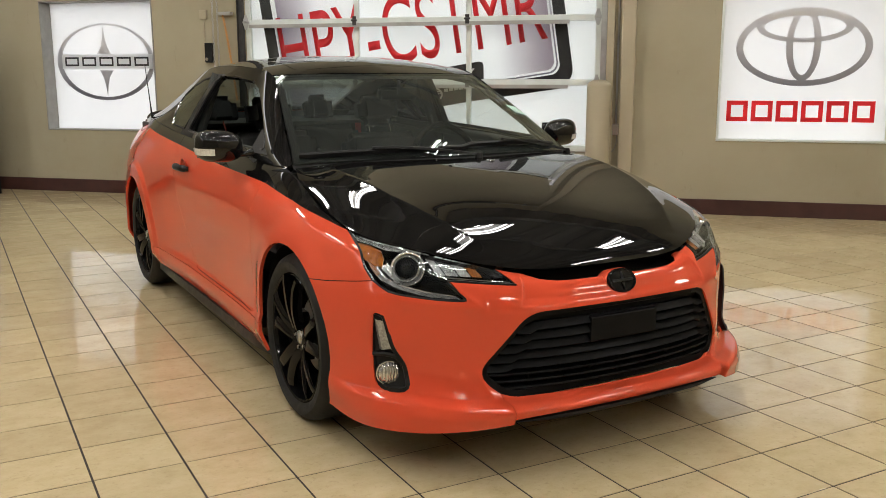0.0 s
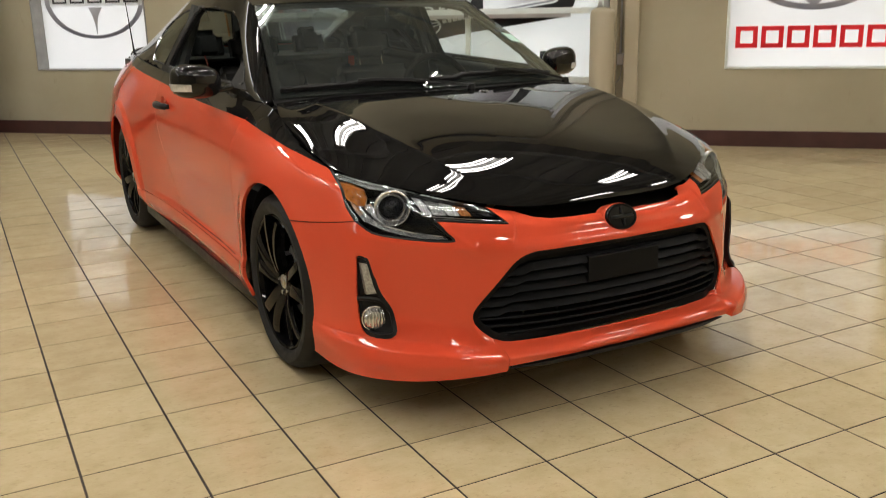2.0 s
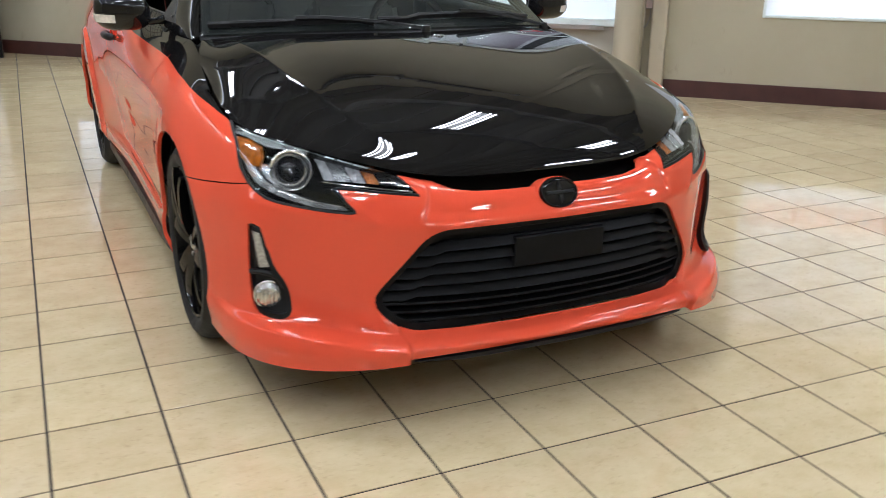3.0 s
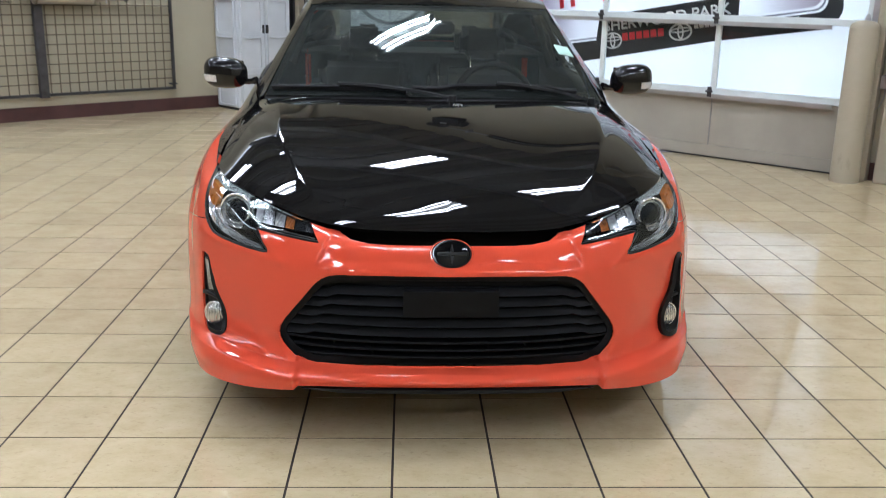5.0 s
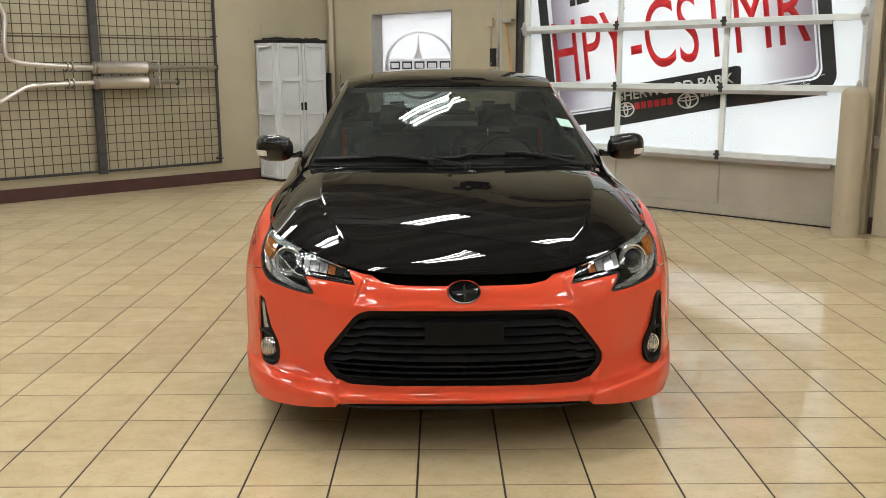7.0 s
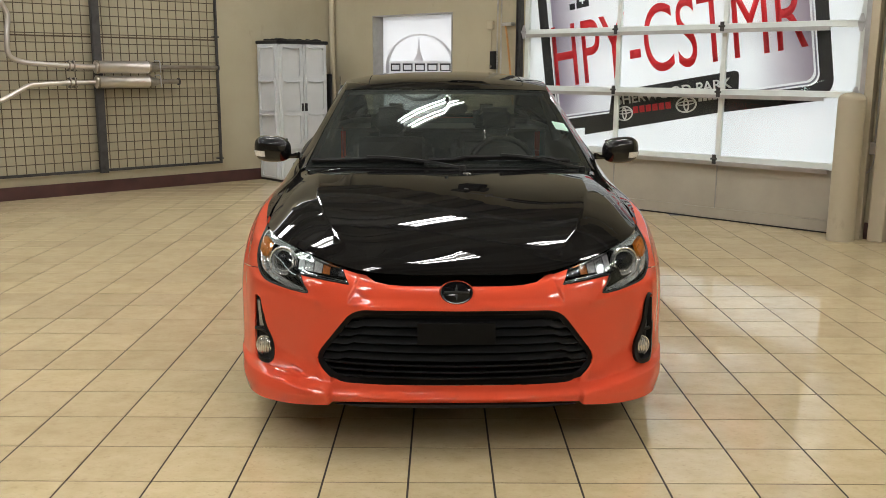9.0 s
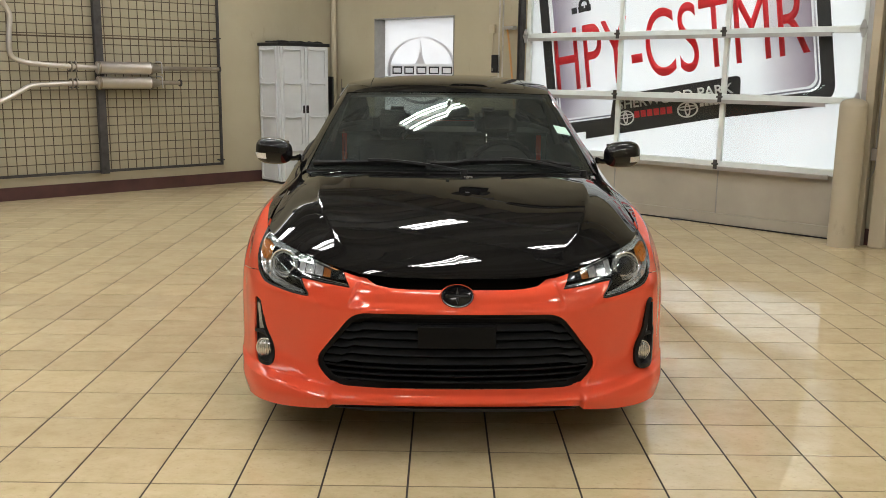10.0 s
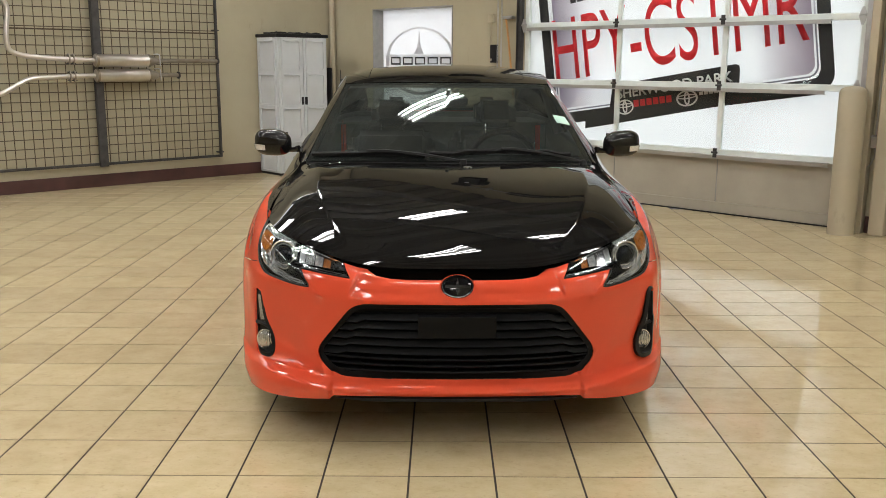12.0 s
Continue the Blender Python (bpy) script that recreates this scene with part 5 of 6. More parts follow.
# ---------------------------------------------------------------- greenhouse
BELT = [(-.748, 1.362, .944), (-.790, 1.60, .962), (-.812, 1.85, .976), (-.824, 2.10, .988), (-.827, 2.40, .996), (-.827, 2.75, 1.006), (-.823, 3.10, 1.025), (-.808, 3.40, 1.042), (-.778, 3.70, 1.056), (-.725, 4.02, 1.06)]
RAIL = [(-.722, 1.362, .957), (-.676, 1.56, 1.075), (-.627, 1.765, 1.192), (-.572, 2.0, 1.325), (-.590, 2.30, 1.365), (-.597, 2.70, 1.375), (-.590, 3.10, 1.35), (-.575, 3.45, 1.28), (-.565, 3.75, 1.18), (-.585, 4.02, 1.09)]
belt, rail = curve(BELT, 110), curve(RAIL, 110)
ts = np.linspace(0, 1, 26)[:, None, None]
SIDE = belt[None] * (1 - ts) + rail[None] * ts
hgt = np.linalg.norm(rail - belt, axis=1)[None, :, None]
full = (0.16 + 0.05 * np.clip((2.25 - belt[:, 1]) / 0.5, 0, 1))[None, :, None]       # rounder towards the front pillar
SIDE += np.array([-1, 0, 0.25]) * (full * hgt * ts * (1 - ts))
WIN_F = rounded([(1.600, 1.000), (1.70, 1.075), (1.85, 1.165), (2.02, 1.262), (2.14, 1.298), (2.36, 1.318), (2.645, 1.322), (2.705, 1.031), (2.2, 1.015)], 0.03, 3)
WIN_Q = rounded([(2.775, 1.035), (3.07, 1.050), (3.13, 1.12), (3.17, 1.20), (3.06, 1.262), (2.90, 1.302), (2.72, 1.320)], 0.02, 3)
side_bm = surf(SIDE, flip=True)
cut(side_bm, WIN_F, (1, 2), None, True)
cut(side_bm, WIN_Q, (1, 2), None, True)
winf_bm = take(side_bm, lambda c: inside(WIN_F, c.y, c.z))
winq_bm = take(side_bm, lambda c: inside(WIN_Q, c.y, c.z))
for mirror in (False, True):
    panel("roof_side", clone(side_bm, mirror), [M_BLACK, M_BLACKPLASTIC], car, gap=0.0, lip=0.03, tone=lambda c: 1 if 2.58 < c.y < 2.82 and c.z < 1.33 else 0, label="black window pillars and roof rail")
    q = panel("quarter_window", clone(winq_bm, mirror), M_TINT, car, gap=0.004, lip=0.004, label="dark tinted fixed side window")
winf_bm.free()
winq_bm.free()
side_bm.free()
# dark window surrounds and the pillar between
for s in (1, -1):
    def on_side(y, z):
        k = int(np.argmin(np.abs(belt[:, 1] - y)))
        t = np.clip((z - belt[k, 2]) / max(1e-4, rail[k, 2] - belt[k, 2]), 0, 1)
        j = int(np.argmin(np.abs((belt[:, 1] * (1 - t) + rail[:, 1] * t) - y)))
        return Vector(SIDE[int(round(t * 25)), j])
    for w in (WIN_F, WIN_Q):
        pts = [on_side(y, z) for y, z in w]
        pts = [Vector((s * p.x + s * 0.002 * (1 if p.x < 0 else -1), y, z)) for p, (y, z) in zip(pts, w)]
        part("window_trim", tube(pts + pts[:1], 0.007, 6, False), M_BLACKPLASTIC, car, smooth=60)

    edge = [on_side(y, z) for y, z in ((3.05, 1.052), (3.10, 1.085), (3.135, 1.13), (3.155, 1.175))]
    part("quarter_trim", tube(smooth_path([Vector((s * (p.x - .004), y, z)) for p, (y, z) in zip(edge, ((3.05, 1.052), (3.10, 1.085), (3.135, 1.13), (3.155, 1.175)))], 4), .0045, 6), M_CHROME, car, "thin bright trim", smooth=60)

# windscreen
base = curve([(0, 1.165, .978), (-.30, 1.195, .977), (-.55, 1.268, .968), (-.716, 1.358, .957)], 40)
top = curve([(0, 1.905, 1.334), (-.28, 1.93, 1.333), (-.47, 1.97, 1.329), (-.566, 2.002, 1.324)], 40)
t = np.linspace(0, 1, 40)[:, None, None]
SCREEN = base[None] * (1 - t) + top[None] * t
SCREEN += np.array([0, -0.45, 0.9]) * (0.028 * t * (1 - t) * 4 * 0.5)
screen_bm = surf(SCREEN, flip=True, sym=(0,))
panel("windscreen", both(screen_bm), M_WINDSCREEN, car, gap=0.003, lip=0.004, label="clear raked windscreen with a pale green sticker")


def on_screen(x, tt, off=0.0):
    """A point on the windscreen at x across and tt of its height."""
    r = SCREEN[min(39, int(round(tt * 39)))]
    y = np.interp(-abs(x), r[::-1, 0], r[::-1, 1])
    z = np.interp(-abs(x), r[::-1, 0], r[::-1, 2])
    return Vector((x, y, z)) + Vector((0, -0.45, 0.9)) * off


# roof, rear window, boot lid
roof_mid = curve([(0, 1.912, 1.337), (0, 2.05, 1.378), (0, 2.30, 1.416), (0, 2.65, 1.432), (0, 3.0, 1.418), (0, 3.30, 1.374), (0, 3.44, 1.342)], 60)
roof_edge = curve([(-.570, 2.006, 1.327), (-.576, 2.08, 1.343), (-.590, 2.30, 1.366), (-.597, 2.70, 1.376), (-.590, 3.10, 1.351), (-.577, 3.42, 1.287)], 60)
f = np.linspace(0, 1, 36)[None, :, None]
ROOF = roof_mid[:, None] * (1 - f) + roof_edge[:, None] * f
ROOF[..., 2] += (roof_mid[:, None, 2] - roof_edge[:, None, 2]) * (f[..., 0] - f[..., 0] ** 2.6)
roof_bm = surf(ROOF, flip=True, sym=(0,))
SUN = rounded([(.44, 2.04), (.45, 2.62), (-.45, 2.62), (-.44, 2.04)], 0.05, 4)
cut(roof_bm, SUN, (0, 1), None, True)
cut(roof_bm, [(-.48, 2.66), (-.48, 3.2), (.01, 3.2)], (0, 1))
sun_bm = take(roof_bm, lambda c: inside(SUN, c.x, c.y))
panel("roof", both(roof_bm), M_BLACK, car, gap=0.001, lip=0.01, label="gloss black roof")
panel("roof_glass", both(sun_bm), M_BLACK, car, gap=0.003, lip=0.01, label="dark glass roof panel")
rg_top, rg_bot = ROOF[-1], curve([(0, 4.0, 1.085), (-.3, 4.0, 1.085), (-.585, 4.02, 1.08)], 36)
t = np.linspace(0, 1, 24)[:, None, None]
RG = rg_top[None] * (1 - t) + rg_bot[None] * t
RG[..., 2] += 0.05 * (t * (1 - t))[..., 0]
panel("rear_window", both(surf(RG, flip=False, sym=(0,))), M_REARGLASS, car, gap=0.003, lip=0.0, label="raked rear window")
boot_rear = curve([(0, 4.43, 1.047), (-.25, 4.42, 1.047), (-.5, 4.38, 1.047), (-.655, 4.26, 1.052)], 36)
BOOT = rg_bot[None] * (1 - t) + boot_rear[None] * t
panel("boot_lid", both(surf(BOOT, flip=True, sym=(0,))), M_BLACK, car, gap=0.002, lip=0.01, label="gloss black boot lid")
bm = bmesh.new()
for s in (1, -1):
    vs = [bm.verts.new((s * x, y, z)) for x, y, z in ((-.585, 4.02, 1.082), (-.655, 4.26, 1.052), (-.722, 4.05, 1.06), (-.785, 3.70, 1.055), (-.57, 3.75, 1.17))]
    bm.faces.new(vs if s < 0 else vs[::-1])
part("boot_corner", bm, M_BLACK, car)
wing = [(-.675, 4.33, 1.035), (-.65, 4.32, 1.062), (-.50, 4.33, 1.078), (0, 4.35, 1.084), (.50, 4.33, 1.078), (.65, 4.32, 1.062), (.675, 4.33, 1.035)]
part("spoiler", tube(smooth_path(wing, 8), 1.0, ring=[(-.055, -.03), (-.05, -.004), (-.02, .010), (.05, -.002), (.07, -.02), (.06, -.035)]), M_BLACK, car, "black boot spoiler", smooth=50)
part("antenna", tube([(-.765, 3.80, 1.03), (-.767, 3.83, 1.14), (-.772, 3.90, 1.385)], [0.008, 0.004, 0.0022], 8), M_BLACKPLASTIC, car, smooth=60)

# ---------------------------------------------------------------- front end details
FRONT_PTS = BODY[:, :218].reshape(-1, 3)


def front_y(x, z):
    """How far back the lower body lies at (x, z), seen from the front."""
    d = (FRONT_PTS[:, 0] + abs(x)) ** 2 + (FRONT_PTS[:, 2] - z) ** 2
    k = np.argpartition(d, 20)[:20]
    w = np.exp(-d[k] / (2 * 0.012 ** 2)) + 1e-5
    A = np.stack([np.ones(20), FRONT_PTS[k, 0] + abs(x), FRONT_PTS[k, 2] - z], 1)
    return float(np.linalg.lstsq(A * w[:, None], FRONT_PTS[k, 1] * w, rcond=None)[0][0])


def half_width(z, poly):
    """Half the width of the grille opening at height z."""
    best = 0.0
    for (a, b), (c, d) in zip(poly, poly[1:] + poly[:1]):
        if (b - z) * (d - z) <= 0 and abs(d - b) > 1e-9:
            best = max(best, abs(a + (c - a) * (z - b) / (d - b)))
    return best


def flow(z, w):
    """A smooth depth line of the nose at height z, as even powers of x."""
    xs = np.linspace(0, w, 15)
    ys = np.array([front_y(x, z) for x in xs])
    k = np.linalg.lstsq(np.stack([np.ones(15), xs ** 2, xs ** 4], 1), ys, rcond=None)[0]
    return lambda x: float(k[0] + k[1] * x * x + k[2] * x ** 4)


def grille():
    root = empty("grille", parent=car)
    root["label"] = "matt black slatted grille with a blank plate panel"
    rim = []
    for x, z in GRILLE:
        s = 0.985
        zz = .417 + (z - .417) * 0.975
        rim.append(Vector((x * s, front_y(x, z) + 0.014, zz)))
    part("surround", tube(rim + rim[:1], 1.0, ring=[(-.006, -.014), (.006, -.014), (.008, .0), (.004, .016), (-.006, .016)], caps=False), M_GRILLE, root, smooth=50)
    # backing far inside
    bm = bmesh.new()
    n = 24
    rows = []
    for z in np.linspace(.275, .560, 8):
        w = half_width(min(max(z, .278), .558), GRILLE) * 0.985
        fy = flow(z, w)
        rows.append([bm.verts.new((w * (2 * i / n - 1), fy(w * (2 * i / n - 1)) + 0.085, z)) for i in range(n + 1)])
    for a, c in zip(rows, rows[1:]):
        for i in range(n):
            bm.faces.new((a[i], a[i + 1], c[i + 1], c[i]))
    part("backing", bm, M_INNER, root)
    # shroud from the rim to the backing
    bm = bmesh.new()
    rings = [[bm.verts.new((x * k, front_y(x, z) + d, .417 + (z - .417) * k)) for x, z in GRILLE] for d, k in ((.020, 1.0), (.115, 1.0))]
    n = len(GRILLE)
    for i in range(n):
        bm.faces.new((rings[0][i], rings[0][(i + 1) % n], rings[1][(i + 1) % n], rings[1][i]))
    part("shroud", bm, M_INNER, root)
    # slats: level across the middle, stepping down near their ends
    zs = (.296, .320, .345, .376, .409, .442, .476, .510)
    for k, z in enumerate(zs):
        w = half_width(z, GRILLE) * 0.985
        fy = flow(z, w)
        bend = w - .115 + .006 * k
        pts = []
        for x in (-w, -(bend + .028), -bend, *np.linspace(-bend + .02, bend - .02, 17), bend, bend + .028, w):
            step = 0.012 if abs(x) > bend + .01 and k > 2 else 0.0
            pts.append(Vector((x, fy(x) + 0.024, z - step)))
        if k > 2:
            ring = [(-.024, -.013), (.006, -.0145), (.014, -.010), (.004, .004), (-.004, .012), (-.024, .013)]
        else:
            ring = [(-.020, -.005), (.010, -.0055), (.014, -.002), (.012, .003), (-.020, .005)]
        part("slat", tube(pts, 1.0, ring=ring), M_GRILLE, root, smooth=25)
        if k < 3:
            for x in (-.36, -.24, -.12, 0, .12, .24, .36):
                part("tie", box(x - .004, x + .004, fy(x) + 0.03, fy(x) + 0.05, z - .012, z + .014, 0.001), M_GRILLE, root)
    # closed infill behind the upper slats
    for k in range(3, len(zs)):
        z = zs[k] + .016
        w = half_width(z, GRILLE) * 0.97
        fy = flow(z, w)
        pts = [Vector((w * (2 * i / 24 - 1), fy(w * (2 * i / 24 - 1)) + 0.044, z)) for i in range(25)]
        part("infill", tube(pts, 1.0, ring=[(-.004, -.012), (.004, -.012), (.004, .012), (-.004, .012)]), M_GRILLE, root)
    bm = bmesh.new()
    vs = []
    fy = flow(.476, .3)
    for z in (.430, .434, .514, .518):
        vs.append([bm.verts.new((-.146 + .292 * i / 12, fy(-.146 + .292 * i / 12) + (.006 if z in (.434, .514) else .010), z)) for i in range(13)])
    for a, c in zip(vs, vs[1:]):
        for i in range(12):
            bm.faces.new((a[i], a[i + 1], c[i + 1], c[i]))
    r = bmesh.ops.extrude_face_region(bm, geom=bm.faces[:])
    bmesh.ops.translate(bm, vec=(0, .02, 0), verts=[g for g in r["geom"] if isinstance(g, bmesh.types.BMVert)])
    part("plate_panel", bm, M_GRILLE, root, "blank dark plate panel")
    return root


grille()


def badge():
    root = empty("badge", Matrix.Translation((0, .082, .627)) @ Matrix.Rotation(radians(-24), 4, "X") @ Matrix.Diagonal((1, 1, .9, 1)), car)
    root["label"] = "oval gloss black badge"
    oval = Matrix.Diagonal((1.09, 1, .88, 1))
    m = oval @ Matrix.Rotation(radians(180), 4, "Z")
    part("disc", lathe([(0, .006), (.040, .005), (.047, .004), (.050, .0075), (.0535, .0075), (.0555, .003), (.056, -.03)], 56, "y", m), M_BADGE, root, smooth=35)
    part("bar", box(-.046, .046, -.010, -.005, -.006, .006, .002), M_BLACKPLASTIC, root)
    for s in (1, -1):
        part("bar", plate([(-.006, s * .008), (.006, s * .008), (.0, s * .036)], -.010, -.005), M_BLACKPLASTIC, root)
    part("seat", lathe([(.0562, -.006), (.0572, -.003), (.059, -.003), (.061, -.008), (.064, -.022), (.068, -.05)], 56, "y", m), M_ORANGE, root, "orange raised ring", smooth=60)


badge()

# dark intake slot between hood and nose, lip strip, radiator darkness
bm = bmesh.new()
rows = []
for dy, dz in ((.002, -.012), (.05, -.045), (.12, -.045), (.14, .03)):
    rows.append([bm.verts.new((x, float(np.interp(abs(x), [0, .18, .25, .305, .40], [.117, .119, .125, .145, .20])) + dy, .645 + dz + .16 * x * x)) for x in np.linspace(-.39, .39, 25)])
for a, c in zip(rows, rows[1:]):
    for i in range(24):
        bm.faces.new((a[i], a[i + 1], c[i + 1], c[i]))
part("intake_slot", bm, M_INNER, car, "dark air slot under the hood edge")
pts = [Vector((x, float(np.interp(abs(x), [0, .25, .467], [.014, .022, .054])), float(np.interp(abs(x), [0, .25, .467], [.212, .211, .205])))) for x in np.linspace(-.455, .455, 41)]
part("lip_strip", tube(pts, [min(1, .15 + (20 - abs(i - 20)) * .16) for i in range(41)], ring=[(-.022, -.006), (.008, -.010), (.013, -.006), (.012, .004), (-.022, .006)]), M_BLACKPLASTIC, car, "black rubber lip strip", smooth=50)
part("underbody", box(-.66, .66, .42, 4.30, .175, .20, .01), M_INNER, car)
part("radiator_wall", box(-.72, .72, .47, .50, .18, .70), M_INNER, car)
part("bulkhead", box(-.74, .74, 1.30, 1.33, .20, .925), M_INNER, car)

for s in (1, -1):
    # side skirt strip
    sk = [(s * -.845, 1.30, .178), (s * -.862, 1.55, .172), (s * -.858, 2.2, .172), (s * -.862, 2.9, .176), (s * -.868, 3.27, .19)]
    part("side_skirt", tube(smooth_path(sk, 6), 1.0, ring=[(-.02, -.022), (.022, -.022), (.03, -.005), (.022, .028), (-.02, .028)]), M_BLACKPLASTIC, car, "black strip under the sill", smooth=50)
    # wheel arch liners
    for ay, rr in ((AXLE_F, .368), (AXLE_R, .364)):
        bm = bmesh.new()
        prof = [(-.875, rr), (-.85, rr + .012), (-.60, rr + .012), (-.60, .05)]
        n = 28
        rings = [[bm.verts.new((s * x, ay + r * math.cos(a), HUB_Z + r * math.sin(a))) for a in np.linspace(-.45, math.pi + .45, n)] for x, r in prof]
        for a, c in zip(rings, rings[1:]):
            for i in range(n - 1):
                bm.faces.new((a[i], a[i + 1], c[i + 1], c[i]))
        part("arch_liner", bm, M_INNER, car, smooth=50)


# ---------------------------------------------------------------- head lamps and fog lamps
def lens_point(s, x, z, depth):
    turn = min(1, max(0, (abs(x) - .70) / .09))          # on the flank the lamp faces sideways
    return Vector((s * (x + turn * depth * .8), front_y(x, z) + depth * (1 - .4 * turn), z))


def ring_at(p, r, tube_r, axis, material, name, parent, seg=40, label=""):
    prof = [(r + tube_r * math.cos(a), tube_r * math.sin(a)) for a in np.linspace(0, 2 * math.pi, 11)]
    return part(name, lathe(prof, seg, "z", Matrix.Translation(p) @ axis), material, parent, label, smooth=60)


def lamp_sheet(s, outline, depth, thick, bm=None):
    """A small moulded piece inside the lamp, its outline in (x, z)."""
    bm = bmesh.new() if bm is None else bm
    fr = [bm.verts.new(lens_point(s, x, z, depth)) for x, z in outline]
    bk = [bm.verts.new(lens_point(s, x, z, depth + thick)) for x, z in outline]
    n = len(outline)
    c = bm.verts.new(sum((v.co for v in fr), Vector()) / n - Vector((0, .003, 0)))
    for i in range(n):
        bm.faces.new((fr[i], fr[(i + 1) % n], c))
        bm.faces.new((fr[i], bk[i], bk[(i + 1) % n], fr[(i + 1) % n]))
    return bm


def head_lamp(mirror):
    s = 1 if not mirror else -1
    root = empty("headlight", parent=car)
    root["label"] = "clear swept headlight with a projector, chrome trim and amber reflector"
    inner = clone(lamp_bm, mirror)
    lay = inner.verts.layers.float_vector["nrm"]
    for v in inner.verts:
        v.co += -v[lay] * 0.075 + Vector((0, 0.018, 0))
    rim = clone(lamp_bm, mirror)
    lay = rim.verts.layers.float_vector["nrm"]
    for e in [e for e in rim.edges if e.is_boundary]:
        a, d = e.verts
        inner.faces.new([inner.verts.new(p) for p in (a.co - a[lay] * .003, d.co - d[lay] * .003, d.co - d[lay] * .076 + Vector((0, .018, 0)), a.co - a[lay] * .076 + Vector((0, .018, 0)))])
    rim.free()
    part("bucket", inner, M_LAMPSHELL, root, "dark silvered inner housing", smooth=60)
    panel("lens", clone(lamp_bm, mirror), M_LAMPGLASS, root, gap=0.0015, lip=0.006, label="clear lens cover").visible_shadow = False
    out = Matrix.Rotation(radians(90), 4, "X") @ Matrix.Rotation(radians(-s * 18), 4, "Y")       # looks forward and a little outward
    c = lens_point(s, -.686, .686, .046)
    at = Matrix.Translation(c) @ out
    part("projector", lathe([(.058, -.010), (.053, -.001), (.051, -.012), (.047, -.018), (.045, -.030), (.039, -.034)], 56, "z", at), M_ALUMINISED, root, "chrome projector bowl", smooth=30)
    ring_at(c + Vector((0, -.002, 0)), .0555, .0040, out, M_BRIGHT, "projector_ring", root, 56, "bright chrome ring")
    ring_at(c + Vector((0, .010, 0)), .0425, .0036, out, M_BRIGHT, "projector_ring", root, 56)
    part("projector_lens", lathe([(.0385, -.022), (.033, -.004), (.023, .007), (.011, .012), (0, .013)], 40, "z", at), M_PROJ, root, "dark glass projector lens", smooth=80)

    def band(lower, upper, depth, material, name, label):
        """A moulded strip between two lines, hollowed along its middle."""
        bm = bmesh.new()
        n = 22
        rows = []
        for f, extra in ((0, 0), (.25, .004), (.5, .009), (.75, .012), (1, .010), (1, .03)):
            row = []
            for k in range(n + 1):
                p = [float(np.interp(k / n, np.linspace(0, 1, len(ln)), [q[a] for q in ln])) for ln in (lower, upper) for a in (0, 1)]
                row.append(bm.verts.new(lens_point(s, p[0] + (p[2] - p[0]) * f, p[1] + (p[3] - p[1]) * f, depth + extra)))
            rows.append(row)
        for a, d in zip(rows, rows[1:]):
            for i in range(n):
                bm.faces.new((a[i], a[i + 1], d[i + 1], d[i]))
        part(name, bm, material, root, label, smooth=50)

    band([(-.797, .712), (-.793, .680), (-.779, .652), (-.732, .625), (-.655, .6065), (-.580, .6045)], [(-.782, .708), (-.776, .684), (-.763, .660), (-.722, .638), (-.655, .621), (-.588, .613)], .006, M_BRIGHT, "chrome_trim", "wide chrome lower trim")
    band([(-.775, .694), (-.766, .680), (-.752, .660), (-.730, .646)], [(-.752, .700), (-.748, .690), (-.738, .672), (-.724, .656)], .016, M_ALUMINISED, "reflector_shell", "chrome reflector")
    band([(-.797, .764), (-.768, .757), (-.733, .742), (-.690, .738), (-.640, .728)], [(-.790, .782), (-.764, .776), (-.722, .765), (-.68, .752), (-.63, .735)], .006, M_BRIGHT, "chrome_trim", "chrome upper band")
    part("wing", lamp_sheet(s, [(-.582, .611), (-.590, .632), (-.603, .656), (-.634, .676), (-.650, .668), (-.664, .640), (-.655, .631), (-.62, .622)], .012, .03), M_WHEEL, root, "gloss black inner wing")
    part("amber_reflector", lamp_sheet(s, [(-.802, .755), (-.776, .751), (-.752, .738), (-.756, .716), (-.766, .696), (-.778, .695), (-.801, .710)], .006, .022), M_AMBER, root, "amber side reflector")
    # signal chambers from the projector to the inner tip: clear, amber, clear, smoked
    for x0, x1, mt in ((-.616, -.592, M_CHAMBER), (-.589, -.553, M_ALUMINISED), (-.550, -.518, M_CHAMBER), (-.515, -.486, M_AMBERDIM), (-.483, -.455, M_LAMPSHELL), (-.452, -.424, M_SMOKE)):
        f0, f1 = (x0 + .632) / .23, (x1 + .632) / .23
        zt0, zt1 = .714 - .026 * f0, .714 - .026 * f1
        zb0, zb1 = .672 - .012 * f0, .672 - .012 * f1
        bm = bmesh.new()
        nx, nz = 7, 5
        g = [[bm.verts.new(lens_point(s, x0 + (x1 - x0) * i / nx, (zb0 + (zb1 - zb0) * i / nx) * (1 - k / nz) + (zt0 + (zt1 - zt0) * i / nx) * k / nz, .030 + (.005 if (i + k) % 2 else 0) + .006 * k)) for i in range(nx + 1)] for k in range(nz + 1)]
        for a, d in zip(g, g[1:]):
            for i in range(nx):
                bm.faces.new((a[i], a[i + 1], d[i + 1]))
                bm.faces.new((a[i], d[i + 1], d[i]))
        part("signal_chamber", bm, mt, root)
    edge_path = smooth_path([lens_point(s, x, z, .018) for x, z in ((-.415, .651), (-.50, .658), (-.60, .667), (-.64, .670))], 5)
    part("chrome_trim", tube(edge_path, .0035, 6), M_CHROME, root, "thin chrome edge", smooth=60)
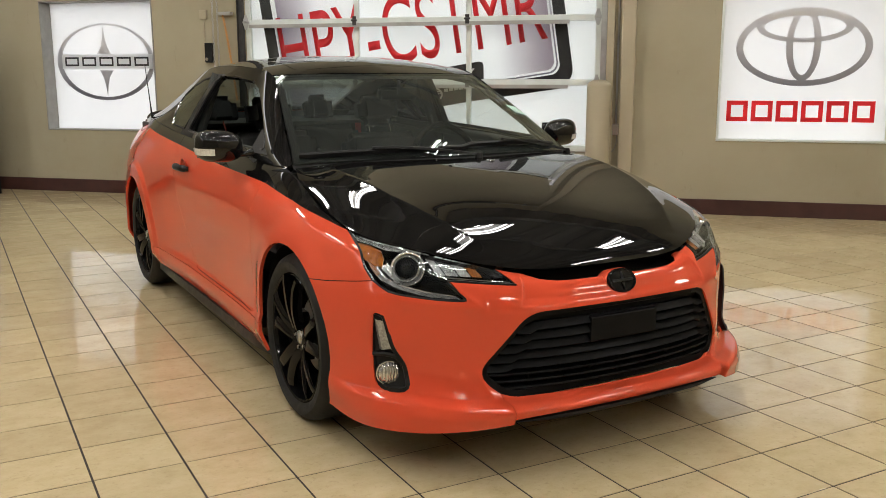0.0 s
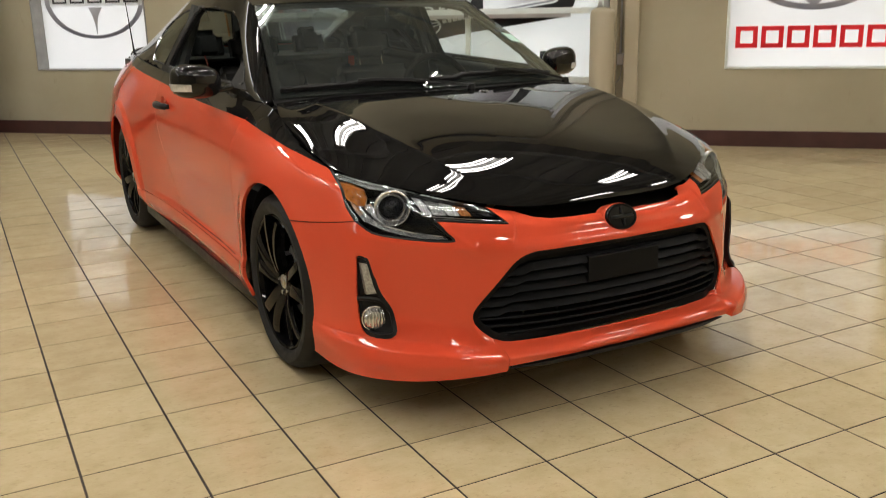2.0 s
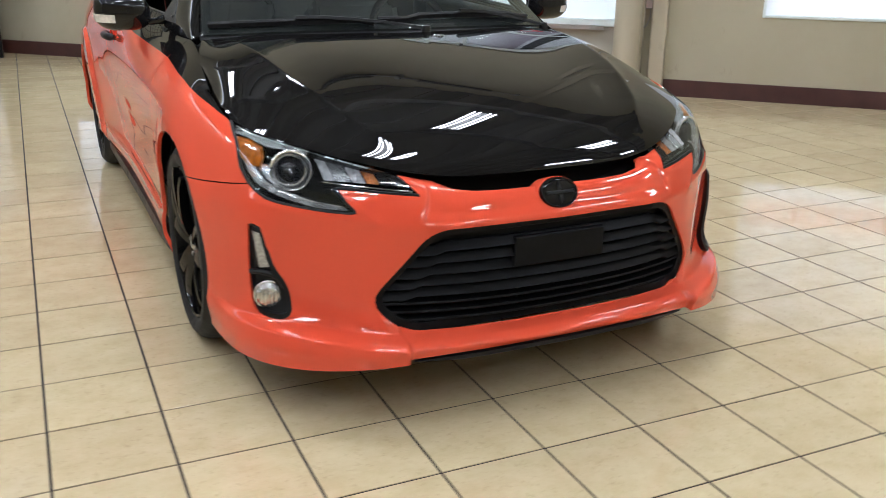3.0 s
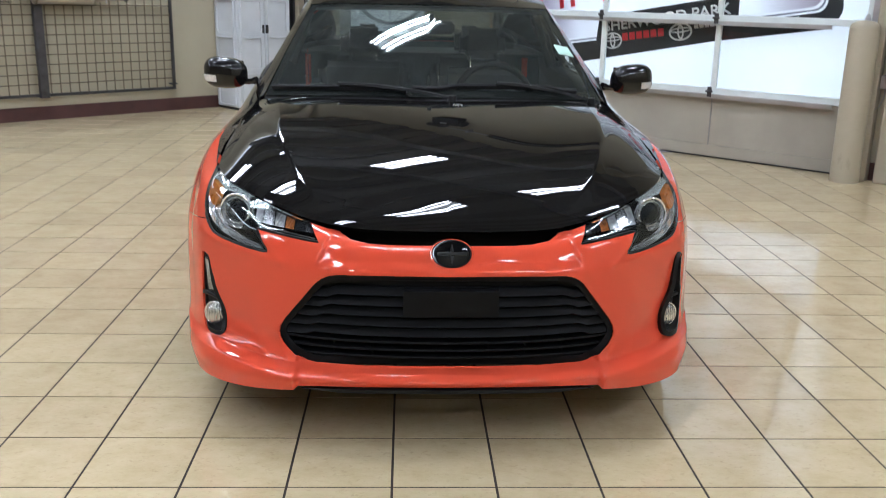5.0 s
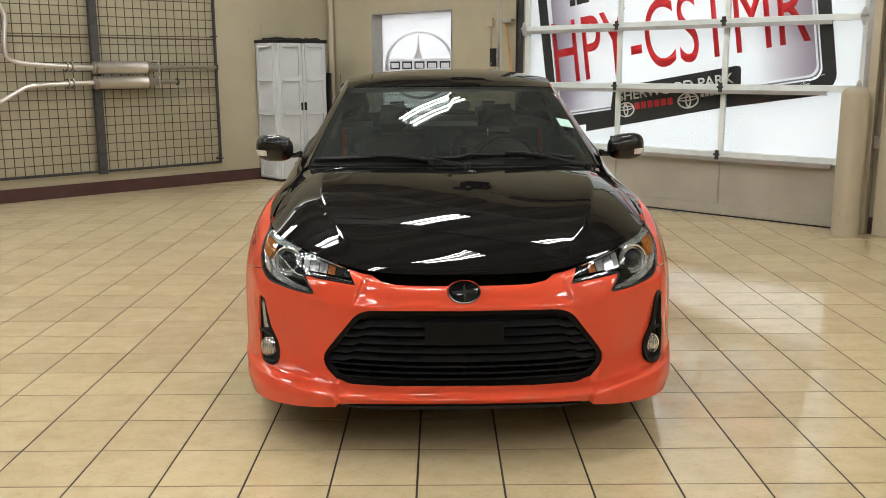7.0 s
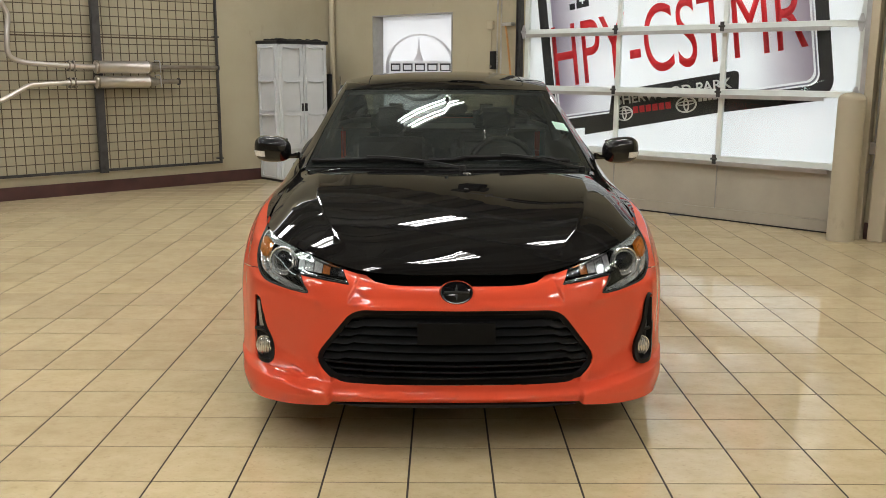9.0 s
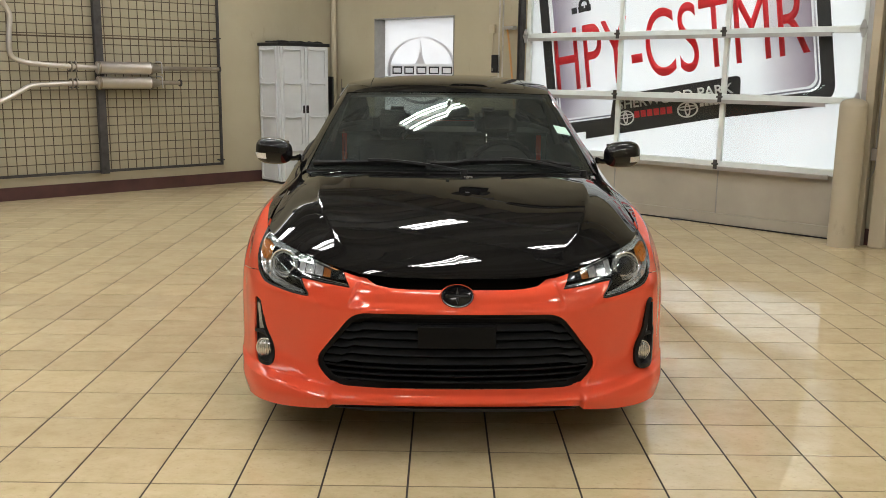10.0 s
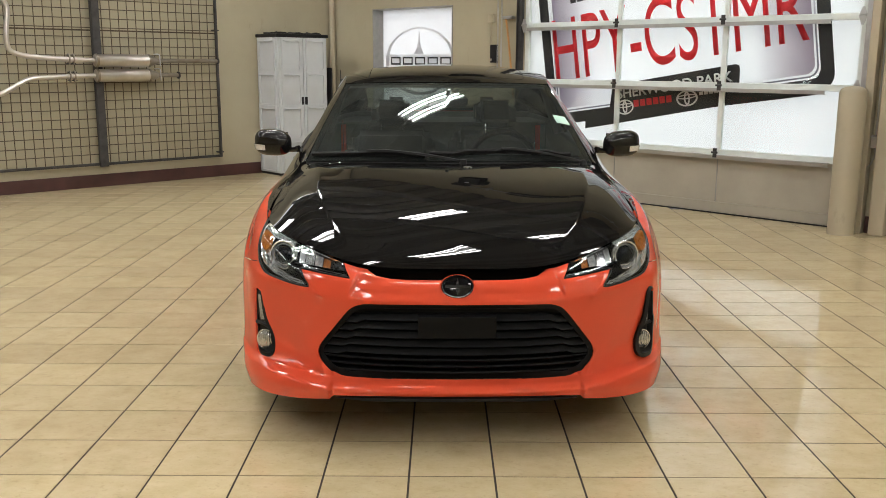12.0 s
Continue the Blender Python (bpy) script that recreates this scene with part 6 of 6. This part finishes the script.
    top_path = smooth_path([lens_point(s, x, z, .022) for x, z in ((-.44, .690), (-.52, .706), (-.60, .728), (-.66, .744))], 5)
    part("brow", tube(top_path, .006, 6), M_BLACKPLASTIC, root, smooth=60)
    seal = [lens_point(s, x, z, .005) for x, z in LAMP[:12]]
    part("seal", tube(smooth_path(seal, 4), .0050, 6), M_BLACKPLASTIC, root, "black seal", smooth=60)


M_LAMPSHELL = plain("silvered_lamp_shell", (0.05, 0.05, 0.054), 0.14, 0.35, 25, 0, 0.7, 0.0)
M_CHAMBER = plain("clear_signal_chamber", (0.68, 0.68, 0.69), 0.14, 0.3, 60, 0, 0.55, 0.6)
M_STRIPGLASS = plain("ribbed_strip_glass", (0.40, 0.40, 0.39), 0.16, 0.35, 120, 0, 0.4, 0.8)
M_PROJ, N_, L_, b_ = mat("projector_glass", (0.012, 0.013, 0.016), 0.04, 0, 0.0)
M_AMBERDIM = plain("dull_amber_bulb", (0.50, 0.17, 0.045), 0.2, 0.35, 90, 0, 0.4, 0.6)
M_SMOKE = plain("smoked_chamber", (0.06, 0.06, 0.065), 0.18, 0.3, 60, 0, 0.3, 0.8)
head_lamp(False)
head_lamp(True)


def fog_lamp(mirror):
    s = 1 if not mirror else -1
    root = empty("fog_light", parent=car)
    root["label"] = "round fog light and clear strip in a black recess"
    inner = clone(fog_bm, mirror)
    lay = inner.verts.layers.float_vector["nrm"]
    for v in inner.verts:
        v.co += -v[lay] * 0.015
    part("recess", inner, M_BLACKPLASTIC, root)
    tuck = lambda x, z: (.008 if z < .43 else .011) * min(1, max(0, (-.770 - x) / .035))             # the outer edge lies in the turn of the corner
    rim = [Vector((s * (-.768 + (x + .768) * .965 + tuck(x, z)), front_y(x, z) + .003 + tuck(x, z), .41 + (z - .41) * .978)) for x, z in FOG]
    part("surround", tube(rim + rim[:1], 1.0, ring=[(-.007, -.005), (.006, -.006), (.008, .02), (-.008, .02)], caps=False), M_BLACKPLASTIC, root, "black surround", smooth=50)
    out = Matrix.Rotation(radians(90), 4, "X") @ Matrix.Rotation(radians(-s * 22), 4, "Y")
    c = Vector((s * -.766, front_y(-.766, .335) + .018, .335))
    part("fog_bulb", lathe([(.0, .020), (.014, .019), (.029, .013), (.038, .004), (.040, -.004), (.038, -.02)], 14, "z", Matrix.Translation(c) @ out), M_FOGGLASS, root, "clear faceted lamp", smooth=20)
    ring_at(c + Vector((0, .002, 0)), .042, .003, out, M_CHROME, "fog_ring", root, 32)
    strip = [(-.799, .522), (-.784, .519), (-.763, .424), (-.788, .418)]
    bm = bmesh.new()
    a = [bm.verts.new(Vector((s * x, front_y(x, z) + .004, z))) for x, z in strip]
    d = [bm.verts.new(Vector((s * x, front_y(x, z) + .03, z))) for x, z in strip]
    bm.faces.new(a)
    for i in range(4):
        bm.faces.new((a[i], d[i], d[(i + 1) % 4], a[(i + 1) % 4]))
    bmesh.ops.subdivide_edges(bm, edges=bm.edges[:], cuts=2, use_grid_fill=True)
    part("day_light", bm, M_STRIPGLASS, root, "pale clear running light strip")
    sh = [Vector((s * x, front_y(x, z) + .010, z)) for x, z in ((-.808, .402), (-.785, .404), (-.76, .400), (-.741, .388), (-.730, .365))]
    part("brow", tube(smooth_path(sh, 4), .008, 8), M_BLACKPLASTIC, root, smooth=60)


M_FOGGLASS, N, L, b = mat("fog_lamp_glass", (0.62, 0.61, 0.60), 0.12, 0.75, 0.8)
rib = N.new("ShaderNodeTexWave")
rib.inputs["Scale"].default_value, rib.inputs["Distortion"].default_value = 34.0, 6.0
L.new(coords(N, L), rib.inputs["Vector"])
L.new(ramp(N, L, rib.outputs["Fac"], [(0.2, (0.44, 0.435, 0.43)), (0.7, (0.72, 0.71, 0.70))]), b.inputs["Base Color"])
bump(N, L, b, rib.outputs["Fac"], 0.45, 0.005)
fog_lamp(False)
fog_lamp(True)
lamp_bm.free()
fog_bm.free()


# ---------------------------------------------------------------- wheels
def make_wheel():
    root = empty("wheel", parent=car)
    root["label"] = "gloss black alloy wheel with split spokes and a low tyre"
    # local: axis along -x is outwards
    R, rr, w = TYRE_R, .255, .108
    prof = [(rr, -w + .012), (rr + .008, -w + .002), (rr + .025, -w - .005), (R - .032, -w - .004), (R - .012, -w + .012), (R - .003, -w + .030), (R, -w + .05), (R, w - .05), (R - .004, w - .03), (R - .03, w), (rr + .02, w), (rr, w - .012)]
    part("tyre", lathe(prof, 64, "x"), M_RUBBER, root, "black low-profile tyre", smooth=35)
    bm = lathe([(rr, -w + .010), (rr - .006, -w + .004), (rr - .013, -w + .008), (rr - .018, -w + .03), (rr - .024, .0), (rr - .026, w - .02), (rr + .0, w - .01)], 64, "x")
    part("rim", bm, M_WHEEL, root, smooth=40)
    for k in range(5):
        a0 = 2 * math.pi * k / 5 + .31
        for off in (-1, 1):
            path = []
            for r, da, xo in ((.045, .34, -.074), (.085, .24, -.086), (.125, .215, -.094), (.17, .215, -.097), (.21, .23, -.097), (.247, .255, -.092)):
                a = a0 + off * da
                path.append(Vector((xo, r * math.cos(a), r * math.sin(a))))
            wide = 1.0 if off > 0 else -1.0
            part("spoke", tube(smooth_path(path, 4), 1.0, ring=[(-.010 * wide, -.028), (-.010 * wide, .001), (-.006 * wide, .012), (.000 * wide, .012), (.006 * wide, -.002), (.009 * wide, -.028)][::int(wide)]), M_WHEEL, root, smooth=25)
        web = [Vector((-.074, r * math.cos(a0 + da), r * math.sin(a0 + da))) for r, da in ((.05, -.30), (.085, -.20), (.098, 0), (.085, .20), (.05, .30))]
        bm = bmesh.new()
        top = [bm.verts.new(p) for p in web]
        low = [bm.verts.new(p + Vector((.03, 0, 0))) for p in web]
        bm.faces.new(top)
        for i in range(5):
            bm.faces.new((top[i], low[i], low[(i + 1) % 5], top[(i + 1) % 5]))
        part("web", bm, M_WHEEL, root)
    part("hub", lathe([(0, -.082), (.03, -.082), (.034, -.079), (.05, -.083), (.066, -.076), (.07, -.05), (.06, -.02), (0, -.02)], 36, "x"), M_WHEEL, root, smooth=40)
    part("cap", lathe([(0, -.088), (.022, -.087), (.028, -.083), (.029, -.078)], 28, "x"), M_SATIN, root, "silver centre cap", smooth=50)
    for k in range(5):
        a = 2 * math.pi * k / 5
        part("nut", lathe([(0, -.086), (.008, -.086), (.009, -.078), (.009, -.07)], 6, "x", Matrix.Translation((0, .048 * math.cos(a), .048 * math.sin(a)))), M_SATIN, root)
    part("brake_disc", lathe([(.06, -.012), (.145, -.012), (.145, .012), (.06, .012)], 48, "x"), M_STEEL, root, "steel brake disc")
    part("caliper", box(-.035, .03, .085, .155, -.07, .07, .01), M_DARKSTEEL, root)
    return root


wheel = make_wheel()
wheel.matrix_basis = Matrix.Translation((-.786, AXLE_F, HUB_Z)) @ Matrix.Rotation(radians(2), 4, "X")
copy_thing(wheel, Matrix.Translation((-.792, AXLE_R, HUB_Z)) @ Matrix.Rotation(radians(25), 4, "X"))
for ay in (AXLE_F, AXLE_R):
    copy_thing(wheel, Matrix.Translation((.788, ay, HUB_Z)) @ Matrix.Rotation(radians(180), 4, "Z") @ Matrix.Rotation(radians(12), 4, "X"))


# ---------------------------------------------------------------- mirrors
def door_mirror(s, parent):
    root = empty("door_mirror", Matrix.Translation((0, 0, 0)), parent)
    root["label"] = "gloss black door mirror with a clear indicator strip"
    def skin(x, y, z, grow=0.0):
        """A point of the unit ball carried to the rounded housing."""
        e = lambda t, p: math.copysign(abs(t) ** p, t)
        x, y, z = e(x, .70), e(y, .85), e(z, .74)
        taper = 1 - .16 * (x + 1) / 2 * (1 if z < 0 else .35)
        return Vector((s * -(.936 - (.100 + grow) * x), 1.705 + (.072 + grow) * y - .018 * x, 1.018 + (.074 + grow) * z * taper - .006 * x))

    bm = bmesh.new()
    bmesh.ops.create_uvsphere(bm, u_segments=40, v_segments=24, radius=1)
    for v in bm.verts:
        v.co = skin(*v.co)
    part("housing", bm, M_BLACK, root, smooth=180)
    # indicator strip wraps the outer front edge
    bm = bmesh.new()
    rows = []
    for g in (.003, -.004):
        for lat in (-.42, -.34, -.24, -.14, -.06):
            r = math.cos(lat)
            rows.append([bm.verts.new(skin(-r * math.sin(az), -r * math.cos(az), math.sin(lat), g)) for az in np.linspace(.22, 1.75, 18)])
    for k in list(range(4)) + list(range(5, 9)):
        for i in range(17):
            bm.faces.new((rows[k][i], rows[k][i + 1], rows[k + 1][i + 1], rows[k + 1][i]))
    for k in range(4):
        bm.faces.new((rows[k][0], rows[k + 1][0], rows[k + 6][0], rows[k + 5][0]))
        bm.faces.new((rows[k][17], rows[k + 1][17], rows[k + 6][17], rows[k + 5][17]))
    for k in (0, 4):
        for i in range(17):
            bm.faces.new((rows[k][i], rows[k][i + 1], rows[k + 5][i + 1], rows[k + 5][i]))
    part("indicator", bm, M_CLEARGREY, root, "clear indicator strip", smooth=40)
    part("stalk", tube(smooth_path([(s * -.79, 1.660, .992), (s * -.83, 1.675, .984), (s * -.885, 1.695, .985)], 5), [.017] * 3 + [.013] * 5 + [.014] * 3, 12), M_BLACK, root, smooth=60)
    sail = [(1.555, .985), (1.71, .99), (1.745, 1.092), (1.66, 1.045)]
    bm = bmesh.new()
    a = [bm.verts.new((s * -(abs(on_side(y, z).x) + .005), y, z)) for y, z in sail]
    d = [bm.verts.new((s * -(abs(on_side(y, z).x) - .02), y, z)) for y, z in sail]
    bm.faces.new(a)
    bm.faces.new(d[::-1])
    for i in range(4):
        bm.faces.new((a[i], d[i], d[(i + 1) % 4], a[(i + 1) % 4]))
    part("sail_panel", bm, M_BLACKPLASTIC, root)
    part("mirror_glass", box(-.075, .075, 0, .004, -.052, .052, .001), M_CHROME, root, m=Matrix.Translation((s * -.940, 1.772, 1.018)))


door_mirror(1, doors[0])
door_mirror(-1, doors[1])

# ---------------------------------------------------------------- cowl, wipers, sticker
bm = bmesh.new()
rear = [Vector(p) for p in c_rear]
n = 40
ra = [Vector((x, float(np.interp(-abs(x), c_rear[::-1, 0], c_rear[::-1, 1])) + .004, float(np.interp(-abs(x), c_rear[::-1, 0], c_rear[::-1, 2])) - .006)) for x in np.linspace(-.718, .718, n)]
rb = [Vector((x, float(np.interp(-abs(x), base[::-1, 0], base[::-1, 1])) + .010, float(np.interp(-abs(x), base[::-1, 0], base[::-1, 2])) - .002)) for x in np.linspace(-.718, .718, n)]
rm = [(a + b) / 2 - Vector((0, 0, .012)) for a, b in zip(ra, rb)]
rows = [[bm.verts.new(p) for p in r] for r in (ra, rm, rb)]
for a, c in zip(rows, rows[1:]):
    for i in range(n - 1):
        bm.faces.new((a[i], a[i + 1], c[i + 1], c[i]))
part("cowl", bm, M_BLACKPLASTIC, car, "black plastic cowl under the windscreen")


def wiper(x0, x1, px, t0=.05, t1=.03, bow=.0):
    root = empty("wiper", parent=car)
    root["label"] = "black windscreen wiper at rest"
    blade = [on_screen(x0 + (x1 - x0) * k / 12, t0 + (t1 - t0) * k / 12 + bow * math.sin(math.pi * k / 12), .012) for k in range(13)]
    part("blade", tube(blade, 1.0, ring=[(-.004, -.010), (.004, -.010), (.009, .004), (.003, .012), (-.003, .012), (-.009, .004)]), M_BLACKPLASTIC, root, smooth=50)
    mid = blade[6] + Vector((0, -.008, .016))
    piv = Vector((px, float(np.interp(-abs(px), base[::-1, 0], base[::-1, 1])) - .045, float(np.interp(-abs(px), base[::-1, 0], base[::-1, 2])) + .004))
    part("arm", tube(smooth_path([piv, piv.lerp(mid, .35) + Vector((0, 0, .010)), piv.lerp(mid, .75) + Vector((0, 0, .010)), mid], 4), 1.0, ring=[(-.011, -.004), (.011, -.004), (.008, .006), (-.008, .006)]), M_BLACKPLASTIC, root, smooth=50)
    part("pivot", lathe([(0, .012), (.014, .010), (.017, 0), (.017, -.02)], 20, "z", Matrix.Translation(piv)), M_BLACKPLASTIC, root, smooth=50)


wiper(-.685, -.12, .06, .045, .035, .012)
wiper(-.10, .60, .66, .04, .055, .03)
part("nozzle", box(-.014, .014, -.022, .010, 0, .008, .003, 2), M_SATIN, car, m=Matrix.Translation((.075, 1.06, .958)) @ Matrix.Rotation(radians(35), 4, "Z"))
# dark printed border round the inside of the windscreen
for sx in (1, -1):
    bm = bmesh.new()
    vs = [[bm.verts.new((sx * p[0], p[1] + .003, p[2] - .006)) for p in r] for r in SCREEN]
    for i in range(39):
        for j in range(39):
            if j > 36 or i < 3 or i > 37:
                bm.faces.new((vs[i][j], vs[i][j + 1], vs[i + 1][j + 1], vs[i + 1][j]))
    bmesh.ops.delete(bm, geom=[v for v in bm.verts if not v.link_faces], context="VERTS")
    part("screen_border", bm, M_INNER, car, "black printed border of the windscreen", smooth=80)
q = [on_screen(x, tt, .003) for x, tt in ((.568, .44), (.640, .405), (.620, .50), (.552, .535))]
bm = bmesh.new()
vs = [bm.verts.new(p) for p in q]
bm.faces.new(vs)
r = bmesh.ops.extrude_face_region(bm, geom=bm.faces[:])
bmesh.ops.translate(bm, vec=(0, -.0006, .001), verts=[g for g in r["geom"] if isinstance(g, bmesh.types.BMVert)])
part("sticker", bm, M_STICKER, car, "pale green paper sticker")

# ---------------------------------------------------------------- cabin
def cushion(x0, x1, y0, y1, z0, z1, r, m=None):
    bm = box(x0, x1, y0, y1, z0, z1)
    bmesh.ops.subdivide_edges(bm, edges=bm.edges[:], cuts=3, use_grid_fill=True)
    bmesh.ops.bevel(bm, geom=[e for e in bm.edges if len(e.link_faces) == 2 and e.calc_face_angle(0) > .5], offset=r, segments=3, affect="EDGES")
    if m is not None:
        bm.transform(m)
    return bm


def seat(x, y, front=True, lifted=0.0, h=.57):
    root = empty("seat", Matrix.Translation((x, y, 0)), car)
    root["label"] = "black cloth seat with a headrest"
    part("base", cushion(-.25, .25, -.05, .48, .30, .50, .05), M_CLOTH, root, smooth=50)
    tilt = Matrix.Translation((0, .46, .46)) @ Matrix.Rotation(radians(-20 if front else -24), 4, "X")
    part("backrest", cushion(-.25, .25, -.02, .12, 0, h, .05, tilt), M_CLOTH, root, smooth=50)
    for s in (-1, 1):
        part("bolster", cushion(s * .25 - .04, s * .25 + .04, -.08, .08, .05, h - .12, .03, tilt), M_CLOTH, root, smooth=50)
    w = .13 if front else .10
    part("headrest", cushion(-w, w, .00, .11, h + .02 + lifted, h + (.20 if front else .225) + lifted, .05, tilt), M_CLOTH, root, smooth=50)
    for s in (-1, 1):
        part("post", tube([tilt @ Vector((s * .07, .05, h - .02)), tilt @ Vector((s * .07, .05, h + .05 + lifted))], .007, 8), M_CHROME if lifted else M_DARKSTEEL, root)


seat(-.34, 2.00, h=.60)
seat(.335, 2.00, True, .035)
seat(-.34, 2.90, False, h=.585)
seat(.34, 2.90, False, h=.585)
dash = [(1.27, .93), (1.45, .955), (1.60, .95), (1.72, .90), (1.76, .82), (1.72, .70), (1.66, .55), (1.30, .55)]
bm = bmesh.new()
rows = []
for x in np.linspace(-.70, .70, 21):
    hump = .035 * math.exp(-((x - .31) / .16) ** 2)
    rows.append([bm.verts.new((x, y + .02 * abs(x), z + (hump if z > .88 else 0) - .02 * abs(x))) for y, z in dash])
for a, c in zip(rows, rows[1:]):
    for i in range(len(dash)):
        bm.faces.new((a[i], a[(i + 1) % len(dash)], c[(i + 1) % len(dash)], c[i]))
bm.faces.new(rows[0][::-1])
bm.faces.new(rows[-1])
part("dashboard", bm, M_DASH, car, "black moulded dashboard", smooth=50)
sw = empty("steering_wheel", Matrix.Translation((.31, 1.85, .90)) @ Matrix.Rotation(radians(66), 4, "X"), car)
sw["label"] = "black steering wheel"
part("rim", lathe([(.18 + .016 * math.cos(a), .016 * math.sin(a)) for a in np.linspace(0, 2 * math.pi, 13)], 48), M_INNER, sw, smooth=80)
part("boss", cushion(-.07, .07, -.06, .06, -.03, .02, .02), M_DASH, sw, smooth=50)
for a in (0, 180, 270):
    part("spoke", box(.05, .175, -.022, .022, -.012, .008, .004), M_SATIN if a == 270 else M_DASH, sw, m=Matrix.Rotation(radians(a), 4, "Z"))
part("steering_column", tube([(.31, 1.85, .90), (.31, 1.62, .80)], .035, 14), M_DASH, car, smooth=50)
part("cabin_floor", box(-.76, .76, 1.34, 3.95, .205, .23), M_INNER, car)
part("parcel_shelf", box(-.75, .75, 3.30, 4.1, 1.01, 1.03, .004), M_DASH, car)
for s in (1, -1):
    part("door_card", box(s * .785 - .012, s * .785 + .012, 1.64, 2.70, .30, .965, .006), M_DASH, car, "black inner door trim")
    part("side_trim", box(s * .79 - .012, s * .79 + .012, 2.72, 3.95, .30, 1.025, .006), M_DASH, car)
    part("pillar_trim", tube([(s * .745, 2.76, 1.0), (s * .630, 2.73, 1.33)], .032, 8), M_DASH, car)
    part("seat_belt", tube(smooth_path([(s * .645, 2.62, 1.08), (s * .64, 2.58, 1.02), (s * .635, 2.55, .90)], 5), 1.0, ring=[(-.002, -.005), (.002, -.005), (.002, .005), (-.002, .005)]), M_BELT if s < 0 else M_DASH, car, "red seat belt" if s < 0 else "black seat belt")
for s in (1, -1):
    lining = [Vector((s * -(abs(p[0]) - .035), p[1], p[2] - .022)) for p in curve(BELT, 40)[7:]]
    part("belt_lining", tube(lining, .026, 8), M_DASH, car, "black lining along the window sill", smooth=60)
part("rear_trim", box(-.74, .74, 3.96, 3.98, .22, 1.072, .004), M_DASH, car, "black trim behind the rear seats")
bm = bmesh.new()
g = np.array(ROOF) - np.array([0, 0, .03])
rows = [[bm.verts.new((s * p[0], p[1], p[2])) for s, p in ([(1, q) for q in r[::-4]] + [(-1, q) for q in r[3::4]])] for r in g[::4]]
for a, c in zip(rows, rows[1:]):
    for i in range(len(a) - 1):
        bm.faces.new((a[i], a[i + 1], c[i + 1], c[i]))
part("headliner", bm, M_DASH, car, "dark headliner", smooth=80)
im = empty("inner_mirror", Matrix.Translation((0, 1.80, 1.235)) @ Matrix.Rotation(radians(6), 4, "X"), car)
im["label"] = "black rear-view mirror"
part("case", cushion(-.11, .11, -.016, .016, -.03, .03, .012), M_DASH, im, smooth=50)
part("glass", box(-.10, .10, .0165, .0175, -.024, .024), M_CHROME, im)
part("stem", tube([(0, -.012, .0), (0, -.015, .065)], .010, 8), M_DASH, im)

# ---------------------------------------------------------------- floor tiles, last
HX, HY = TILE / 2 - 0.0037, TILE / 2 - 0.0031        # joints along the car are wider than those across


def tile_mesh():
    bm = bmesh.new()
    e = 0.0007
    rings = [[(sx * (HX - d), sy * (HY - d), z) for sx, sy in ((-1, -1), (1, -1), (1, 1), (-1, 1))] for d, z in ((0, -0.006), (0, -e * 0.6), (e, 0))]
    v = [[bm.verts.new(c) for c in r] for r in rings]
    for a, c in zip(v, v[1:]):
        for i in range(4):
            bm.faces.new((a[i], a[(i + 1) % 4], c[(i + 1) % 4], c[i]))
    bm.faces.new(v[2])
    me = bpy.data.meshes.new("tile")
    bm.to_mesh(me)
    bm.free()
    me.materials.append(M_TILE)
    return me


tile_data = tile_mesh()
tv = [v.co.copy() for v in tile_data.vertices]
tf = [tuple(p.vertices) for p in tile_data.polygons]
rs = random.Random(11)
far_v, far_f = [], []
inv_b, inv_l = WB.inverted(), WL.inverted()
for i in range(-34, 46):
    for j in range(-34, 40):
        x, y = (i + 0.5) * TILE, (j + 0.5) * TILE
        a, c = inv_b @ Vector((x, y, 0)), inv_l @ Vector((x, y, 0))
        if a.y < -0.16 or c.y < -0.16 or a.y > LONG_L or a.x > LONG_B + 0.2:
            continue
        m = Matrix.Translation((x, y, rs.uniform(-0.0004, 0.0))) @ Euler((rs.uniform(-1, 1) * 0.0016, rs.uniform(-1, 1) * 0.0016, 0)).to_matrix().to_4x4()
        if -6 <= i <= 10 and -6 <= j <= 11:
            ob = new("tile", tile_data)
            ob.parent = floor
            ob.matrix_basis = m
        else:
            k = len(far_v)
            far_v += [m @ p for p in tv]
            far_f += [tuple(q + k for q in f) for f in tf]
me = bpy.data.meshes.new("far_tiles")
me.from_pydata(far_v, [], far_f)
me.materials.append(M_TILE)
tagged(new("far_tiles", me), "beige glazed floor tiles further from the car", kind="stuff").parent = floor
